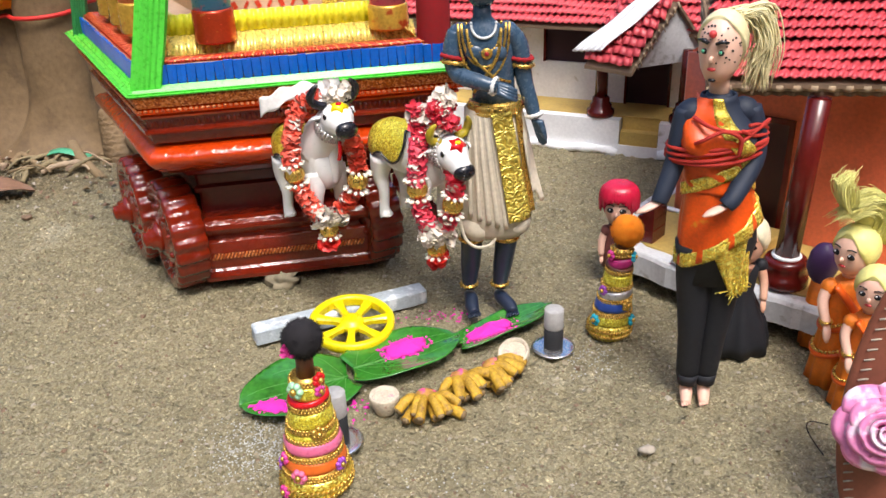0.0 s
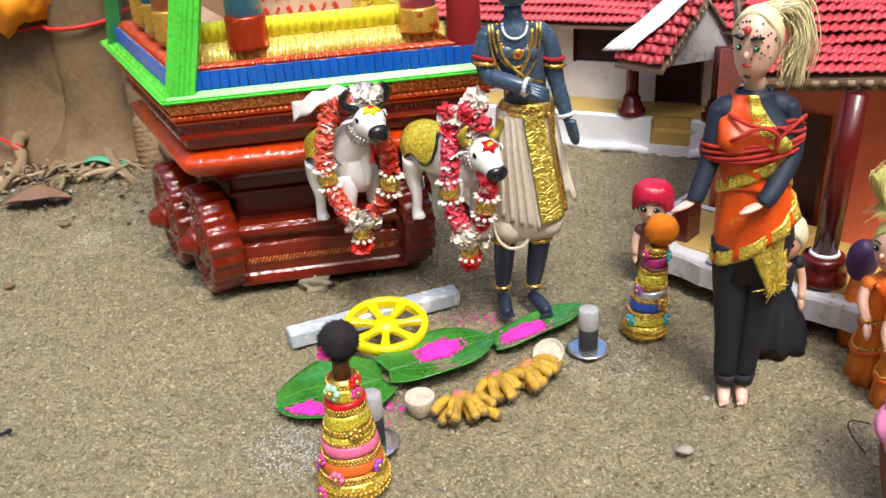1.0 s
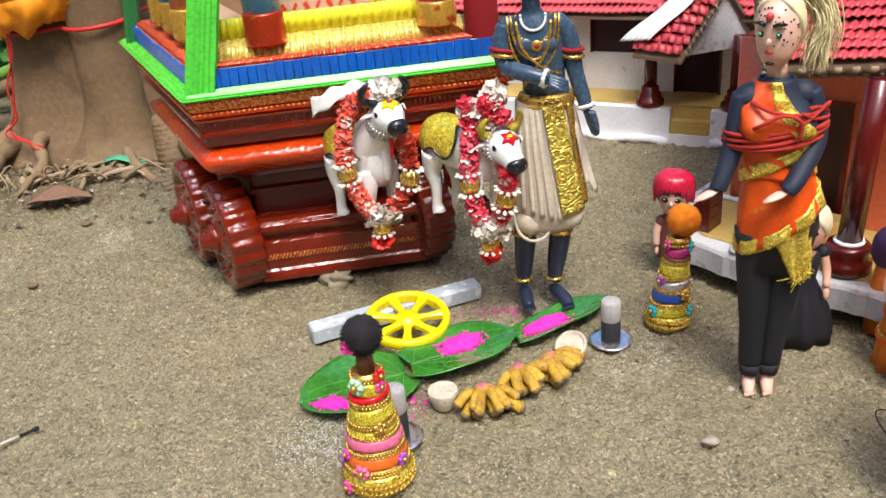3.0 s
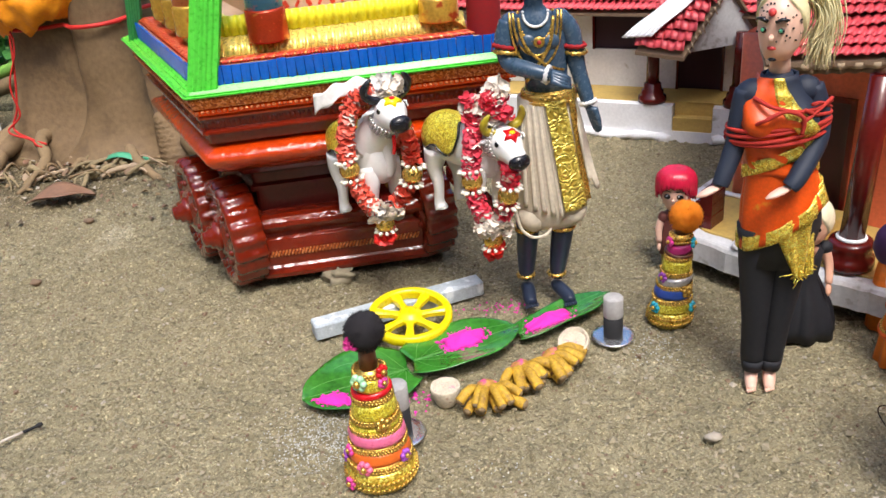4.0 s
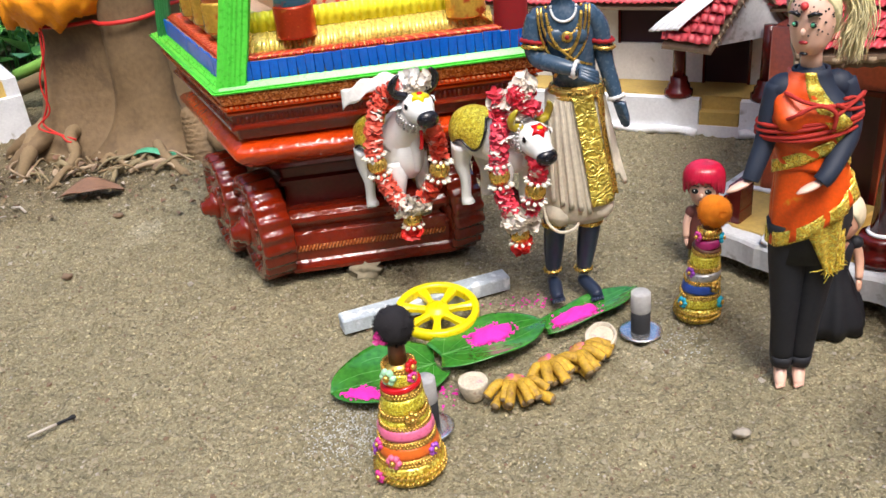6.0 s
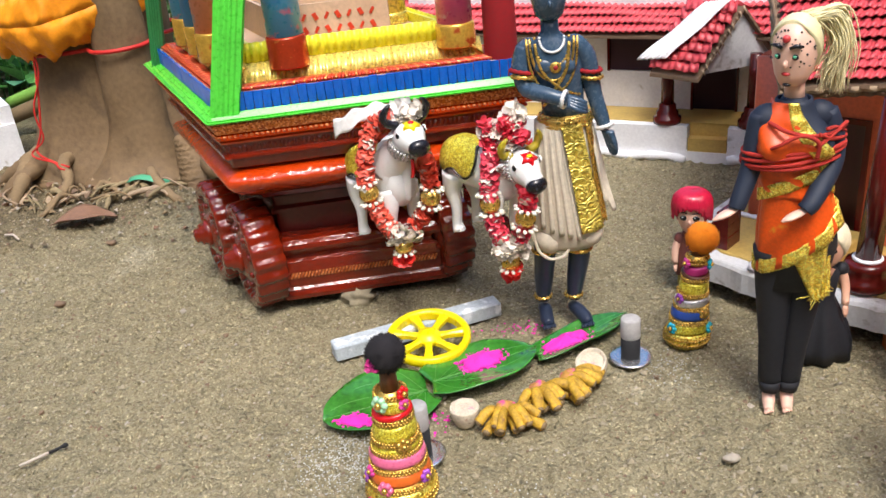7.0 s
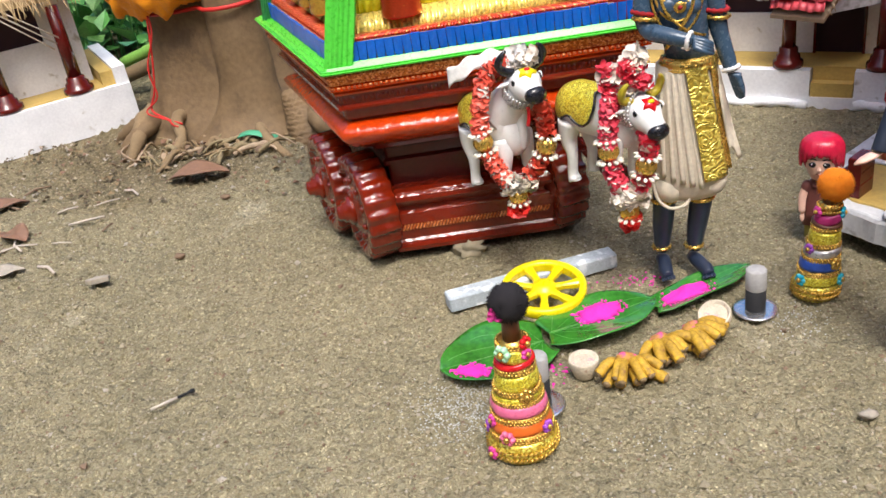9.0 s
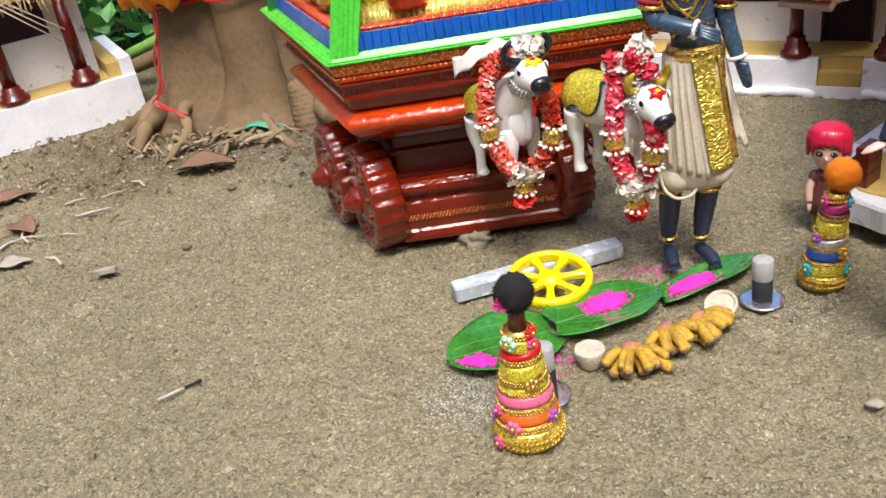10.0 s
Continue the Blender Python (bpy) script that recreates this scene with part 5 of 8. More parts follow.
# ---- bulls and their flowers ----
def bull(at, turn, head, nose, label, black=True, yaw=-13, size=1.1):
    """A small bull figurine; head and nose are (forward, height) in its own frame, yaw and size are the head's."""
    f = Form()
    W, K, G, H, Y, R_, S = range(7)
    body = []
    for x, z, ry, rz in ((-0.036, 0.058, 0.004, 0.006), (-0.034, 0.059, 0.012, 0.013), (-0.027, 0.060, 0.0170, 0.0185), (-0.012, 0.059, 0.0178, 0.0195), (0.002, 0.058, 0.0168, 0.0190),
                         (0.014, 0.060, 0.0168, 0.0215), (0.024, 0.063, 0.0145, 0.020), (0.031, 0.066, 0.009, 0.014), (0.034, 0.067, 0.003, 0.005)):
        body.append([(x, ry * math.cos(TAU * k / 24), z + rz * math.sin(TAU * k / 24)) for k in range(24)])
    f.rings(body, W)
    f.ball((0.012, 0, 0.080), (0.012, 0.0085, 0.0085), W, 14)
    hx, hz = head
    nx, nz = nose
    neck_line = spline([(0.014, 0, 0.066), (lerp(0.018, hx, 0.5), 0, lerp(0.07, hz, 0.55) - 0.001), (hx - 0.002, 0, hz - 0.001)], 6)
    f.tube(neck_line, [lerp(0.0178, 0.0104, i / (len(neck_line) - 1)) for i in range(len(neck_line))], W, 18)
    # loose chest with a fold of dewlap
    f.ball((0.0235, 0, 0.0555), (0.0120, 0.0138, 0.0215), W, 16)
    f.tube(spline([(hx - 0.001, 0, hz - 0.010), (lerp(0.030, hx, 0.4), 0, lerp(0.06, hz, 0.45) - 0.006), (0.0345, 0, 0.056), (0.033, 0, 0.042)], 5), [0.0024 + 0.0022 * math.sin(math.pi * i / 15) for i in range(16)], W, 10)
    d = Vector((nx - hx, 0, nz - hz))
    o = Vector((hx, 0, hz))
    t_ = d.normalized()
    n_ = t_.cross(Vector((0, -1, 0)))
    n_ = n_ if n_.z > 0 else -n_
    rows = []
    for q, w, h, lift in ((-0.42, 0.0050, 0.0050, -0.0005), (-0.30, 0.0090, 0.0088, 0.0), (-0.05, 0.0118, 0.0112, 0.0004), (0.20, 0.0117, 0.0113, 0.0002), (0.42, 0.0098, 0.0100, -0.0004), (0.62, 0.0078, 0.0085, -0.0009), (0.80, 0.0072, 0.0078, -0.0011), (0.95, 0.0060, 0.0066, -0.0012)):
        c = o + d * q + n_ * lift
        rows.append([c + Vector((0, w * math.cos(TAU * k / 22), 0)) + n_ * h * math.sin(TAU * k / 22) for k in range(22)])
    first = len(f.v)
    f.rings(rows, W)
    mz = Form()
    mz.ball((0, 0, 0), (0.0056, 0.0082, 0.0066), K, 16)
    Q = Matrix((t_, Vector((0, 1, 0)), n_)).transposed().to_4x4()
    f.add(mz.v, mz.f, K, True, Matrix.Translation(o + d * 0.93 - n_ * 0.0010) @ Q)
    for s in (-1, 1):
        f.ball(o + d * 1.14 + Vector((0, s * 0.0036, 0)) + n_ * 0.0012, (0.0010, 0.0012, 0.0010), K, 8)
        e = o + d * 0.20 + n_ * 0.0042 + Vector((0, s * 0.0104, 0))
        f.ball(e, (0.0020, 0.0012, 0.0021), K, 10)
        f.tube(spline([e + n_ * 0.0030 - t_ * 0.002, e + n_ * 0.0036 + Vector((0, s * 0.0006, 0)), e + n_ * 0.0026 + t_ * 0.0024], 3), 0.0006, W, 6)
        f.tube(spline([o - t_ * 0.003 + Vector((0, s * 0.008, 0.001)), o - t_ * 0.005 + Vector((0, s * 0.013, 0.0)), o - t_ * 0.008 + Vector((0, s * 0.018, -0.003))], 3), [0.0014, 0.0026, 0.0032, 0.0034, 0.0030, 0.0018, 0.0008], W, 8, flat=0.45)
        if black:
            line = [(hx - 0.002, s * 0.0065, hz + 0.0085), (hx - 0.003, s * 0.0140, hz + 0.0115), (hx - 0.002, s * 0.0172, hz + 0.0165), (hx, s * 0.0150, hz + 0.0225), (hx + 0.001, s * 0.0118, hz + 0.0258)]
        else:
            line = [(hx - 0.002, s * 0.0070, hz + 0.0080), (hx - 0.002, s * 0.0130, hz + 0.0095), (hx - 0.001, s * 0.0155, hz + 0.0140), (hx + 0.0015, s * 0.0148, hz + 0.0195), (hx + 0.003, s * 0.0125, hz + 0.0225)]
        f.tube(spline(line, 4), [0.0031] * 6 + [0.0028] * 5 + [0.0024, 0.0021, 0.0018, 0.0015, 0.0012, 0.0007], H, 10)
    # painted flower on the brow
    q = o + d * 0.20 + n_ * 0.0126
    star = []
    for k in range(10):
        a, r = TAU * k / 10, (0.0064 if k % 2 == 0 else 0.0038)
        star.append(q + t_ * r * math.cos(a) + Vector((0, r * 1.1 * math.sin(a), 0)) - n_ * 0.0016 * (r / 0.0064) ** 2)
    f.add([q + n_ * 0.0006] + star + [p - n_ * 0.0024 for p in star], [[0, 1 + k, 1 + (k + 1) % 10] for k in range(10)] + [[1 + k, 11 + k, 11 + (k + 1) % 10, 1 + (k + 1) % 10] for k in range(10)], Y if black else R_, False)
    f.ball(q, (0.0022, 0.0024, 0.0012), R_ if black else Y, 8)
    turned = Matrix.Translation(o) @ Matrix.Rotation(radians(yaw), 4, "Z") @ Matrix.Scale(size, 4) @ Matrix.Translation(-o)
    f.v[first:] = [tuple(turned @ Vector(p)) for p in f.v[first:]]
    for s in (-1, 1):
        # hind leg straight, foreleg lifted and bent at the knee
        f.tube(spline([(-0.023, s * 0.0100, 0.052), (-0.026, s * 0.0112, 0.036), (-0.0225, s * 0.0115, 0.022), (-0.0235, s * 0.0115, 0.006), (-0.0215, s * 0.0115, 0.0)], 3), [0.0105, 0.0098, 0.0086, 0.0072, 0.0060, 0.0052, 0.0046, 0.0043, 0.0042, 0.0043, 0.0049, 0.0054, 0.0054], W, 12)
        f.tube(spline([(0.019, s * 0.0100, 0.050), (0.0225, s * 0.0110, 0.036), (0.0215, s * 0.0112, 0.024), (0.0200, s * 0.0112, 0.012), (0.0215, s * 0.0112, 0.007)], 3), [0.0095, 0.0088, 0.0078, 0.0066, 0.0056, 0.0050, 0.0046, 0.0043, 0.0041, 0.0041, 0.0044, 0.0048, 0.0048], W, 12)
        f.ball((-0.0215, s * 0.0115, 0.0012), (0.0056, 0.0052, 0.0018), W, 10)
    f.tube(spline([(-0.035, 0, 0.068), (-0.041, 0.002, 0.05), (-0.039, 0.004, 0.025)], 4), 0.0018, W, 6)
    f.ball((-0.0385, 0.004, 0.022), (0.0024, 0.0024, 0.005), W, 8)

    def blanket(u, v, out=0.0016):
        x = lerp(-0.036, 0.008, u)
        a = lerp(radians(-10), radians(190), v)
        edge = abs(v - 0.5) * 2
        x += (0.0045 * abs(math.sin(v * 9.4)) - 0.003) * (u > 0.5) * u
        q = min(1, max(0, (x + 0.037) / 0.014))
        ry, rz = lerp(0.009, 0.0176, q ** 0.5) + out, lerp(0.011, 0.0195, q ** 0.5) + out
        a += 0.16 * math.sin(u * 9.5 + 0.4) * edge * (1 if v > 0.5 else -1)
        return (x, ry * math.cos(a), 0.0595 + rz * math.sin(a))
    f.sheet(blanket, 16, 30, G, 0.0008)
    edge_pts = [Vector(blanket(u / 16, 0.0, 0.002)) for u in range(17)] + [Vector(blanket(1, v / 30, 0.002)) for v in range(1, 31)] + [Vector(blanket(1 - u / 16, 1, 0.002)) for u in range(1, 17)]
    f.tube(edge_pts, 0.0010, K, 6)
    neck = Vector((lerp(0.02, hx, 0.78), 0, lerp(0.068, hz, 0.72)))
    ax = Vector((hx - 0.02, 0, hz - 0.066)).normalized()
    Mx = Matrix.Translation(neck) @ ax.to_track_quat("Z", "Y").to_matrix().to_4x4()
    for k in range(3):
        for j in range(30):
            a = TAU * j / 30
            f.ball(Mx @ Vector(((0.0133 + 0.0006 * k) * math.cos(a), (0.0133 + 0.0006 * k) * math.sin(a), -0.004 + k * 0.0036)), 0.0015, S, 6)
    f.tube(spline([neck + Vector((0.012, -0.004, -0.008)), neck + Vector((0.0145, -0.006, -0.015)), neck + Vector((0.0135, -0.007, -0.022))], 3), 0.0015, R_, 6)
    M = Matrix.Translation(at) @ Matrix.Rotation(radians(turn), 4, "Z")
    g = Form()
    g.add(f.v, f.f, 0, True, M)
    g.m = f.m
    horn = M_["black_plastic"] if black else M_["horn_gold"]
    return single("bull_figurine", g, [M_["white_plastic"], M_["black_plastic"], M_["yellow_glitter"], horn, M_["yellow_plastic"], M_["red_gem"], M_["silver_trim"]], at, label, "figurine", "pair of bulls before the chariot")


M_["horn_gold"] = mat("horn_gold", (0.42, 0.33, 0.02), 0.35)
bull((-0.1180, 0.6830, 0.0755), -47, (0.0425, 0.0985), (0.0605, 0.0945), "white bull figurine with black horns and gold glitter blanket")
bull((-0.0330, 0.6570, 0.0850), -43, (0.0415, 0.0675), (0.0600, 0.0570), "white bull figurine with gold horns and gold glitter blanket", False)


def ruffle(form, p, t, r, m, rnd, petals=8):
    """A rosette of soft cupped petals round the line through p along t."""
    t = Vector(t).normalized()
    a0 = t.cross(Vector((0.3, 0.9, 0.2))).normalized()
    b0 = t.cross(a0)
    p = Vector(p)
    for k in range(petals):
        a = TAU * (k + rnd.random() * 0.6) / petals
        d = a0 * math.cos(a) + b0 * math.sin(a)
        s = t.cross(d)
        h, w, reach = rnd.uniform(-0.3, 0.3) * r, r * rnd.uniform(0.42, 0.62), rnd.uniform(0.88, 1.12)
        curl, cup, twist = rnd.uniform(-0.35, 0.45) * r, rnd.uniform(0.1, 0.4) * r, rnd.uniform(-0.3, 0.3)
        vs = []
        for v, wide in ((0.0, 0.55), (0.5, 1.0), (0.82, 0.95), (1.0, 0.5)):
            for u in (-1, 0, 1):
                vs.append(p + d * r * (0.22 + 0.78 * v * reach - 0.10 * abs(u) * v) + s * u * w * wide + t * (h + curl * v * v + cup * u * u * v + twist * u * w * v))
        form.add(vs, [[i * 3 + j, i * 3 + j + 1, i * 3 + j + 4, i * 3 + j + 3] for i in range(3) for j in range(2)], m, True)


def buds(form, p, t, r, m, n=8):
    """A ring of small pointed buds."""
    t = Vector(t).normalized()
    a0 = t.cross(Vector((0.3, 0.9, 0.2))).normalized()
    b0 = t.cross(a0)
    for k in range(n):
        a = TAU * k / n
        d = a0 * math.cos(a) + b0 * math.sin(a)
        q = Vector(p) + d * r * 0.5
        form.tube([q, q + d * r * 0.25, q + d * r * 0.45], [0.0012, 0.0018, 0.0006], m, 6)


M_["tassel_red"] = mat("tassel_red", (0.80, 0.030, 0.020), 0.5)


def garland(left, right, hang, at, petal, accent, seed, label):
    rnd = random.Random(seed)
    g = thing("flower_garland", at, label, "garland", "garlands on the bulls")
    for line, beadpos in ((left, 0.58), (right, 0.42)):
        pts = spline(line, 8)
        n = len(pts)
        step = 2
        f = Form()
        f.tube(pts, 0.0016, 0, 6)
        bead_i = int(n * beadpos)
        for i in range(0, n):
            if abs(i - bead_i) < 4 or (pts[i] - Vector(hang[0])).length < 0.010:
                continue
            t = pts[min(n - 1, i + 1)] - pts[max(0, i - 1)]
            if i % step == 0:
                ruffle(f, pts[i], t, 0.0080, 0, rnd, 12)
                ruffle(f, pts[i] + t * 0.5, t, 0.0072, 0, rnd, 8)
                ruffle(f, pts[i] + t * 0.3, t, 0.0080, 1, rnd, 2)
        part("strand", f, [petal, accent], g)
        f = Form()
        axis = (pts[min(n - 1, bead_i + 2)] - pts[bead_i - 2]).to_track_quat("Z", "Y").to_matrix().to_4x4()
        f.lathe([(0.0015, -0.0076), (0.0048, -0.0062), (0.0072, -0.0032), (0.0078, 0), (0.0072, 0.0032), (0.0048, 0.0062), (0.0015, 0.0076)], 0, 48, Matrix.Translation(pts[bead_i]) @ axis, 12, 0.0005)
        bd = part("bead", f, M_["gold_bead"], g, "ribbed gold bead")
        f = Form()
        t = pts[min(n - 1, bead_i + 2)] - pts[bead_i - 2]
        tt = t.normalized()
        buds(f, pts[bead_i] + tt * 0.0080, tt, 0.0115, 0, 10)
        buds(f, pts[bead_i] - tt * 0.0080, tt, 0.0115, 0, 10)
        part("bud_ring", f, M_["white_bud"], g)
    c, bead_c, tip = [Vector(p) for p in hang]
    f = Form()
    for k in range(24):
        q = c + Vector((rnd.uniform(-0.011, 0.011), rnd.uniform(-0.006, 0.003), rnd.uniform(-0.005, 0.008)))
        ruffle(f, q, (rnd.uniform(-1, 1), rnd.uniform(-1, 1), 1), 0.0060, 0, rnd, 8)
    part("flower_tuft", f, M_["cream_petal"], g, "cream flower cluster")
    f = Form().lathe([(0.0015, -0.0064), (0.0048, -0.0052), (0.0070, -0.0026), (0.0074, 0), (0.0070, 0.0026), (0.0048, 0.0052), (0.0015, 0.0064)], 0, 48, Matrix.Translation(bead_c), 12, 0.0005)
    part("bead", f, M_["gold_bead"], g, "ribbed gold bead")
    f = Form()
    for k in range(8):
        ruffle(f, tip + Vector((rnd.uniform(-.003, .003), rnd.uniform(-.003, .003), rnd.uniform(-.004, .004))), (rnd.uniform(-.4, .4), -0.6, 1), 0.0072, 0, rnd, 10)
    tas = part("tassel", f, M_["tassel_red"], g)
    f = Form()
    buds(f, bead_c - Vector((0, 0, 0.006)), (0, 0, 1), 0.0105, 0, 9)
    part("bud_ring", f, M_["white_bud"], tas)
    return g


garland([(-0.100, 0.668, 0.186), (-0.116, 0.657, 0.183), (-0.1235, 0.652, 0.1653), (-0.1272, 0.652, 0.1398), (-0.1234, 0.651, 0.1181), (-0.114, 0.649, 0.100), (-0.1045, 0.648, 0.092)],
        [(-0.1016, 0.648, 0.092), (-0.0873, 0.648, 0.1038), (-0.0769, 0.648, 0.1205), (-0.0754, 0.649, 0.1395), (-0.0786, 0.652, 0.1537), (-0.084, 0.660, 0.165)],
        [(-0.1018, 0.647, 0.0915), (-0.1026, 0.647, 0.0815), (-0.1036, 0.647, 0.0705)], (-0.1, 0.65, 0.09), M_["red_petal"], M_["cream_petal"], 5,
        "red and cream flower garland with gold beads")
garland([(-0.012, 0.636, 0.178), (-0.022, 0.630, 0.167), (-0.0254, 0.628, 0.1600), (-0.0282, 0.628, 0.1388), (-0.0289, 0.627, 0.1249), (-0.0262, 0.624, 0.1065), (-0.0200, 0.620, 0.0925), (-0.016, 0.618, 0.088)],
        [(-0.0142, 0.616, 0.0885), (-0.0049, 0.614, 0.1040), (-0.001, 0.613, 0.1205), (0.0005, 0.616, 0.1310), (-0.001, 0.626, 0.140)],
        [(-0.0145, 0.615, 0.0875), (-0.0155, 0.616, 0.0765), (-0.015, 0.616, 0.0670)], (-0.015, 0.62, 0.09), M_["pink_petal"], M_["cream_petal"], 6,
        "crimson and cream flower garland with gold beads")


def headpiece(pos, spread, mats, n, seed, label):
    rnd = random.Random(seed)
    f = Form()
    for k in range(n):
        a = TAU * rnd.random()
        q = Vector(pos) + Vector((spread[0] * math.cos(a) * rnd.random() ** 0.5, spread[1] * math.sin(a), spread[2] * rnd.uniform(-1, 1)))
        ruffle(f, q, (rnd.uniform(-1, 1), rnd.uniform(-1.4, 0), 1), 0.0068, rnd.randrange(len(mats)), rnd, 8)
    single("flower_headpiece", f, mats, pos, label, "flowers")


headpiece((-0.0135, 0.633, 0.178), (0.017, 0.005, 0.008), [M_["pink_petal"], M_["pink_petal"], M_["pink_petal"], M_["cream_petal"]], 40, 2, "crimson and white flowers heaped on the bull's head")
headpiece((-0.007, 0.637, 0.1915), (0.008, 0.005, 0.004), [M_["cream_petal"]], 8, 3, "white flower tuft on the bull's head")
headpiece((-0.0895, 0.661, 0.1895), (0.009, 0.005, 0.0065), [M_["cream_petal"], M_["white_cloth"]], 24, 4, "white flowers set between the bull's horns")
f = Form()


def ribbon(u, v):
    x = lerp(-0.090, -0.150, u)
    return (x, 0.668 + 0.004 * math.sin(u * 6) + 0.003 * v, 0.187 + 0.006 * math.sin(u * 3.0) - 0.010 * u * u + (v - 0.5) * (0.008 + 0.006 * u) + 0.0015 * math.sin(u * 22 + v * 5))


f.sheet(ribbon, 24, 6, 0, 0.0008)
single("white_ribbon", f, M_["white_cloth"], (-0.09, 0.668, 0.187), "crumpled white cloth ribbon trailing from the bull's horns", "ribbon")


# ---- dolls and figures: each one mesh ----
def limb(f, pts, rs, m, n=12, k=4):
    q = spline(pts, k)
    out = []
    for i in range(len(q)):
        t = i / k
        j = min(int(t), len(rs) - 2)
        out.append(lerp(rs[j], rs[j + 1], t - j))
    f.tube(q, out, m, n)


def blue_statue():
    f = Form()
    B, C, G, D, RD, K, GB, WH = range(8)
    z0 = 0.005
    for x, kx, tx in ((0.0095, 0.0126, -0.002), (0.0350, 0.0408, 0.004)):
        limb(f, [(kx + 0.001, 0.650, 0.092), (kx, 0.650, 0.066), (lerp(x, kx, 0.5), 0.6525, 0.042), (x, 0.651, 0.016 + z0)], [0.0100, 0.0090, 0.0080, 0.0052], D, 14)
        limb(f, [(x, 0.656, 0.006 + z0), (x + 0.0015, 0.648, 0.0080 + z0), (x + tx + 0.004, 0.638, 0.0045 + z0), (x + tx + 0.0055, 0.6315, 0.0028 + z0)], [0.0050, 0.0056, 0.0058, 0.0046], D, 10)
        for k in range(5):
            f.ball((x + tx + 0.0010 + 0.0022 * k, 0.6270 + 0.0008 * k, 0.0026 + z0), (0.0013, 0.0030, 0.0016), D, 7)
        f.torus((x, 0.6505, 0.0205 + z0), 0.0066, 0.0015, GB, 24, 6, None, 12, 0.0005)
        f.torus((kx, 0.650, 0.0690), 0.0095, 0.0018, GB, 24, 6)
    # pleated cloth
    secs = [(0.0315, 0.650, 0.072, 0.022, 0.013), (0.0320, 0.650, 0.078, 0.0275, 0.0175), (0.0320, 0.650, 0.092, 0.0292, 0.0195), (0.0320, 0.650, 0.120, 0.0265, 0.019),
            (0.0310, 0.650, 0.150, 0.0235, 0.0175), (0.0300, 0.650, 0.180, 0.0210, 0.016)]
    f.loft(secs, C, 56, 0.018, 9)

    def on_cloth(x, z, out=0.001):
        t = min(1, max(0, (z - 0.085) / 0.095))
        rx, ry, cx = lerp(0.0292, 0.0210, t), lerp(0.0195, 0.016, t), lerp(0.032, 0.030, t)
        return Vector((x, 0.650 - ry * math.sqrt(max(0.04, 1 - ((x - cx) / rx) ** 2)) - out, z))
    f.ball((0.0170, 0.6475, 0.0820), (0.0140, 0.0160, 0.0135), C, 18, None, 0.10, 2)
    f.ball((0.0475, 0.6490, 0.0840), (0.0128, 0.0150, 0.0120), C, 18, None, 0.10, 5)
    f.tube(spline([(0.0035, 0.640, 0.090), (0.0070, 0.6335, 0.0765), (0.0160, 0.6305, 0.0695), (0.0270, 0.6325, 0.0705), (0.0325, 0.637, 0.0765)], 6), 0.0013, C, 8)
    for k in range(5):
        q = k / 4
        xt, xb, zb = lerp(0.0115, 0.0275, q), lerp(0.0120, 0.0400, q), lerp(0.094, 0.0845, q)
        pts = [on_cloth(lerp(xt, xb, (i / 16) ** 1.1), lerp(0.176, zb, i / 16), 0.0004) for i in range(17)]
        f.tube(pts, [lerp(0.0011, 0.0021, i / 16) for i in range(17)], C, 8, flat=0.7)

    def panel(u, v):
        z = lerp(0.180, 0.0905, u)
        x = lerp(0.0360, 0.0507, u) + (v - 0.5) * lerp(0.0150, 0.0178, u)
        return on_cloth(x, z, 0.0030 + 0.0004 * math.cos(v * TAU * 2))
    f.sheet(panel, 30, 12, G, 0.0014)

    def strip(u, v):
        z = lerp(0.178, 0.0945, u)
        x = lerp(0.0485, 0.0600, u) + (v - 0.5) * 0.0048
        return on_cloth(x, z, 0.0022) + Vector((0.001, 0, 0))
    f.sheet(strip, 24, 3, GB, 0.0012)

    def side_fold(u, v):
        z = lerp(0.178, 0.110, u)
        x = lerp(0.0500, 0.0610, u ** 1.1) + v * lerp(0.003, 0.0095, u)
        return (x, 0.641 + v * 0.008 + 0.002 * math.sin(u * 9 + v * 3), z - 0.006 * v * u + 0.004 * math.sin(v * 6) * u)
    f.sheet(side_fold, 22, 8, C, 0.0012)
    f.loft([(0.0325, 0.650, 0.176, 0.0205, 0.0172), (0.0325, 0.650, 0.180, 0.0215, 0.018), (0.0325, 0.650, 0.185, 0.0195, 0.0165)], GB, 40, 0.03, 16)
    for k in range(3):
        f.torus((0.0325, 0.650, 0.1775 + 0.003 * k), 0.020 - 0.0006 * k, 0.0016, GB, 40, 6, None, 18, 0.0004, 0.85)
    # trunk of the body
    f.loft([(0.0325, 0.650, 0.182, 0.0168, 0.0125), (0.0315, 0.650, 0.192, 0.0160, 0.0118), (0.0295, 0.650, 0.205, 0.0178, 0.0125), (0.0270, 0.650, 0.220, 0.0205, 0.0138), (0.0252, 0.650, 0.230, 0.0215, 0.0130),
            (0.0243, 0.650, 0.238, 0.0185, 0.0112), (0.024, 0.650, 0.243, 0.0105, 0.0085), (0.0238, 0.650, 0.2475, 0.0068, 0.0068), (0.0236, 0.650, 0.260, 0.0062, 0.0064)], B, 28)
    f.ball((0.0185, 0.6400, 0.2235), (0.0085, 0.0045, 0.0065), B, 12)
    f.ball((0.0335, 0.6400, 0.2225), (0.0085, 0.0045, 0.0065), B, 12)
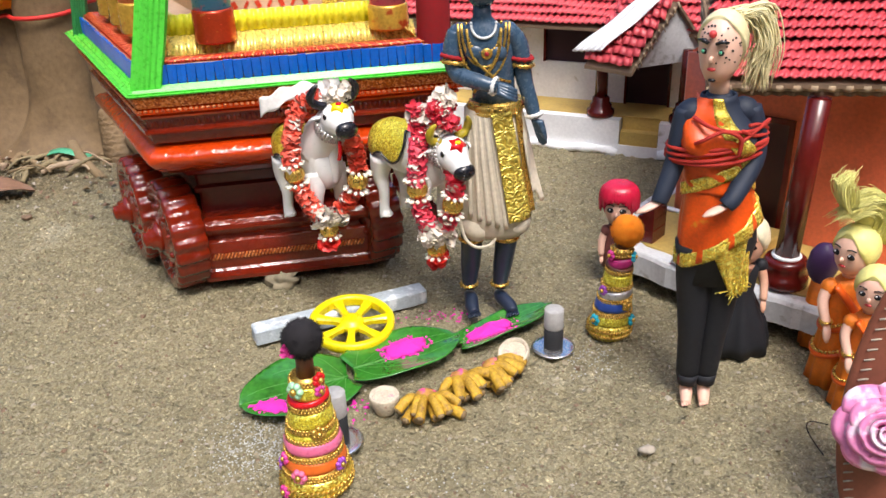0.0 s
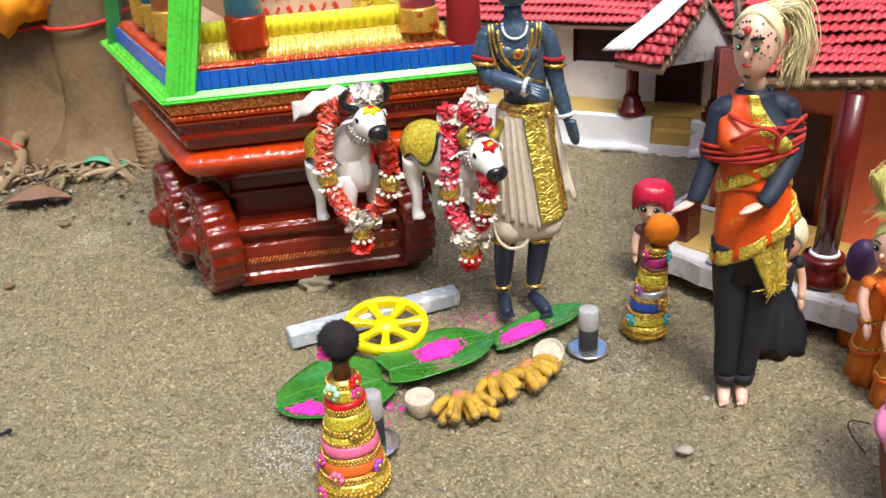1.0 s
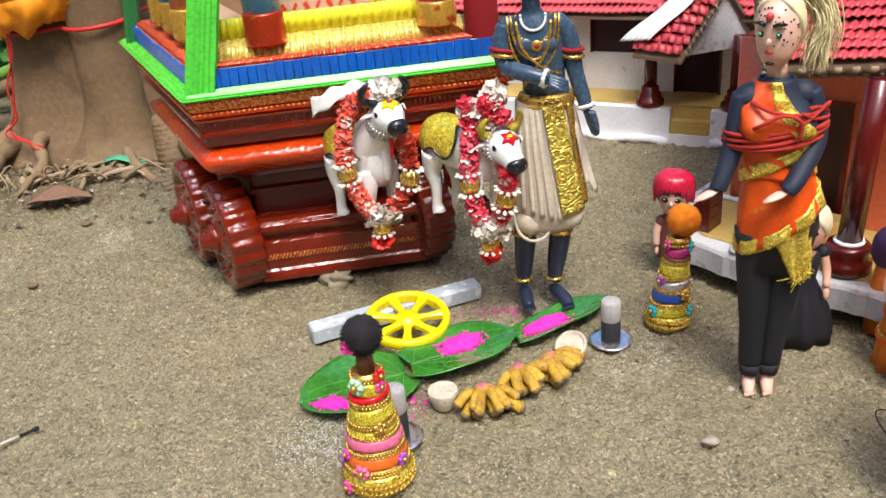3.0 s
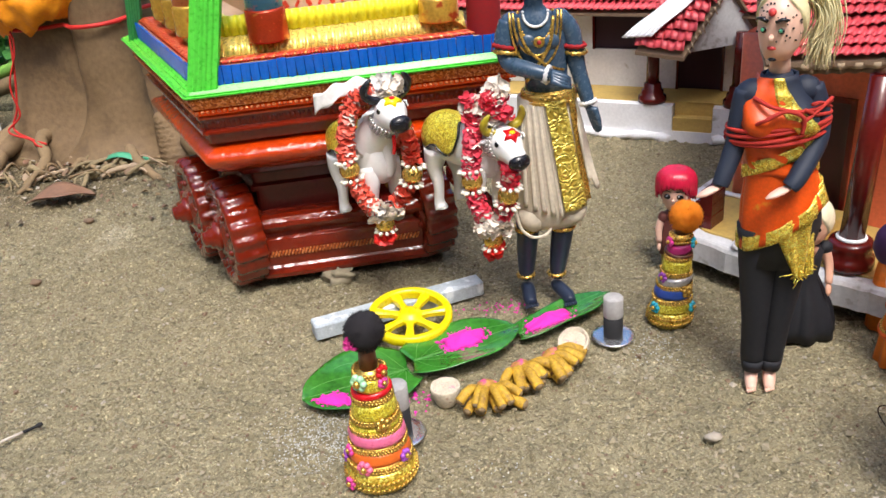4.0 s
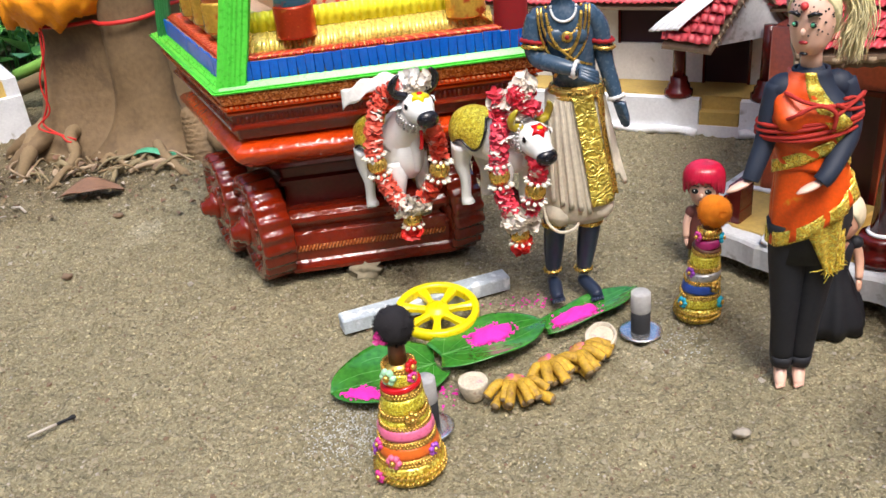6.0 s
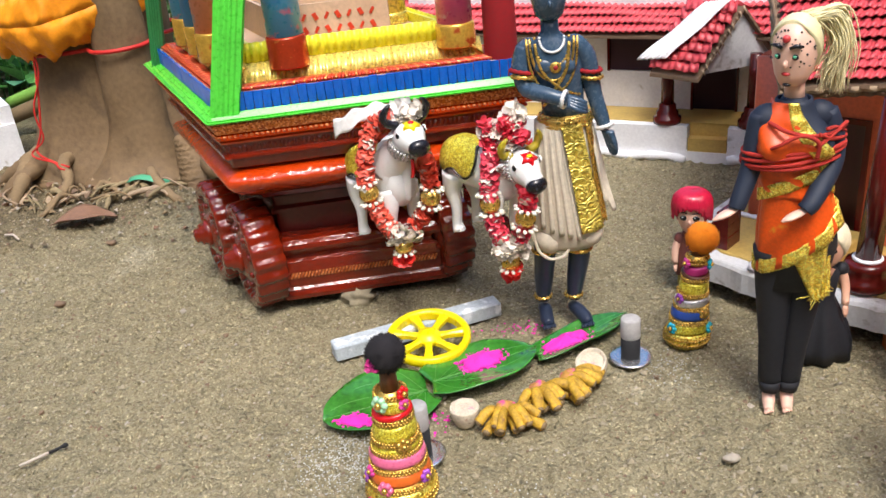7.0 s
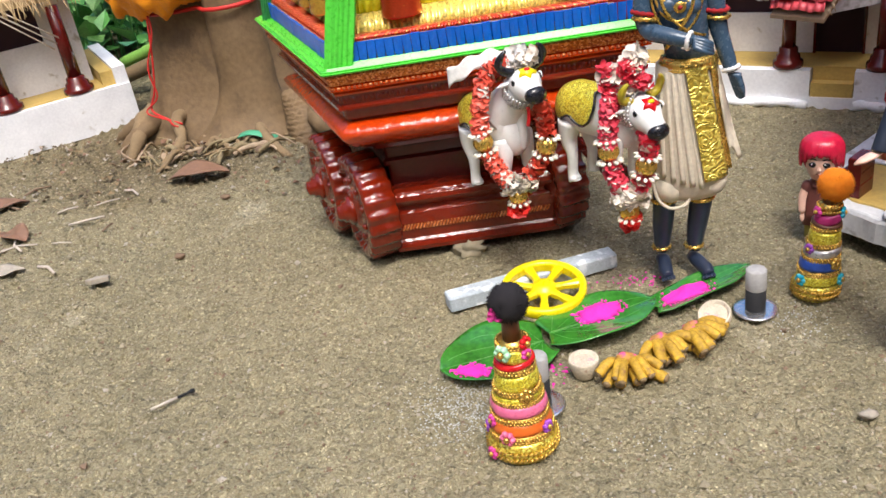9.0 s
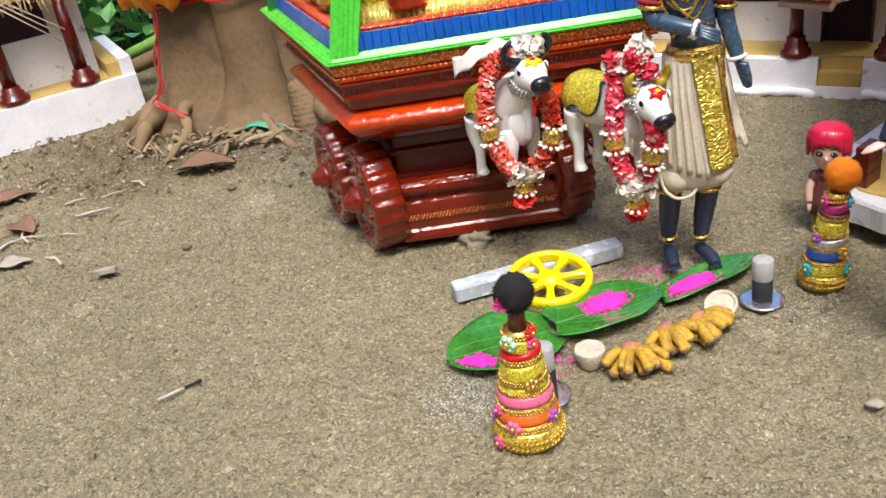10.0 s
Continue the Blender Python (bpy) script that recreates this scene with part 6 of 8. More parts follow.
    f.loft([(0.0236, 0.648, 0.256, 0.0065, 0.007), (0.0236, 0.646, 0.261, 0.0105, 0.0115), (0.0236, 0.6465, 0.272, 0.0132, 0.0145), (0.0236, 0.648, 0.284, 0.0135, 0.015), (0.0236, 0.649, 0.293, 0.010, 0.0115), (0.0236, 0.649, 0.297, 0.003, 0.004)], B, 24)
    f.ball((0.0236, 0.653, 0.287), (0.0150, 0.0148, 0.0125), K, 14)
    f.ball((0.0236, 0.6315, 0.270), (0.0018, 0.0028, 0.0030), B, 8)
    # bent arm and hanging arm
    for q in (0.0075, 0.0415):
        f.ball((q, 0.650, 0.2345), (0.0094, 0.0088, 0.0090), B, 16)
    limb(f, [(0.006, 0.650, 0.236), (0.0015, 0.647, 0.223), (0.004, 0.642, 0.2085), (0.012, 0.634, 0.206)], [0.0082, 0.0076, 0.0066, 0.0062], B)
    limb(f, [(0.008, 0.637, 0.207), (0.020, 0.630, 0.2045), (0.033, 0.6255, 0.2015)], [0.0066, 0.0060, 0.0045], B)
    for k in range(4):
        limb(f, [(0.034, 0.6255 - 0.001 * k, 0.203 - 0.0016 * k), (0.041, 0.6225 - 0.001 * k, 0.2015 - 0.0022 * k), (0.047, 0.6235, 0.1985 - 0.0022 * k)], [0.0030, 0.0022, 0.0014], B, 7)
    limb(f, [(0.042, 0.650, 0.236), (0.0500, 0.650, 0.226), (0.0535, 0.649, 0.205), (0.0555, 0.648, 0.196), (0.0600, 0.645, 0.180), (0.0625, 0.643, 0.171)], [0.0078, 0.0074, 0.0066, 0.0060, 0.0056, 0.0042], B)
    for k in range(4):
        limb(f, [(0.0620 + 0.0012 * k, 0.643 - 0.0012 * k, 0.170), (0.0645 + 0.0014 * k, 0.641 - 0.0012 * k, 0.160), (0.0665 + 0.0012 * k, 0.641 - 0.0008 * k, 0.1505 + 0.0012 * abs(k - 1.5))], [0.0030, 0.0023, 0.0012], B, 7)
    # bands, necklaces and the sacred cord
    for c, r, ax, m in (((0.0022, 0.646, 0.2195), 0.0086, (0.2, 0.15, 1), RD), ((0.0028, 0.6445, 0.2155), 0.0084, (0.15, 0.2, 1), GB), ((0.0520, 0.6495, 0.2165), 0.0082, (0.1, 0, 1), RD),
                        ((0.0530, 0.6490, 0.2115), 0.0078, (0.1, 0, 1), GB), ((0.0310, 0.6262, 0.202), 0.0056, (1, -0.4, -0.2), WH), ((0.0620, 0.6435, 0.1735), 0.0054, (0.25, -0.2, -1), WH)):
        f.torus((0, 0, 0), r, 0.0016, m, 22, 6, Matrix.Translation(c) @ Vector(ax).to_track_quat("Z", "Y").to_matrix().to_4x4(), 11, 0.0004)
    for w, drop, r, m in ((0.009, 0.010, 0.0011, WH), (0.0125, 0.021, 0.0012, GB), (0.0160, 0.031, 0.0010, GB), (0.0185, 0.040, 0.0009, GB)):
        pts = []
        for k in range(21):
            a = lerp(-math.pi, 0, k / 20)
            q = math.sin(-a)
            pts.append((0.0245 + w * math.cos(a), 0.650 - 0.0085 - 0.0048 * q, 0.2445 - drop * q ** 0.8))
        f.beads(pts, r, m) if r > 0.00105 else f.tube(pts, r, m, 6)
    f.lathe([(0, 0), (0.0042, 0), (0.0042, 0.001), (0.003, 0.0016), (0, 0.002)], GB, 14, Matrix.Translation((0.0262, 0.6362, 0.2235)) @ Matrix.Rotation(radians(90), 4, "X"))
    f.ball((0.0262, 0.634, 0.2235), 0.0018, RD, 8)
    f.tube(spline([(0.037, 0.640, 0.240), (0.034, 0.6355, 0.222), (0.024, 0.6362, 0.205), (0.0165, 0.642, 0.193)], 6), 0.0013, GB, 6)
    f.tube(spline([(0.012, 0.641, 0.240), (0.016, 0.6355, 0.222), (0.030, 0.6358, 0.207), (0.044, 0.643, 0.200)], 6), 0.0011, GB, 6)
    for x, z in ((0.028, 0.1935), (0.032, 0.1930), (0.036, 0.1935), (0.030, 0.1965), (0.034, 0.1965)):
        f.ball((x, 0.6375, z), (0.0016, 0.0008, 0.0009), WH, 6)
    return single("statue", f, [M_["slate_plastic"], M_["cream_cloth"], M_["brocade"], M_["blue_black"], M_["red_velvet"], M_["black_plastic"], M_["gold_bead"], M_["white_plastic"]],
                  (0.025, 0.65, 0.0), "dark blue statue in a cream and gold pleated cloth", "statue")


blue_statue()


def doll_head(f, c, s, skin, hair, eye, lip, turn=0.0, hair_top=1.0, back=1.0, fringe=1.0, slim=1.0, eye_size=1.0, groove=0.0, white=None):
    """A plain doll head with cap of hair; c is its middle, s its half height."""
    M = Matrix.Translation(c) @ Matrix.Rotation(turn, 4, "Z") @ Matrix.Diagonal((slim, lerp(slim, 1, 0.5), 1, 1))
    g = Form()
    g.loft([(0, 0.08 * s, -1.0 * s, 0.25 * s, 0.25 * s), (0, -0.05 * s, -0.92 * s, 0.45 * s, 0.5 * s), (0, 0, -0.6 * s, 0.66 * s, 0.72 * s), (0, 0.02 * s, -0.1 * s, 0.80 * s, 0.84 * s), (0, 0.04 * s, 0.4 * s, 0.78 * s, 0.84 * s),
            (0, 0.05 * s, 0.8 * s, 0.5 * s, 0.55 * s), (0, 0.05 * s, 0.95 * s, 0.12 * s, 0.12 * s)], skin, 24)
    g.ball((0, -0.84 * s, -0.22 * s), (0.09 * s, 0.13 * s, 0.12 * s), skin, 8)
    for k in (-1, 1):
        g.ball((k * 0.31 * s, -0.765 * s, -0.02 * s), (0.150 * s * eye_size, 0.05 * s, 0.105 * s * eye_size), eye, 12)
        if white is not None:
            g.ball((k * 0.31 * s - 0.05 * s, -0.812 * s, 0.03 * s), (0.040 * s, 0.02 * s, 0.040 * s), white, 6)
        g.tube([(k * 0.14 * s, -0.80 * s, 0.24 * s), (k * 0.32 * s, -0.79 * s, 0.30 * s), (k * 0.48 * s, -0.70 * s, 0.24 * s)], 0.028 * s, eye, 5)
    g.ball((0, -0.74 * s, -0.52 * s), (0.17 * s, 0.06 * s, 0.06 * s), lip, 8)
    rows = []
    for i in range(9):
        a = lerp(radians(-38), radians(88), i / 8)
        row = []
        for k in range(28):
            b = TAU * k / 28
            face = max(0, 0.25 - math.sin(b)) ** 0.6 / 1.14 if fringe > 1.5 else max(0, -math.sin(b)) ** 1.5
            aa = a if i == 8 else lerp(radians(-55 + (62 + 33 * fringe) * face) , radians(88), i / 8)
            rr = (0.97 + 0.02 * math.sin(b * 17)) * (1.04 if fringe < 1 else 1.0) * (1 - groove * abs(math.sin(b * 11 + 0.6 * math.sin(b * 5))) * (1 - i / 9))
            if groove and i < 8:
                aa += radians(9) * (abs(math.sin(b * 11 + 0.6 * math.sin(b * 5))) - 0.5) * (1 - i / 8)
            row.append((0.93 * s * rr * math.cos(aa) * math.cos(b), (0.06 + 0.97 * rr * math.cos(aa) * math.sin(b)) * s * (back if math.sin(b) > 0 else 1), (0.10 + 0.98 * hair_top * math.sin(aa)) * s))
        rows.append(row)
    g.rings(rows, hair)
    k0 = len(f.m)
    f.add(g.v, g.f, 0, True, M)
    f.m[k0:] = g.m


def palm(f, c, d, m, s=1.0):
    """A small plain mitten of a hand."""
    c, d = Vector(c), Vector(d).normalized()
    f.tube([c, c + d * 0.006 * s, c + d * 0.012 * s, c + d * 0.017 * s], [0.0030 * s, 0.0042 * s, 0.0036 * s, 0.0012 * s], m, 8, flat=0.5)
    f.tube([c + d * 0.004 * s, c + d * 0.009 * s + Vector((0.003 * s, 0, 0.002 * s))], [0.0018 * s, 0.001 * s], m, 6)


def sari_doll():
    f = Form()
    SK, OR, GD, NV, BK, HR, EY, LP, YN, GR = range(10)
    x0, y0 = 0.168, 0.521
    for s, x in ((-1, 0.1615), (1, 0.1735)):
        limb(f, [(x0 + s * 0.0085, y0, 0.125), (x0 + s * 0.008, y0, 0.085), (x + s * 0.001, y0, 0.05), (x, y0 + 0.002, 0.018)], [0.0132, 0.0102, 0.0085, 0.0076], BK, 16)
        f.loft([(x, y0 + 0.001, 0.012, 0.0068, 0.0070), (x, y0 + 0.001, 0.020, 0.0076, 0.0078)], BK, 16, 0.06, 5)
        limb(f, [(x, y0 + 0.003, 0.018), (x, y0 + 0.002, 0.010), (x - 0.001, y0 - 0.003, 0.004), (x - 0.003, y0 - 0.011, 0.0022)], [0.0050, 0.0044, 0.0044, 0.0030], SK, 10)
        for k in range(4):
            f.ball((x - 0.0055 + 0.0017 * k, y0 - 0.0125 + 0.0006 * k, 0.0020), (0.0010, 0.0022, 0.0013), SK, 6)
    # hips and wrapped silk
    f.loft([(0.1685, y0, 0.098, 0.0190, 0.0140), (0.1715, y0, 0.125, 0.0208, 0.0160), (0.1705, y0, 0.150, 0.0190, 0.0145)], BK, 30)

    def body(a, z, out=0.0):
        """A point of the figure's surface at an angle and a height."""
        tab = ((0.095, 0.1725, 0.0225, 0.0170), (0.125, 0.1720, 0.0225, 0.0175), (0.140, 0.1710, 0.0218, 0.0170), (0.155, 0.1685, 0.0186, 0.0146), (0.170, 0.1660, 0.0166, 0.0132),
               (0.185, 0.1640, 0.0178, 0.0142), (0.198, 0.1625, 0.0194, 0.0158), (0.210, 0.1620, 0.0172, 0.0126), (0.222, 0.1620, 0.0095, 0.0085))
        for p, q in zip(tab, tab[1:]):
            if z <= q[0] or q is tab[-1]:
                t = min(1, max(0, (z - p[0]) / (q[0] - p[0])))
                return Vector((lerp(p[1], q[1], t) + (lerp(p[2], q[2], t) + out) * math.cos(a), y0 + (lerp(p[3], q[3], t) + out) * math.sin(a), z))

    def hem(a):
        return lerp(0.110, 0.147, (math.cos(a) + 1) / 2)

    def skirt(u, v):
        a = lerp(-math.pi, math.pi, u)
        return body(a, lerp(0.176, hem(a), v), 0.0006 + 0.0008 * v * math.sin(a * 9 + v * 3) + 0.0006 * v)
    f.sheet(skirt, 60, 12, OR, 0.0009)

    def border(u, v):
        a = lerp(-math.pi, math.pi, u)
        return body(a, hem(a) - 0.001 + 0.0098 * v, 0.0022 + 0.0008 * math.sin(a * 9))
    f.sheet(border, 60, 3, GD, 0.0009)

    def bust(a, z, out=0.0):
        swell = 0.0062 * (math.exp(-((a + 2.2) / 0.42) ** 2) + math.exp(-((a + 0.95) / 0.42) ** 2)) * math.exp(-((z - 0.1985) / 0.0085) ** 2)
        return body(a, z, out + swell)
    f.sheet(lambda u, v: bust(lerp(-math.pi, math.pi, u) - 0.8, lerp(0.166, 0.2245, v)), 56, 16, NV, 0.0012)
    f.tube([(0.162, y0, 0.219), (0.162, y0, 0.2255)], [0.0095, 0.0066], NV, 20)

    def edge(v):
        return lerp(radians(-8), radians(-98), v ** 0.9)

    def drape(u, v):
        a = lerp(radians(-215), edge(v), u)
        return bust(a, lerp(0.164, 0.2235, v), 0.0016 + 0.0007 * math.sin(a * 7 + v * 9) + 0.0005 * math.sin(v * 31 + a * 3))
    f.sheet(drape, 44, 26, OR, 0.0009)

    def hem_gold(u, v):
        a = edge(v) + lerp(radians(-22), radians(5), u)
        return bust(a, lerp(0.164, 0.2245, v), 0.0026 + 0.0004 * math.sin(v * 40))
    f.sheet(hem_gold, 4, 26, GD, 0.0009)
    f.sheet(lambda u, v: bust(lerp(radians(-200), radians(-182), u), lerp(0.186, 0.213, v), 0.0026), 4, 12, GD, 0.0009)

    def waist(u, v):
        a = lerp(radians(-190), radians(-15), u)
        return body(a, lerp(0.157, 0.184, u) + v * 0.0085, 0.0022 + 0.0004 * math.sin(u * 30))
    f.sheet(waist, 30, 3, GD, 0.0009)

    def fall(u, v):
        a = lerp(radians(-112), radians(8), v)
        p = body(a, hem(a) + 0.004 + 0.010 * v, 0.0022 + 0.0012 * math.sin(v * 19))
        tip = Vector((0.1815 + 0.011 * (v - 0.5), y0 - 0.0155 + 0.004 * v, 0.0910 + 0.006 * abs(v - 0.5)))
        return p.lerp(tip, u ** 0.85) + Vector((0, -0.0012 * math.sin(v * 22) * u, 0))
    f.sheet(fall, 20, 20, GD, 0.0009)
    rnd = random.Random(5)
    for k in range(18):
        p = Vector(fall(lerp(0.8, 1, rnd.random()), rnd.random()))
        f.tube([p, p + Vector((rnd.uniform(-.009, .006), rnd.uniform(-.003, .002), rnd.uniform(-.008, .0)))], 0.0004, GD, 4)
    # arms
    for q in (0.1485, 0.1765):
        f.ball((q, y0, 0.2130), (0.0086, 0.0082, 0.0090), NV, 14)
    limb(f, [(0.1465, y0, 0.2155), (0.1435, y0 - 0.002, 0.198), (0.1410, y0 - 0.004, 0.182), (0.1350, y0 - 0.010, 0.166), (0.1325, y0 - 0.012, 0.1595)], [0.0068, 0.0064, 0.0056, 0.0050, 0.0046], NV, 12)
    palm(f, (0.1325, y0 - 0.012, 0.1595), (-0.9, -0.3, -0.35), SK, 0.85)
    limb(f, [(0.1790, y0, 0.2155), (0.1830, y0 - 0.003, 0.198), (0.1815, y0 - 0.009, 0.183), (0.1700, y0 - 0.021, 0.166), (0.1655, y0 - 0.023, 0.161)], [0.0070, 0.0066, 0.0060, 0.0052, 0.0048], NV, 12)
    palm(f, (0.1655, y0 - 0.023, 0.161), (-0.9, -0.35, -0.3), SK, 0.85)
    # yarn wound round the arms
    for k in range(4):
        z = 0.1885 + 0.0021 * k
        pts = [(0.1632 + (0.0258 + 0.0005 * math.sin(k)) * math.cos(a), y0 - 0.001 + (0.0182 + 0.0006 * math.sin(3 * a + k)) * math.sin(a), z + 0.0016 * math.sin(a + k * 1.3) + 0.003 * math.cos(a)) for a in [TAU * q / 40 for q in range(41)]]
        f.tube(pts, 0.0013, YN, 6)
    for pts in (((0.1475, y0 - 0.010, 0.2135), (0.155, y0 - 0.0205, 0.2105), (0.168, y0 - 0.0215, 0.2075), (0.180, y0 - 0.014, 0.2065), (0.1895, y0 - 0.002, 0.2060)),
                ((0.1450, y0 - 0.012, 0.196), (0.1500, y0 - 0.0225, 0.2035), (0.1600, y0 - 0.0225, 0.2085), (0.1690, y0 - 0.0235, 0.2045), (0.1695, y0 - 0.0225, 0.194)),
                ((0.1690, y0 - 0.0220, 0.2005), (0.178, y0 - 0.0165, 0.2055), (0.1885, y0 - 0.005, 0.2085), (0.190, y0 + 0.004, 0.203)),
                ((0.1700, y0 - 0.0220, 0.2085), (0.178, y0 - 0.0160, 0.2030), (0.1890, y0 - 0.004, 0.1995), (0.190, y0 + 0.006, 0.199)),
                ((0.1745, y0 - 0.019, 0.2105), (0.1815, y0 - 0.012, 0.2085), (0.1890, y0 - 0.003, 0.2025))):
        f.tube(spline(list(pts), 6), 0.0012, YN, 6)
    # head and hair
    f.tube([(0.162, y0, 0.222), (0.161, y0, 0.240)], [0.0058, 0.0056], SK, 14)
    face = Matrix.Translation((0.1590, y0 - 0.003, 0.2540)) @ Matrix.Rotation(-0.62, 4, "Z")
    doll_head(f, (0.1590, y0 - 0.003, 0.2540), 0.0205, SK, HR, EY, LP, -0.62, 0.98, 1.05, 1.62, 0.78, 0.8)
    for k in range(46):
        a, b = rnd.uniform(-1.35, 1.35), rnd.uniform(-0.45, 0.95)
        if abs(a) < 0.55 and -0.35 < b < 0.35:
            continue
        g = math.sqrt(max(0.05, 1 - (b * 0.72) ** 2))
        f.ball(face @ Vector((0.0131 * math.sin(a) * g, 0.0005 - 0.0158 * math.cos(a) * g, 0.0205 * b * 0.72)), rnd.uniform(0.0004, 0.0008), EY, 5)
    for q in (-1, 1):
        f.tube([face @ Vector((q * 0.0022, -0.0163, 0.0050)), face @ Vector((q * 0.0055, -0.0160, 0.0066)), face @ Vector((q * 0.0092, -0.0140, 0.0060))], [0.0010, 0.0013, 0.0007], EY, 6)
        f.ball(face @ Vector((q * 0.0052, -0.0160, 0.0002)), (0.0011, 0.0013, 0.0011), GR, 8)
    f.ball(face @ Vector((0.0, -0.0165, 0.0105)), (0.0024, 0.0024, 0.0024), LP, 10)
    f.ball(face @ Vector((0, -0.0098, -0.0178)), (0.0028, 0.0022, 0.0012), EY, 8)
    for k in range(300):
        g = rnd.gauss(0, 1)
        st = (0.168 + rnd.uniform(-.004, .004), y0 + rnd.uniform(-.002, .010), 0.270 + rnd.uniform(-.004, .004))
        mid = (0.181 + 0.0025 * g, y0 + 0.004 + rnd.uniform(-.006, .008), 0.272 + 0.002 * g)
        low = (0.1885 + 0.003 * g, y0 + 0.004 + rnd.uniform(-.008, .009), 0.254 + rnd.uniform(-.004, .004))
        end = (0.184 + 0.004 * g + rnd.uniform(-.004, .003), y0 + 0.004 + rnd.uniform(-.009, .010), 0.233 + rnd.uniform(-.009, .010))
        q = spline([st, mid, low, end], 5)
        f.tube(q, [0.00055 * (1 - 0.75 * (i / len(q)) ** 2) for i in range(len(q))], HR, 4)
    # fuller hips, waist and shoulders; head and feet keep their size
    def fuller(z):
        if z < 0.09:
            return lerp(1.04, 1.15, max(0, z - 0.05) / 0.04)
        return 1.15 if z < 0.212 else lerp(1.15, 1.0, min(1, (z - 0.212) / 0.022))
    f.v = [(0.1665 + (p[0] - 0.1665) * fuller(p[2]), y0 + (p[1] - y0) * lerp(1, fuller(p[2]), 0.6), p[2]) for p in f.v]
    return single("sari_doll", f, [M_["doll_skin"], M_["sari_print"], M_["gold_cloth"], M_["navy_cloth"], M_["black_cloth"], M_["blonde_hair"], M_["black_plastic"], M_["lip_red"], M_["red_yarn"], M_["teal_plastic"]],
                  (0.168, 0.521, 0), "doll in orange and gold sari bound with red yarn", "doll")


sari_doll()


def black_dress_doll():
    f = Form()
    SK, BK, HR, EY, LP, WH = range(6)
    x, y = 0.2150, 0.584
    f.loft([(x, y, -0.001, 0.0245, 0.020), (x, y, 0.010, 0.0240, 0.0195), (x, y, 0.026, 0.0200, 0.0165), (x - 0.001, y, 0.042, 0.0135, 0.0115), (x - 0.001, y, 0.052, 0.0092, 0.0082), (x - 0.001, y, 0.066, 0.0110, 0.0090),
            (x - 0.001, y, 0.074, 0.0120, 0.0085), (x - 0.001, y, 0.079, 0.0070, 0.0062)], BK, 48, 0.10, 8)
    f.add([(x - 0.006, y - 0.0082, 0.079), (x + 0.004, y - 0.0082, 0.079), (x - 0.001, y - 0.0100, 0.069), (x - 0.001, y - 0.004, 0.080)], [[0, 1, 2], [0, 3, 1], [0, 2, 3], [1, 3, 2]], SK)
    f.tube([(x - 0.001, y, 0.076), (x - 0.001, y, 0.085)], 0.0042, SK, 10)
    limb(f, [(x - 0.0125, y, 0.0765), (x - 0.0165, y - 0.001, 0.062), (x - 0.0165, y - 0.004, 0.046)], [0.0040, 0.0034, 0.0028], SK, 10)
    limb(f, [(x + 0.0105, y, 0.0765), (x + 0.0145, y - 0.003, 0.062), (x + 0.0130, y - 0.011, 0.049)], [0.0040, 0.0034, 0.0028], SK, 10)
    for s in (-1, 1):
        f.ball((x - 0.001 + s * 0.0125, y, 0.0745), (0.0058, 0.0052, 0.0056), BK, 10)
    palm(f, (x + 0.0130, y - 0.011, 0.049), (0, -0.3, -1), SK, 0.6)
    palm(f, (x - 0.0165, y - 0.004, 0.046), (0, -0.3, -1), SK, 0.6)
    doll_head(f, (x - 0.002, y - 0.002, 0.0995), 0.0182, SK, HR, EY, LP, -0.45, 1.0, 1.0, 1.15, 1.0, 1.2, 0.03, WH)
    f.loft([(x + 0.001, y + 0.008, 0.074, 0.011, 0.004), (x, y + 0.008, 0.090, 0.0135, 0.007), (x, y + 0.006, 0.104, 0.0150, 0.010)], HR, 24, 0.05, 8)
    f.v = [(x + (p[0] - x) * 0.97, y + (p[1] - y) * 0.97, p[2] * 0.95) for p in f.v]
    return single("black_dress_doll", f, [M_["doll_skin_tan"], M_["black_cloth"], M_["pale_hair"], M_["black_plastic"], M_["lip_red"], M_["white_plastic"]], (x, y, 0), "small blonde doll in a long black dress", "doll")


black_dress_doll()


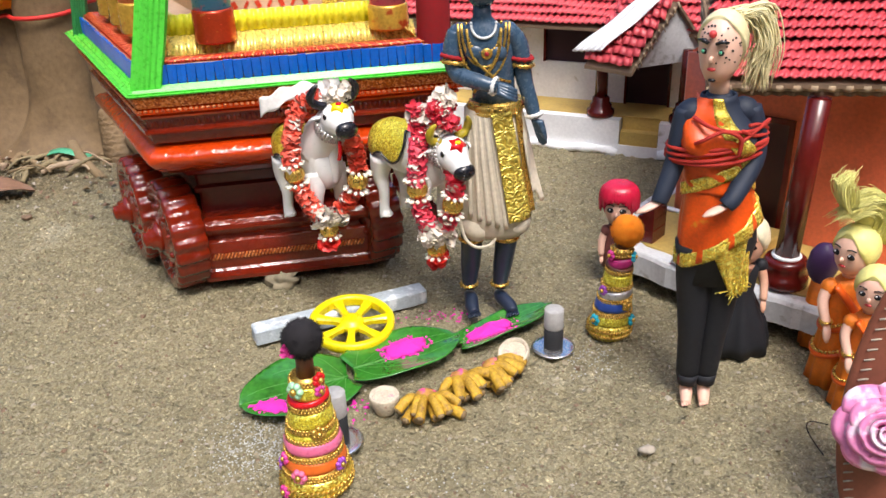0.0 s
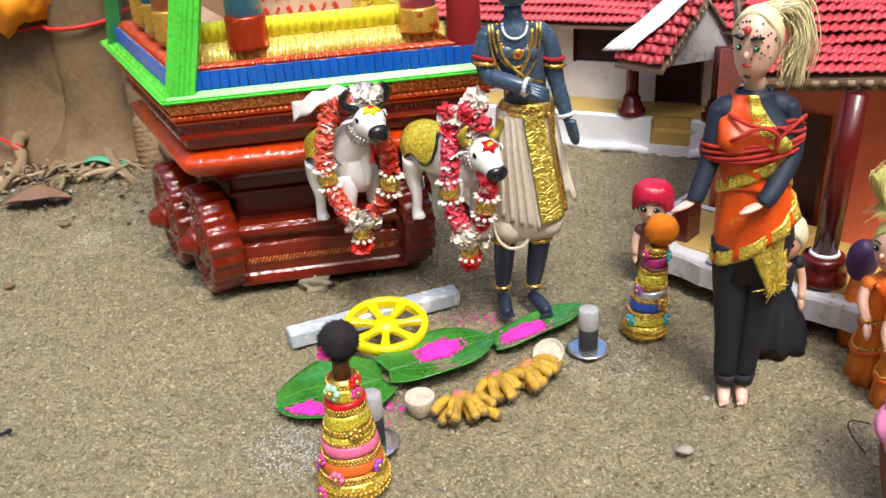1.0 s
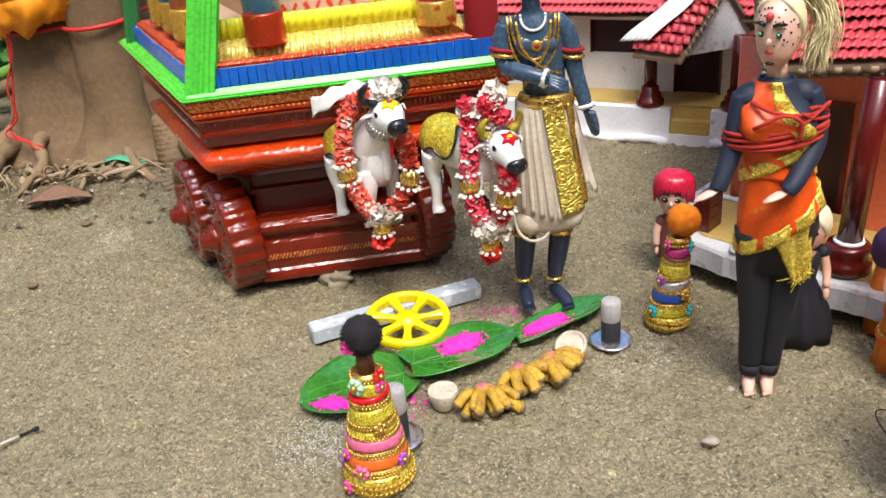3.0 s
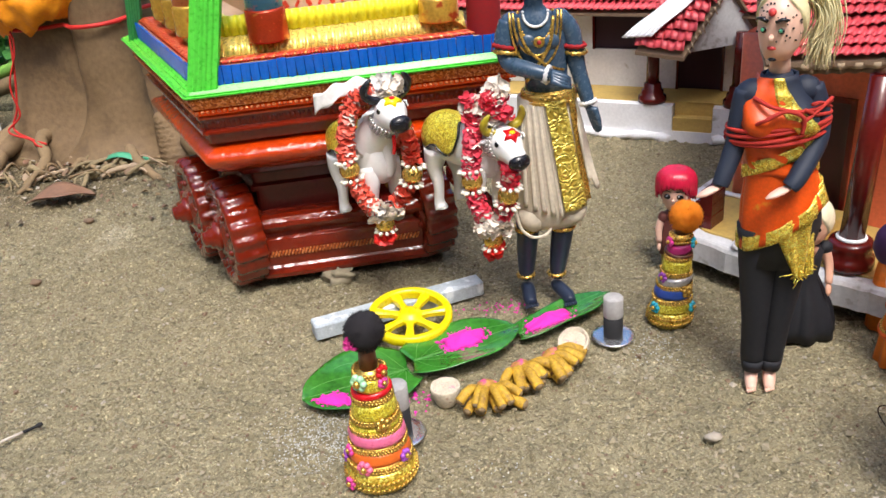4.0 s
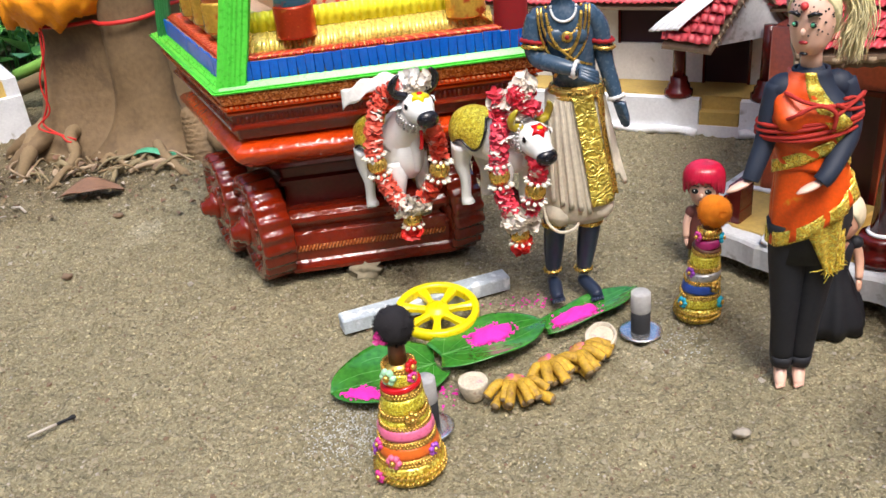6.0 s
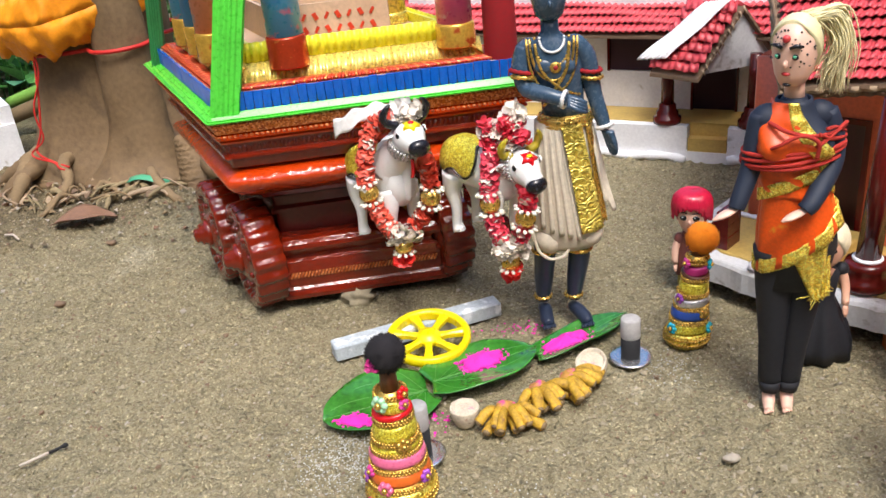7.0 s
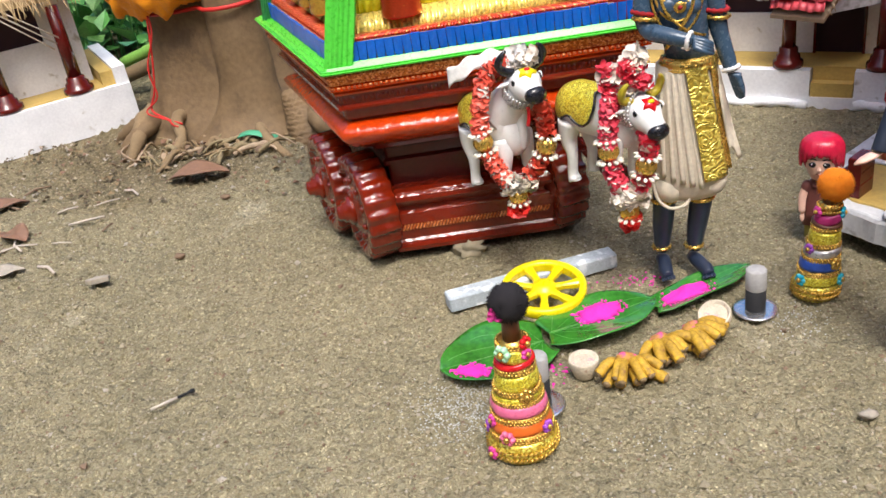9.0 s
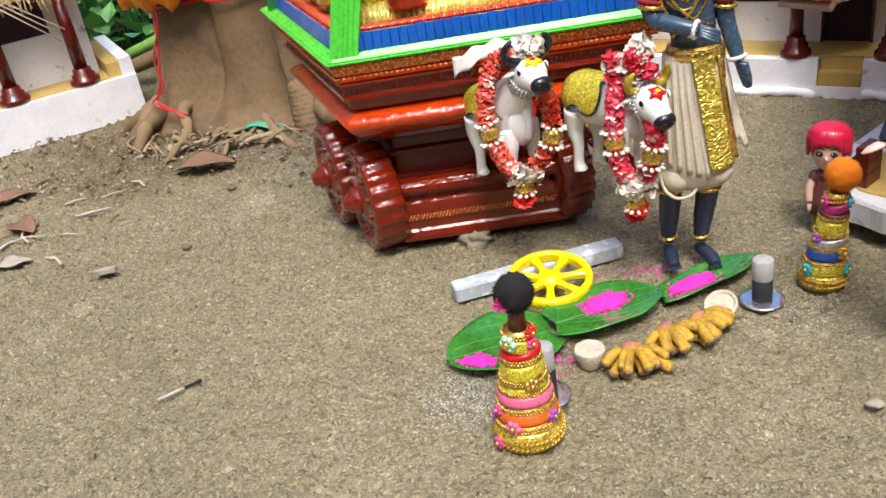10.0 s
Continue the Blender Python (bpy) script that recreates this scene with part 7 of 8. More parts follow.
def boy_doll():
    f = Form()
    SK, SH, HR, EY, LP, OL, WH = range(7)
    x, y = 0.1405, 0.700
    for s in (-1, 1):
        f.tube([(x + s * 0.005, y, 0.024), (x + s * 0.0052, y, 0.004)], [0.0052, 0.0048], OL, 12)
        f.ball((x + s * 0.0052, y - 0.003, 0.003), (0.0048, 0.0074, 0.0034), SK, 10)
        limb(f, [(x + s * 0.0085, y, 0.0545), (x + s * 0.0130, y - 0.001, 0.043), (x + s * 0.0135, y - 0.004, 0.030)], [0.0040, 0.0036, 0.0028], SK, 10)
        f.ball((x + s * 0.0095, y, 0.052), (0.0050, 0.0052, 0.0058), SH, 10)
        palm(f, (x + s * 0.0135, y - 0.004, 0.030), (0, -0.3, -1), SK, 0.5)
    f.loft([(x, y, 0.018, 0.0128, 0.0098), (x, y, 0.030, 0.0112, 0.0088), (x, y, 0.046, 0.0098, 0.0080), (x, y, 0.056, 0.0088, 0.0072), (x, y, 0.060, 0.0048, 0.0046)], SH, 28, 0.04, 7)
    f.tube([(x - 0.006, y - 0.0072, 0.056), (x, y - 0.0088, 0.053), (x + 0.004, y - 0.0084, 0.0555)], 0.0013, SH, 6)
    doll_head(f, (x + 0.001, y - 0.002, 0.0775), 0.0172, SK, HR, EY, LP, -0.35, 0.97, 1.0, 1.05, 1.0, 1.35, 0.0, WH)
    top, rnd = Vector((x + 0.002, y + 0.002, 0.0975)), random.Random(6)
    for k in range(54):
        a = TAU * k / 54 + rnd.uniform(-0.04, 0.04)
        front = max(0, -math.sin(a + 0.35)) ** 1.2
        low = lerp(0.0710, 0.0850, front) + rnd.uniform(-0.0015, 0.0015)
        rr = lerp(0.0172, 0.0164, front)
        d = Vector((math.cos(a), math.sin(a), 0))
        c = Vector((x + 0.001, y - 0.001, 0))
        q = spline([top, c + d * rr * 0.62 + Vector((0, 0, 0.0962)), c + d * rr * 0.98 + Vector((0, 0, 0.0885)), c + d * rr * 1.0 + Vector((0.0008 * math.sin(k * 2.4), 0, low))], 5)
        f.tube(q, [0.0006 + 0.0019 * math.sin(math.pi * min(0.93, 0.1 + 0.85 * i / (len(q) - 1))) for i in range(len(q))], HR, 7, flat=0.75)
    f.v = [(0.1385 + (p[0] - x) * 0.93, 0.692 + (p[1] - y) * 0.93, p[2] * 0.97) for p in f.v]
    return single("boy_doll", f, [M_["doll_skin"], M_["brown_cloth"], M_["red_hair"], M_["black_plastic"], M_["boy_lip"], M_["olive_cloth"], M_["white_plastic"]], (0.1385, 0.692, 0), "small doll with shiny red hair and brown tunic", "doll")


boy_doll()


def fuzzy_ball(f, c, r, m, seed, n=1300, length=0.09):
    """Short fibres all over a ball."""
    rnd = random.Random(seed)
    c = Vector(c)
    f.ball(c, r * 0.92, m, 18, None, 0.12, seed)
    for k in range(n):
        z, a = rnd.uniform(-1, 1), rnd.uniform(0, TAU)
        q = math.sqrt(1 - z * z)
        d = Vector((q * math.cos(a), q * math.sin(a), z))
        s = d.cross(Vector((rnd.random(), rnd.random(), rnd.random()))).normalized() * r * 0.035
        p = c + d * r * 0.85
        tip = c + d * r * (1 + length * rnd.uniform(-0.3, 0.7)) + s * rnd.uniform(-3, 3)
        f.add([p + s, p - s, tip, p + d.cross(s) * 0.9], [[0, 1, 2], [1, 3, 2], [3, 0, 2]], m)


def cone_figure(at, R0, R1, H, bands, gems, head, mats, label, lean=(0, 0), seed=1, power=0.75, flower=None, tall=1.0):
    """A small cone-shaped figure wound with ribbons and bead strings; head is (kind slot, radius, neck slot)."""
    f = Form()
    x, y, _ = at

    def cen(z):
        return (x + lean[0] * z / H, y + lean[1] * z / H)

    def rad(z):
        return lerp(R0, R1, (z / H) ** power) * (1 - 0.16 * max(0, 1 - z / 0.009) ** 2)
    z = 0.0
    for h, m, kind in bands:
        h *= tall
        if kind == "beads":
            c = cen(z + h / 2)
            r = rad(z + h / 2)
            for row in range(2):
                n = max(14, int(TAU * r / 0.0021))
                for k in range(n):
                    a = TAU * (k + 0.5 * row) / n
                    f.ball((c[0] + (r + 0.0006) * math.cos(a), c[1] + (r + 0.0006) * math.sin(a), z + h * (0.27 + 0.46 * row) + 0.0004 * math.sin(3 * a)), 0.00125, m, 5)
            f.loft([(*c, z, r - 0.0004, r - 0.0004), (*c, z + h, r - 0.0004, r - 0.0004)], m, 28)
        else:
            out = {"ribbon": 0.0006, "fat": 0.0013, "rough": 0.0004}[kind]
            rows = []
            for i in range(5):
                q = i / 4
                zz = z + h * q
                c = cen(zz)
                r = (rad(zz) + out * (1 - (2 * q - 1) ** 4 * 0.8) + 0.0004)
                rows.append([(c[0] + r * (1 + (0.018 * math.sin(17 * TAU * k / 36 + i * 1.7) if kind == "rough" else 0.05 * noise.noise(Vector((2 * math.cos(TAU * k / 36), 2 * math.sin(TAU * k / 36), z * 300))))) * math.cos(TAU * k / 36),
                              c[1] + r * math.sin(TAU * k / 36), zz + 0.0013 * math.sin(TAU * k / 36 + h * 2000) * (z > 0.004)) for k in range(36)])
            f.rings(rows, m, True)
        z += h
    for a, zz, r, m in gems:
        zz, r = zz * tall, r * 1.35
        c = cen(zz)
        q = rad(zz) + 0.002
        out = Vector((math.cos(radians(a)), math.sin(radians(a)), 0))
        p = Vector((c[0], c[1], zz)) + out * (q - 0.0006)
        side = Vector((-out.y, out.x, 0))
        for k in range(6):
            b = TAU * k / 6 + zz * 900
            f.ball(p + (side * math.cos(b) + Vector((0, 0, 1)) * math.sin(b)) * r * 0.62, r * 0.42, m, 7)
        f.ball(p + out * r * 0.35, r * 0.40, 1 if m != 1 else m, 8)
    # twisted gold braid and a short fringe round the foot
    for i, zz in enumerate((0.004, 0.0085)):
        c, r = cen(zz), rad(zz) + 0.0009
        n = 44
        for k in range(n):
            b = TAU * k / n
            u = Vector((math.cos(b), math.sin(b), 0))
            w = Vector((-u.y, u.x, 0))
            p = Vector((c[0], c[1], zz)) + u * r
            f.tube([p - w * 0.0016 - Vector((0, 0, 0.0014)), p + u * 0.0006, p + w * 0.0016 + Vector((0, 0, 0.0014))], [0.0004, 0.0010, 0.0004], 1, 5)
    slot, hr, neck = head
    c0, c1 = cen(z - 0.002), cen(H)
    f.tube([(*c0, z - 0.002), (*c1, H - hr)], [0.0058, 0.0050], neck, 14)
    fuzzy_ball(f, (*c1, H - hr * 0.95), hr, slot, seed)
    if flower is not None:
        rq = random.Random(3)
        for k in range(10):
            ruffle(f, (c1[0] - hr * 0.55 + rq.uniform(-.003, .003), c1[1] - hr * 0.66, H - hr * 1.15 + rq.uniform(-.003, .003)), (-0.6, -1, 0.1), 0.0027, flower, rq, 6)
    return single("ribbon_figure", f, mats, at, label, "figure", "ribbon-wound figures")


cone_figure((-0.0945, 0.443, 0), 0.0250, 0.0038, 0.1195,
            [(0.0145, 0, "rough"), (0.005, 1, "beads"), (0.008, 3, "ribbon"), (0.0045, 1, "beads"), (0.0080, 2, "fat"), (0.0035, 1, "beads"), (0.0035, 10, "rough"), (0.0045, 1, "beads"), (0.0100, 10, "ribbon"),
             (0.0045, 1, "beads"), (0.0040, 4, "fat"), (0.0085, 10, "ribbon"), (0.0045, 1, "beads")],
            [(-150, 0.027, 0.0032, 5), (-30, 0.022, 0.0034, 7), (-35, 0.083, 0.0036, 4), (-120, 0.078, 0.0044, 6), (-65, 0.049, 0.0040, 1), (-110, 0.020, 0.0040, 2), (-140, 0.005, 0.0034, 5), (-40, 0.076, 0.003, 5), (-170, 0.018, 0.003, 7)],
            (8, 0.0132, 9),
            [M_["gold_glitter"], M_["gold_bead"], M_["pink_ribbon"], M_["orange_ribbon"], M_["red_gem"], M_["pink_gem"], M_["mint_gem"], M_["violet_gem"], M_["black_pompom"], M_["brown_skin"], M_["yellow_glitter"]],
            "cone figure of gold ribbons and beads with black pompom hair", (0.001, 0.002), 4, 0.75, 5, 0.985)
cone_figure((0.1205, 0.610, 0), 0.0186, 0.0045, 0.1025,
            [(0.013, 0, "rough"), (0.0085, 10, "ribbon"), (0.0045, 1, "beads"), (0.0088, 2, "ribbon"), (0.0045, 1, "beads"), (0.0075, 3, "fat"), (0.0045, 1, "beads"), (0.0100, 10, "ribbon"), (0.0040, 1, "beads"),
             (0.0030, 9, "fat"), (0.0075, 4, "ribbon"), (0.0085, 1, "beads")],
            [(-150, 0.018, 0.0036, 5), (-30, 0.017, 0.0036, 5), (-20, 0.076, 0.0034, 5), (-150, 0.046, 0.0032, 6), (-160, 0.078, 0.0032, 7), (-55, 0.034, 0.0038, 1)],
            (8, 0.0132, 9),
            [M_["gold_glitter"], M_["gold_bead"], M_["blue_ribbon"], M_["silver_trim"], M_["magenta_ribbon"], M_["cyan_gem"], M_["violet_gem"], M_["pink_gem"], M_["orange_pompom"], M_["brown_skin"], M_["yellow_glitter"]],
            "cone figure of gold and blue ribbons with orange pompom head", (0.010, 0.0), 9, tall=0.91)


def seated_doll(at, turn, hair, label, tall=1.0, tuft=True):
    """A small blonde doll in an orange sari."""
    f = Form()
    SK, OR, GD, HR, EY, LP, RD, WH = range(8)
    x, y, _ = at
    f.loft([(x, y, -0.002, 0.0165, 0.0160), (x, y, 0.014, 0.0152, 0.0145), (x, y, 0.034, 0.0138, 0.0128), (x, y, 0.052, 0.0112, 0.0100), (x, y, 0.068, 0.0118, 0.0098), (x, y, 0.080, 0.0105, 0.0082), (x, y, 0.084, 0.006, 0.0056)], OR, 48, 0.09, 9)
    for k, (z0, z1) in enumerate(((0.026, 0.040), (0.046, 0.062))):
        pts = [(x + (0.0160 - 0.0028 * k) * math.cos(a), y + (0.0150 - 0.0026 * k) * math.sin(a), lerp(z0, z1, (math.cos(a) + 1) / 2)) for a in [TAU * q / 40 for q in range(41)]]
        f.beads(pts, 0.0014, GD, 6)
        f.tube([Vector(p) + Vector((0, 0, -0.003)) for p in pts], 0.0022, RD, 6)
    f.tube(spline([(x - 0.010, y - 0.006, 0.080), (x, y - 0.0125, 0.066), (x + 0.010, y - 0.010, 0.052)], 5), 0.0045, RD, 8, flat=0.5)
    for s in (-1, 1):
        limb(f, [(x + s * 0.0115, y, 0.079), (x + s * 0.0165, y - 0.003, 0.066), (x + s * 0.0150, y - 0.012, 0.052)], [0.0044, 0.0038, 0.0030], SK, 10)
        f.ball((x + s * 0.0120, y, 0.076), (0.0062, 0.0060, 0.0066), OR, 10)
        f.torus((x + s * 0.0152, y - 0.0105, 0.0545), 0.0038, 0.001, GD, 14, 5)
        palm(f, (x + s * 0.0150, y - 0.012, 0.052), (0, -0.4, -1), SK, 0.75)
    f.tube([(x, y, 0.082), (x, y, 0.092)], 0.0045, SK, 10)
    doll_head(f, (x, y - 0.002, 0.1060), 0.0172, SK, HR, EY, LP, turn - 0.5, 1.0, 1.0, 1.1, 1.0, 1.2, 0.03, WH)
    if tuft:
        rnd = random.Random(int(x * 1e4))
        # a crest combed up from the back of the head and over its top, and a tuft beside it
        f.ball((x + 0.007, y + 0.003, 0.1300), (0.0115, 0.0080, 0.0095), HR, 18, None, 0.1)
        f.ball((x - 0.0125, y + 0.003, 0.1480), (0.0042, 0.0042, 0.0090), HR, 14, None, 0.1)
        for k in range(900):
            u, g, b = rnd.random(), rnd.gauss(0, 0.0012), rnd.gauss(0, 0.0042)
            if k % 4:
                q = [(x + lerp(0.004, 0.020, u) + g, y + 0.003 + b * 0.6, lerp(0.121, 0.108, u)), (x + lerp(0.006, 0.021, u) + g, y + 0.003 + b, lerp(0.127, 0.134, u)),
                     (x + lerp(-0.001, 0.010, u) + g, y + 0.002 + b * 1.2, lerp(0.133, 0.1465, u)), (x + lerp(-0.013, -0.002, u) + 3 * g, y + b * 1.3, lerp(0.131, 0.1450, u) + 2 * g)]
            else:
                w = (u - 0.5) * 0.011
                q = [(x - 0.006 + 0.4 * w, y + 0.003 + b * 0.5, 0.130), (x - 0.011 + w, y + 0.003 + b, 0.143), (x - 0.013 + w, y + 0.003 + b, 0.153), (x - 0.013 + 0.6 * w + 2 * g, y + 0.003 + b, 0.160 - abs(w) + 2 * g)]
            q = spline(q, 3)
            f.tube(q, [0.00055 * (1 - 0.75 * i / len(q)) for i in range(len(q))], HR, 3)
    f.v = [(x + (p[0] - x) * tall, y + (p[1] - y) * tall, p[2] * tall) for p in f.v]
    return single("small_sari_doll", f, [M_["doll_skin"], M_["orange_cloth"], M_["gold_bead"], hair, M_["black_plastic"], M_["lip_red"], M_["orange_silk"], M_["white_plastic"]], at, label, "doll", "dolls watching by the house")


seated_doll((0.2715, 0.5400, 0), -0.5, M_["lemon_hair"], "small doll in orange sari with upswept blonde crest")
seated_doll((0.2735, 0.5080, 0), -0.2, M_["lemon_hair"], "small doll in orange sari with smooth blonde hair", 0.88, False)
f = Form()
f.ball((0.2740, 0.587, 0.0690), (0.0115, 0.0105, 0.0170), 0, 18, None, 0.06)
f.loft([(0.2740, 0.587, -0.002, 0.0085, 0.0080), (0.2740, 0.587, 0.03, 0.0085, 0.0075), (0.2740, 0.587, 0.058, 0.0060, 0.0055)], 1, 28, 0.08, 7)
single("small_doll", f, [M_["purple_hair"], M_["orange_cloth"]], (0.2740, 0.587, 0), "doll seen from behind with dark purple hair", "doll", "dolls watching by the house")


# ---- things near the edge of the yard ----
def build_fan():
    t = thing("leather_panel", (0.245, 0.402, 0), "curved brown leather panel with pale stitching and a rose", "panel")
    f = Form()

    def fn(u, v):
        w = 0.036 * math.sin(math.pi * min(1, 0.10 + 0.86 * v)) ** 0.55
        return (0.2475 + (u - 0.5) * 2 * w + 0.006 * math.sin(v * 2), 0.400 + 0.022 * (u - 0.5) ** 2 + 0.010 * v, -0.003 + 0.172 * v)
    f.sheet(fn, 16, 28, 0, 0.003)
    part("panel", f, M_["brown_leather"], t)
    f = Form()
    for k in range(26):
        v = 0.04 + 0.92 * k / 25
        for u in (0.09, 0.91):
            p = Vector(fn(u, v)) + Vector((0, -0.002, 0))
            d = 0.0028 if u < 0.5 else -0.0028
            f.tube([p + Vector((-d, 0, 0)), p + Vector((d, 0, 0.0006))], 0.0006, 0, 5)
    part("stitching", f, M_["litter_pale"], t, kind="stuff")
    c = Vector((0.2320, 0.389, 0.0715))
    rose = part("rose", Form().ball(c + Vector((0, -0.006, 0)), (0.005, 0.005, 0.005), 0, 10, None, 0.3), M_["rose_pink"], t, "pink cloth rose")
    axis = Vector((-0.30, -0.86, 0.40)).normalized()
    e1 = axis.cross(Vector((0, 0, 1))).normalized()
    e2 = axis.cross(e1)
    for n, R, H, span in ((3, 0.0042, 0.0150, 2.9), (4, 0.0080, 0.0135, 2.2), (4, 0.0125, 0.0105, 2.1), (5, 0.0180, 0.0058, 1.75), (6, 0.0235, -0.0010, 1.5)):
        for k in range(n):
            a0 = TAU * k / n + R * 90

            def petal(u, v):
                a = a0 + span * (u - 0.5)
                lip = v * (1 - 0.9 * abs(u - 0.5) ** 3)
                rad = R * (lerp(0.35, 1.0, lip) + 0.10 * lip ** 4 + 0.05 * math.sin(u * 7 + k) * v)
                return c + (e1 * math.cos(a) + e2 * math.sin(a)) * (rad + 0.0012 * (u - 0.5)) + axis * (lerp(-0.006, H, lip ** 0.6) - 0.0035 * lip ** 6)
            part("petal", Form().sheet(petal, 10, 8, 0, 0.0007), M_["rose_pink"], rose)


build_fan()
f = Form()
for k, (a, b, h) in enumerate(((0.0, 0.018, 0.012), (0.003, 0.018, 0.024), (0.007, 0.018, 0.034))):
    p0, p1 = hp(0.036 + a, 0.022, 0), hp(0.036 + b, 0.022, 0)
    q0, q1 = hp(0.036 + a, 0.045, 0), hp(0.036 + b, 0.045, 0)
    slab(f, [p0, p1, q1, q0], 0.038 + (0 if k == 0 else h - 0.012), 0.038 + h, 0, 0.001)
single("stepped_block", f, M_["maroon_paint"], tuple(hp(0.045, 0.033, 0.038)), "dark maroon stepped block on the veranda", "block")


# ---- offerings in the middle of the yard ----
def build_toy_wheel():
    c = Vector((-0.0865, 0.6120, 0.0140))
    M = Matrix.Translation(c) @ Matrix.Rotation(radians(7), 4, "X") @ Matrix.Rotation(radians(3), 4, "Y")
    t = thing("toy_wheel", c, "bright yellow plastic toy wheel leaning on a stone bar", "toy")
    f = Form().lathe([(0.0285, -0.004), (0.033, -0.0045), (0.0345, -0.003), (0.0345, 0.003), (0.033, 0.0045), (0.0290, 0.004), (0.0285, 0.002)], 0, 64, M)
    k = len(f.f)
    f.rings([[M @ Vector((0.0285 * math.cos(TAU * q / 64), 0.0285 * math.sin(TAU * q / 64), z)) for q in range(64)] for z in (0.002, -0.004)], 0, True, False)
    f.f = [q for q in f.f if len(q) < 10]
    f.m, f.s = [0] * len(f.f), [True] * len(f.f)
    part("rim", f, M_["yellow_plastic"], t)
    f = Form().lathe([(0, -0.003), (0.0095, -0.003), (0.0105, 0.0), (0.0095, 0.003), (0.0072, 0.0034), (0.0065, 0.0048), (0.002, 0.0048), (0, 0.0046)], 0, 28, M)
    part("hub", f, M_["yellow_plastic"], t)
    for k in range(7):
        a = TAU * (k + 0.3) / 7
        f = Form()
        d, s = Vector((math.cos(a), math.sin(a), 0)), Vector((-math.sin(a), math.cos(a), 0))
        rows = []
        for r, w, h in ((0.006, 0.0034, 0.0030), (0.016, 0.0026, 0.0024), (0.0296, 0.0042, 0.0028)):
            rows.append([M @ (d * r + s * w * p + Vector((0, 0, h * q))) for p, q in ((-1, -1), (1, -1), (1, 0.5), (0.5, 1), (-0.5, 1), (-1, 0.5))])
        f.rings(rows, 0, False)
        part("spoke", f, M_["yellow_plastic"], t)


build_toy_wheel()
f = Form().box((0, 0, 0), (0.150, 0.0165, 0.0135), 0, Matrix.Translation((-0.0985, 0.6415, 0.0060)) @ Matrix.Rotation(math.atan2(0.0605, 0.1365), 4, "Z"), 0.0012)
single("stone_bar", f, M_["stone_bar"], (-0.09, 0.647, 0), "pale grey stone bar lying under the toy wheel", "bar")


def leaf_material():
    mt = mat("betel_leaf", (0.020, 0.145, 0.014), 0.2, var=0.25, scale=25, fine=240, bump=0.35, depth=0.0008, tint=(0.045, 0.24, 0.026), coat=0.6)
    return mt


LEAF = leaf_material()
VEIN = mat("leaf_vein", (0.060, 0.25, 0.035), 0.3)


def betel_leaf(base, tip, width, curl, lift, label, roll_=0.0, up=0.004):
    """A heart-shaped leaf from its notch to its tip, edges lifted by curl; thin raised veins."""
    base, tip = Vector(base), Vector(tip)
    d = tip - base
    L_ = d.length
    d = d / L_
    s = Vector((-d.y, d.x, 0))
    t = thing("betel_leaf", tuple(base), label, "leaf", "leaves holding pink powder")

    def surf(a, w):
        """a along the leaf, w from -1 to 1 across it."""
        q = (a - 0.40) / 0.60 if a > 0.40 else (0.40 - a) / 0.47
        half = width / 2 * max(0.0, 1 - q * q) ** (0.62 if a > 0.40 else 0.5)
        notch = 0.06 * L_ * abs(w) ** 1.3 * max(0, 1 - a / 0.4)
        z = up + curl * (w * w) * half / (width / 2) + roll_ * w * half + lift * a * a + 0.0012 * math.sin(a * 9 + w * 2) * abs(w)
        return base + d * (a * L_ - notch) + s * (w * half) + Vector((0, 0, max(0.0006, z)))
    f = Form().sheet(lambda u, v: surf(u, v * 2 - 1), 28, 20, 0, 0.0007)
    blade = part("blade", f, LEAF, t)
    f = Form()
    f.tube([surf(k / 20, 0) + Vector((0, 0, 0.0003)) for k in range(20)], [0.0010 - 0.00004 * k for k in range(20)], 0, 5)
    for q in (-1, 1):
        for a0, w1, a1 in ((0.02, 0.85, 0.22), (0.03, 0.72, 0.62), (0.06, 0.42, 0.9)):
            f.tube([surf(lerp(a0, a1, k / 10), q * w1 * math.sin(k / 10 * math.pi / 2)) + Vector((0, 0, 0.0002)) for k in range(11)], 0.0004, 0, 4)
    part("vein", f, VEIN, t, "paler raised veins")
    return surf


S1 = betel_leaf((-0.0850, 0.5530, 0), (-0.1600, 0.5185, 0), 0.072, 0.005, 0.002, "glossy green betel leaf lying on sand", -0.05, 0.003)
S2 = betel_leaf((-0.0810, 0.5565, 0), (0.000, 0.5940, 0), 0.060, 0.004, 0.004, "glossy green betel leaf heaped with pink powder", -0.03, 0.0075)
S3 = betel_leaf((0.0010, 0.5935, 0), (0.078, 0.6430, 0), 0.036, 0.004, 0.006, "curled green betel leaf under the statue's feet", -0.12, 0.003)


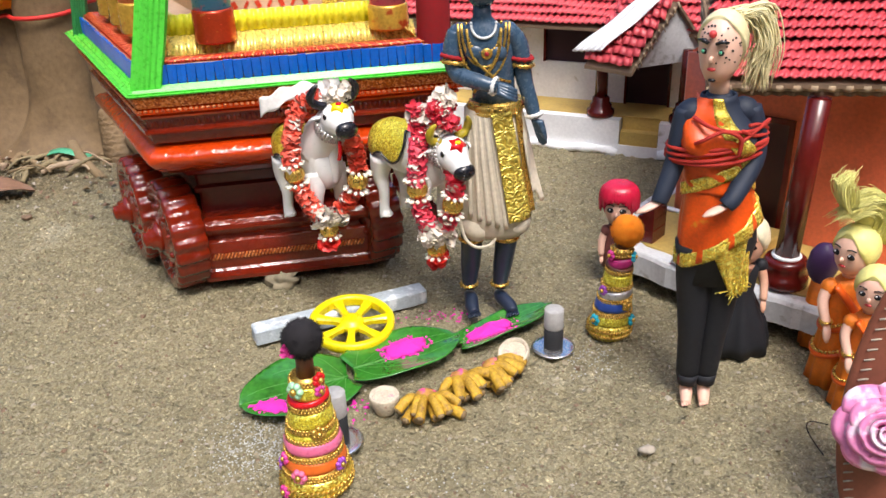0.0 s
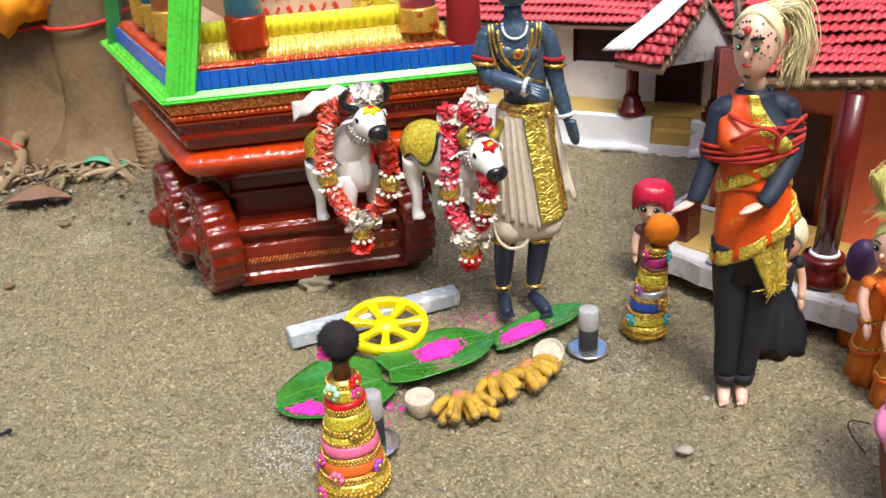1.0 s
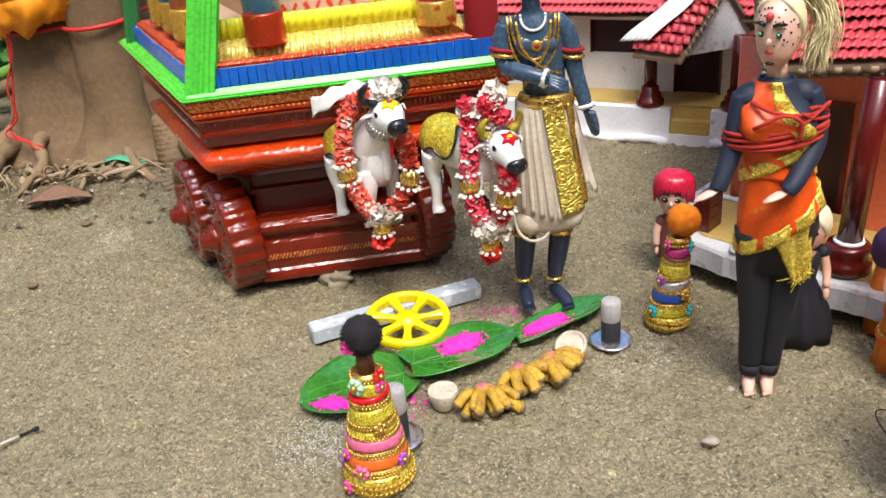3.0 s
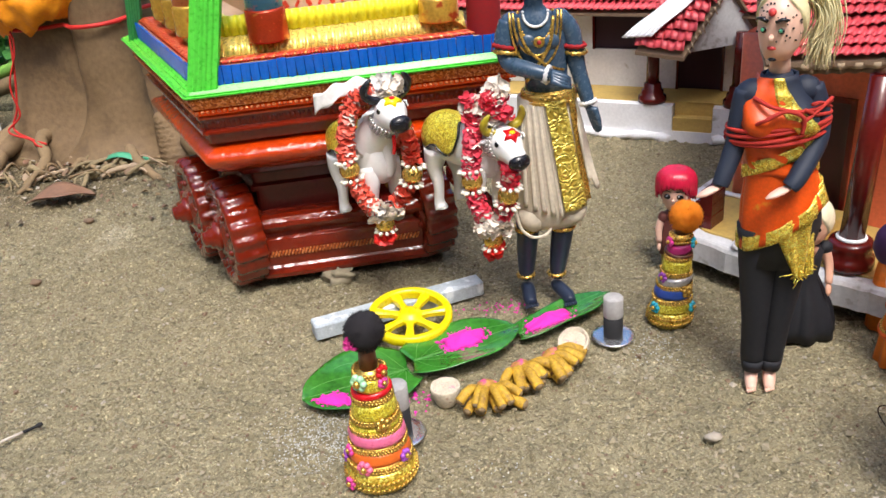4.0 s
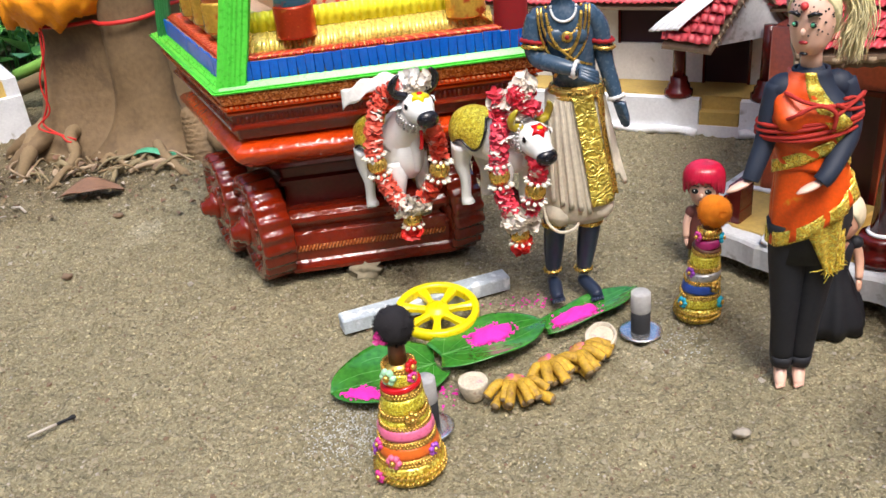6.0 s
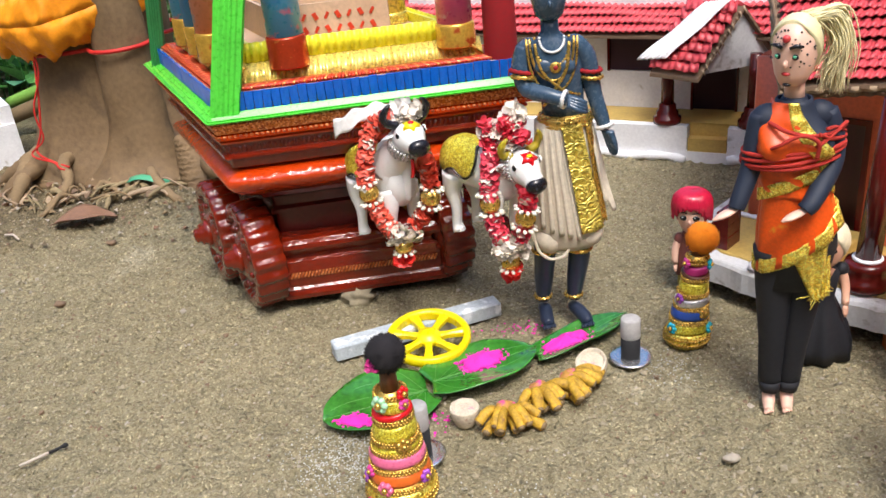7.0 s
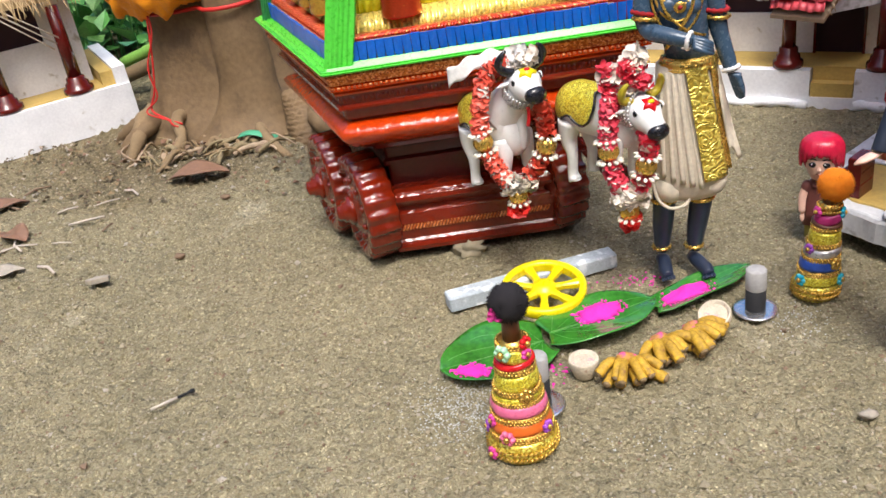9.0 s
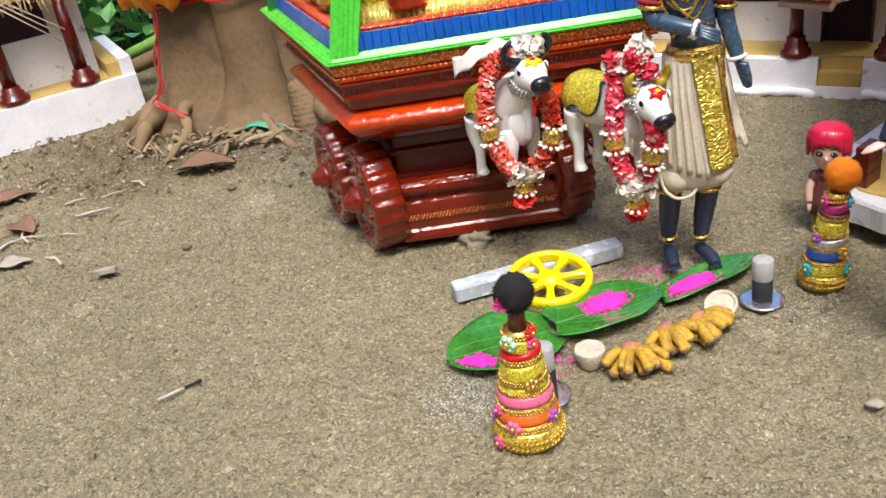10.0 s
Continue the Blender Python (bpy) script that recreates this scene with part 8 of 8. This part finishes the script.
def powder(surf, a0, a1, w0, w1, h, seed, label, grains=60):
    """A loose irregular heap of powder on a leaf."""
    rnd = random.Random(seed)
    f = Form()
    rows = []
    n = 44
    am, wm = (a0 + a1) / 2, (w0 + w1) / 2
    for i in range(9):
        q = i / 8
        row = []
        for k in range(n):
            b = TAU * k / n
            edge = 0.80 + 0.24 * noise.noise(Vector((math.cos(b) * 2.1, math.sin(b) * 2.1, seed))) + 0.16 * noise.noise(Vector((math.cos(b) * 6, math.sin(b) * 6, seed + 5)))
            r = (1 - q) * edge
            p = surf(min(0.97, max(0.02, am + (a1 - a0) / 2 * r * math.cos(b))), min(0.98, max(-0.98, wm + (w1 - w0) / 2 * r * math.sin(b))))
            lump = 0.5 + 0.9 * noise.noise(p * 130) if 0 < q < 1 else 0.4
            z = h * (q ** 0.55) * (0.6 + 0.5 * lump)
            row.append((p.x, p.y, p.z + 0.0003 + z))
        rows.append(row)
    f.rings(rows)
    for k in range(grains):
        b, r = rnd.uniform(0, TAU), 0.62 + 0.22 * abs(rnd.gauss(0, 1))
        p = surf(min(0.97, max(0.02, am + (a1 - a0) / 2 * r * math.cos(b))), min(0.98, max(-0.98, wm + (w1 - w0) / 2 * r * math.sin(b))))
        stone(f, (p.x, p.y, p.z + 0.0007 + h * 0.55 * max(0, 0.8 - r)), rnd.uniform(0.0004, 0.0019), rnd)
    c = surf(am, wm)
    return single("powder_heap", f, M_["pink_powder"], tuple(c), label, "powder", kind="stuff")


powder(S2, 0.26, 0.74, -0.30, 0.66, 0.0085, 3, "bright pink powder heaped on a leaf", 150)
powder(S3, 0.03, 0.58, -0.70, 0.66, 0.0085, 7, "bright pink powder spread on a curled leaf", 110)
powder(S1, 0.58, 0.92, 0.08, 0.85, 0.0040, 5, "bright pink powder spilt on a leaf", 130)
f = Form()
rnd = random.Random(17)
for k in range(70):
    x, y = rnd.gauss(-0.012, 0.018), rnd.gauss(0.645, 0.006)
    stone(f, (x, y, ground_z(x, y) + 0.0006), rnd.uniform(0.0005, 0.0014), rnd)
for k in range(26):
    x, y = rnd.gauss(-0.070, 0.006), rnd.gauss(0.520, 0.006)
    stone(f, (x, y, ground_z(x, y) + 0.0006), rnd.uniform(0.0006, 0.0018), rnd)
single("powder_specks", f, M_["pink_powder"], (0, 0.6, 0), "specks of pink powder scattered on sand", "powder", kind="stuff")


def lime_cup(at, tilt, label, r=0.0108):
    t = thing("clay_cup", at, label, "cup", "small cups")
    M = Matrix.Translation(at) @ Matrix.Rotation(radians(tilt[0]), 4, "X") @ Matrix.Rotation(radians(tilt[1]), 4, "Y")
    f = Form().lathe([(0, -0.001), (r * 0.62, -0.001), (r * 0.72, 0.001), (r * 0.94, 0.008), (r, 0.0130), (r * 0.97, 0.0143), (r * 0.86, 0.0140), (r * 0.80, 0.0118), (0, 0.011)], 0, 32, M, 7, 0.00015)
    part("shell", f, M_["clay_cup"], t)
    f = Form().lathe([(r * 0.81, 0.0114), (r * 0.7, 0.0121), (r * 0.3, 0.0126), (0, 0.0121)], 0, 20, M)
    part("filling", f, M_["lime_flesh"], t, "pinkish dried filling")


lime_cup((-0.0548, 0.5145, 0.0), (0, 0), "small pale clay cup with pinkish filling")
lime_cup((0.0440, 0.5680, 0.0030), (24, -16), "small pale clay cup tipped on its side", 0.0122)


def incense(at, h, ash_h, label, lean=0.0):
    x, y = at
    f = Form().lathe([(0, 0.0004), (0.0165, 0.0002), (0.0170, 0.001), (0.0155, 0.0017), (0.010, 0.0014), (0, 0.0014)], 0, 36, Matrix.Translation((x, y, 0.0005)))
    single("foil_disc", f, M_["foil"], (x, y, 0), "small shiny foil disc on sand", "disc", "foil discs")
    t = thing("incense_stick", (x, y, 0.002), label, "incense", "burning incense sticks")
    f = Form().lathe([(0.0074, 0.0018), (0.0075, 0.003), (0.0075, h - ash_h), (0.006, h - ash_h)], 0, 24, Matrix.Translation((x, y, 0)))
    part("body", f, M_["char"], t, "black incense body")
    f = Form().lathe([(0.0074, h - ash_h - 0.0004), (0.0078, h - ash_h + 0.001), (0.0076, h - 0.001), (0.0068, h), (0, h + 0.0004)], 0, 24, Matrix.Translation((x, y, 0)))
    part("ash_tip", f, M_["ash"], t, "grey burnt ash")


incense((-0.0845, 0.4800), 0.0425, 0.018, "thick black incense stick with grey ash tip")
incense((0.0735, 0.5875), 0.0365, 0.0165, "thick black incense stick half burnt to ash")


def banana_bunch(at, turn, n, seed, spread=0.75):
    """A miniature bunch: two rows of blunt fingers bent down from one crown."""
    rnd = random.Random(seed)
    t = thing("banana_bunch", at, "miniature yellow banana bunch dusted with pink powder on sand", "fruit", "miniature banana bunches")
    c = Vector(at)
    fwd = Vector((math.cos(radians(turn)), math.sin(radians(turn)), 0))
    crown = c - fwd * 0.009 + Vector((0, 0, 0.0105))
    side = Vector((-fwd.y, fwd.x, 0))
    for row in range(2):
        m = n if row == 0 else n - 2
        for k in range(m):
            q = (k / (m - 1) - 0.5) * 2
            a = q * spread + rnd.uniform(-0.22, 0.22)
            d = fwd * math.cos(a) + side * math.sin(a)
            L_ = rnd.uniform(0.017, 0.026) * (1 if row == 0 else 0.95)
            p0 = crown + side * q * 0.007 + Vector((0, 0, -0.003 * row))
            zt = 0.0048 if row == 0 else 0.0040
            top = 0.0030 if row == 0 else -0.002
            pts = spline([p0, p0 + d * L_ * 0.45 + Vector((0, 0, top)), Vector((p0.x, p0.y, 0)) + d * L_ * 0.98 + Vector((0, 0, zt + (0.004 if row == 0 else 0)))], 6)
            r = rnd.uniform(0.0033, 0.0042)
            f = Form().tube(pts, [r * (0.7 + 0.3 * min(1, i / 4)) * (1 + 0.04 * math.sin(i * 1.7 + k)) for i in range(len(pts))], 0, 9)
            e = pts[-1]
            tt = (pts[-1] - pts[-2]).normalized()
            f.tube([e, e + tt * 0.0012, e + tt * 0.0016], [r * 0.86, r * 0.62, r * 0.3], 1, 9)
            part("finger", f, [M_["banana"], M_["bark_root"]], t)
    f = Form().ball(crown, (0.008, 0.008, 0.0055), 0, 12, None, 0.3, seed)
    part("crown", f, M_["banana_pink"], t, "pink-dusted crown")


M_["banana"] = mat("banana_skin", (0.42, 0.22, 0.02), 0.65, var=0.35, scale=80, fine=420, bump=0.6, tint=(0.60, 0.37, 0.03), stain=(0.20, 0.085, 0.03), stain_at=0.60)
M_["banana_pink"] = mat("banana_pink", (0.52, 0.26, 0.05), 0.8, var=0.3, scale=70, fine=400, bump=0.6, stain=(0.70, 0.10, 0.26), stain_at=0.50)
banana_bunch((-0.0235, 0.5060, 0), -82, 6, 31)
banana_bunch((0.0040, 0.5290, 0), -62, 7, 32)
banana_bunch((0.0310, 0.5450, 0), -35, 5, 33, 0.55)


# ---- litter ----
def matchstick():
    t = thing("matchstick", (-0.366, 0.496, 0.001), "burnt matchstick with black tip on sand", "match")
    a, b = Vector((-0.3793, 0.4854, 0.0016)), Vector((-0.352, 0.5072, 0.0026))
    f = Form().tube([a, a.lerp(b, 0.6)], 0.0013, 0, 4)
    part("stem", f, M_["stick"], t)
    f = Form().tube([a.lerp(b, 0.6), a.lerp(b, 0.85), a.lerp(b, 0.93), b], [0.0012, 0.0011, 0.0020, 0.0012], 0, 7)
    part("burnt_tip", f, M_["char"], t)


matchstick()


def dry_leaf(at, length, width, turn, arch, mt, label):
    f = Form()
    ca, sa = math.cos(radians(turn)), math.sin(radians(turn))

    def fn(u, v):
        w = width / 2 * math.sin(math.pi * min(1, max(0.02, u))) ** 0.7 * (v * 2 - 1)
        x = (u - 0.5) * length
        z = 0.002 + arch * math.sin(math.pi * u) + 0.35 * abs(w) + 0.0015 * math.sin(u * 9 + v * 4)
        return (at[0] + x * ca - w * sa, at[1] + x * sa + w * ca, z)
    f.sheet(fn, 18, 8, 0, 0.0008)
    return single("dry_leaf", f, mt, (at[0], at[1], 0), label, "leaf", "fallen leaves")


dry_leaf((-0.522, 0.935, 0), 0.078, 0.040, 12, 0.006, M_["dry_leaf"], "curled dry brown leaf on the sand")
dry_leaf((-0.755, 0.880, 0), 0.06, 0.03, 40, 0.004, M_["dry_leaf"], "flat dry brown leaf among litter")
dry_leaf((-0.690, 0.80, 0), 0.05, 0.03, -30, 0.004, M_["dry_leaf"], "broken dry brown leaf among litter")
dry_leaf((-0.648, 0.715, 0), 0.04, 0.022, 20, 0.001, M_["litter_pale"], "flat pale leaf scrap on the sand")
for k, (x, y, s) in enumerate(((-0.527, 0.688, 0.012), (0.1215, 0.462, 0.006), (-0.1600, 0.709, 0.015), (-0.462, 0.87, 0.006), (-0.46, 0.731, 0.006))):
    f = Form()
    if k == 0:
        c = [(x - s, y - 0.4 * s), (x - 0.2 * s, y - 0.75 * s), (x + s, y - 0.2 * s), (x + 0.8 * s, y + 0.45 * s), (x - 0.5 * s, y + 0.6 * s)]
        f.rings([[(*p, z - 0.25 * (p[1] - y) + 0.1 * (p[0] - x)) for p in c] for z in (0.0012, 0.0058)] + [[(x + (p[0] - x) * 0.86, y + (p[1] - y) * 0.86, 0.0066 - 0.25 * (p[1] - y) + 0.1 * (p[0] - x)) for p in c]], 0, False)
    else:
        f.ball((x, y, s * 0.22), (s, s * 0.7, s * 0.5), 0, 16 if k == 2 else 9, None, 0.9 if k == 2 else 0.5, k + 3)
    single("pebble", f, M_["grit"] if k == 2 else (M_["litter_pale"] if k < 2 else M_["card_brown"]), (x, y, 0), "small dull stone on the sand", "stone", "loose stones")
rnd = random.Random(44)
for k in range(26):
    x, y = rnd.uniform(-0.88, -0.58), rnd.uniform(0.70, 0.98)
    a, L_ = rnd.uniform(0, TAU), rnd.uniform(0.015, 0.05)
    f = Form().tube([(x, y, 0.002), (x + L_ * 0.5 * math.cos(a), y + L_ * 0.5 * math.sin(a), 0.004), (x + L_ * math.cos(a + 0.2), y + L_ * math.sin(a + 0.2), 0.002)], rnd.uniform(0.0008, 0.0018), 0, 5)
    single("twig", f, M_["stick"] if k % 3 else M_["card_brown"], (x, y, 0), "thin dry twig on the ground", "twig", "twigs")
f = Form().tube(spline([(0.2480, 0.4820, 0.0015), (0.2360, 0.4830, 0.004), (0.2300, 0.4740, 0.0055), (0.2310, 0.462, 0.003), (0.2335, 0.4520, 0.001)], 6), 0.00045, 0, 5)
single("wire", f, M_["black_plastic"], (0.24, 0.47, 0), "thin dark bent wire on the sand", "wire")
f = Form()
f.sheet(lambda u, v: (-0.505 + 0.055 * u, 1.035 + 0.012 * v - 0.004 * u, 0.010 + 0.004 * math.sin(u * 5) + 0.002 * v), 10, 3, 0, 0.0008)
single("plastic_strip", f, M_["teal_plastic"], (-0.48, 1.035, 0), "green plastic strip at the tree foot", "strip")
M_["humus"] = mat("humus", (0.12, 0.088, 0.052), 0.9)
f = Form()
rnd = random.Random(51)
for k in range(520):
    x, y = rnd.uniform(-0.9, -0.36), 1.09 - 0.22 * rnd.random() ** 2.2
    if rnd.random() < 0.5:
        stone(f, (x, y, 0.002), rnd.uniform(0.0008, 0.0028), rnd, rnd.choice((0, 0, 3, 3, 3, 2)))
    else:
        a = rnd.uniform(0, TAU)
        r = rnd.uniform(0.003, 0.008)
        s, c = math.sin(a), math.cos(a)
        f.add([(x, y, 0.001), (x + r * c, y + r * s, 0.004), (x + r * (c - s), y + r * (s + c), 0.002), (x - r * s * 0.6, y + r * c * 0.6, 0.005)], [[0, 1, 2, 3]], rnd.choice((0, 1, 2, 3, 3)), False)
single("leaf_litter", f, [M_["bark_root"], M_["dry_leaf"], M_["litter_pale"], M_["humus"]], (-0.6, 0.95, 0), "brown leaf crumbs and debris at the tree foot", "litter", kind="stuff")


def ash_specks(c, sx, sy, n, seed):
    f = Form()
    rnd = random.Random(seed)
    for k in range(n):
        x, y = rnd.gauss(c[0], sx), rnd.gauss(c[1], sy)
        stone(f, (x, y, ground_z(x, y) + 0.0003), rnd.uniform(0.0004, 0.0009), rnd)
    single("ash_specks", f, M_["ash_pale"], (*c, 0), "pale grey ash crumbs scattered on sand", "ash", kind="stuff")


M_["ash_pale"] = mat("ash_pale", (0.50, 0.50, 0.46), 0.9)
ash_specks((-0.138, 0.482), 0.022, 0.020, 900, 5)
ash_specks((0.100, 0.575), 0.012, 0.012, 160, 6)
ash_specks((-0.03, 0.44), 0.03, 0.012, 60, 7)
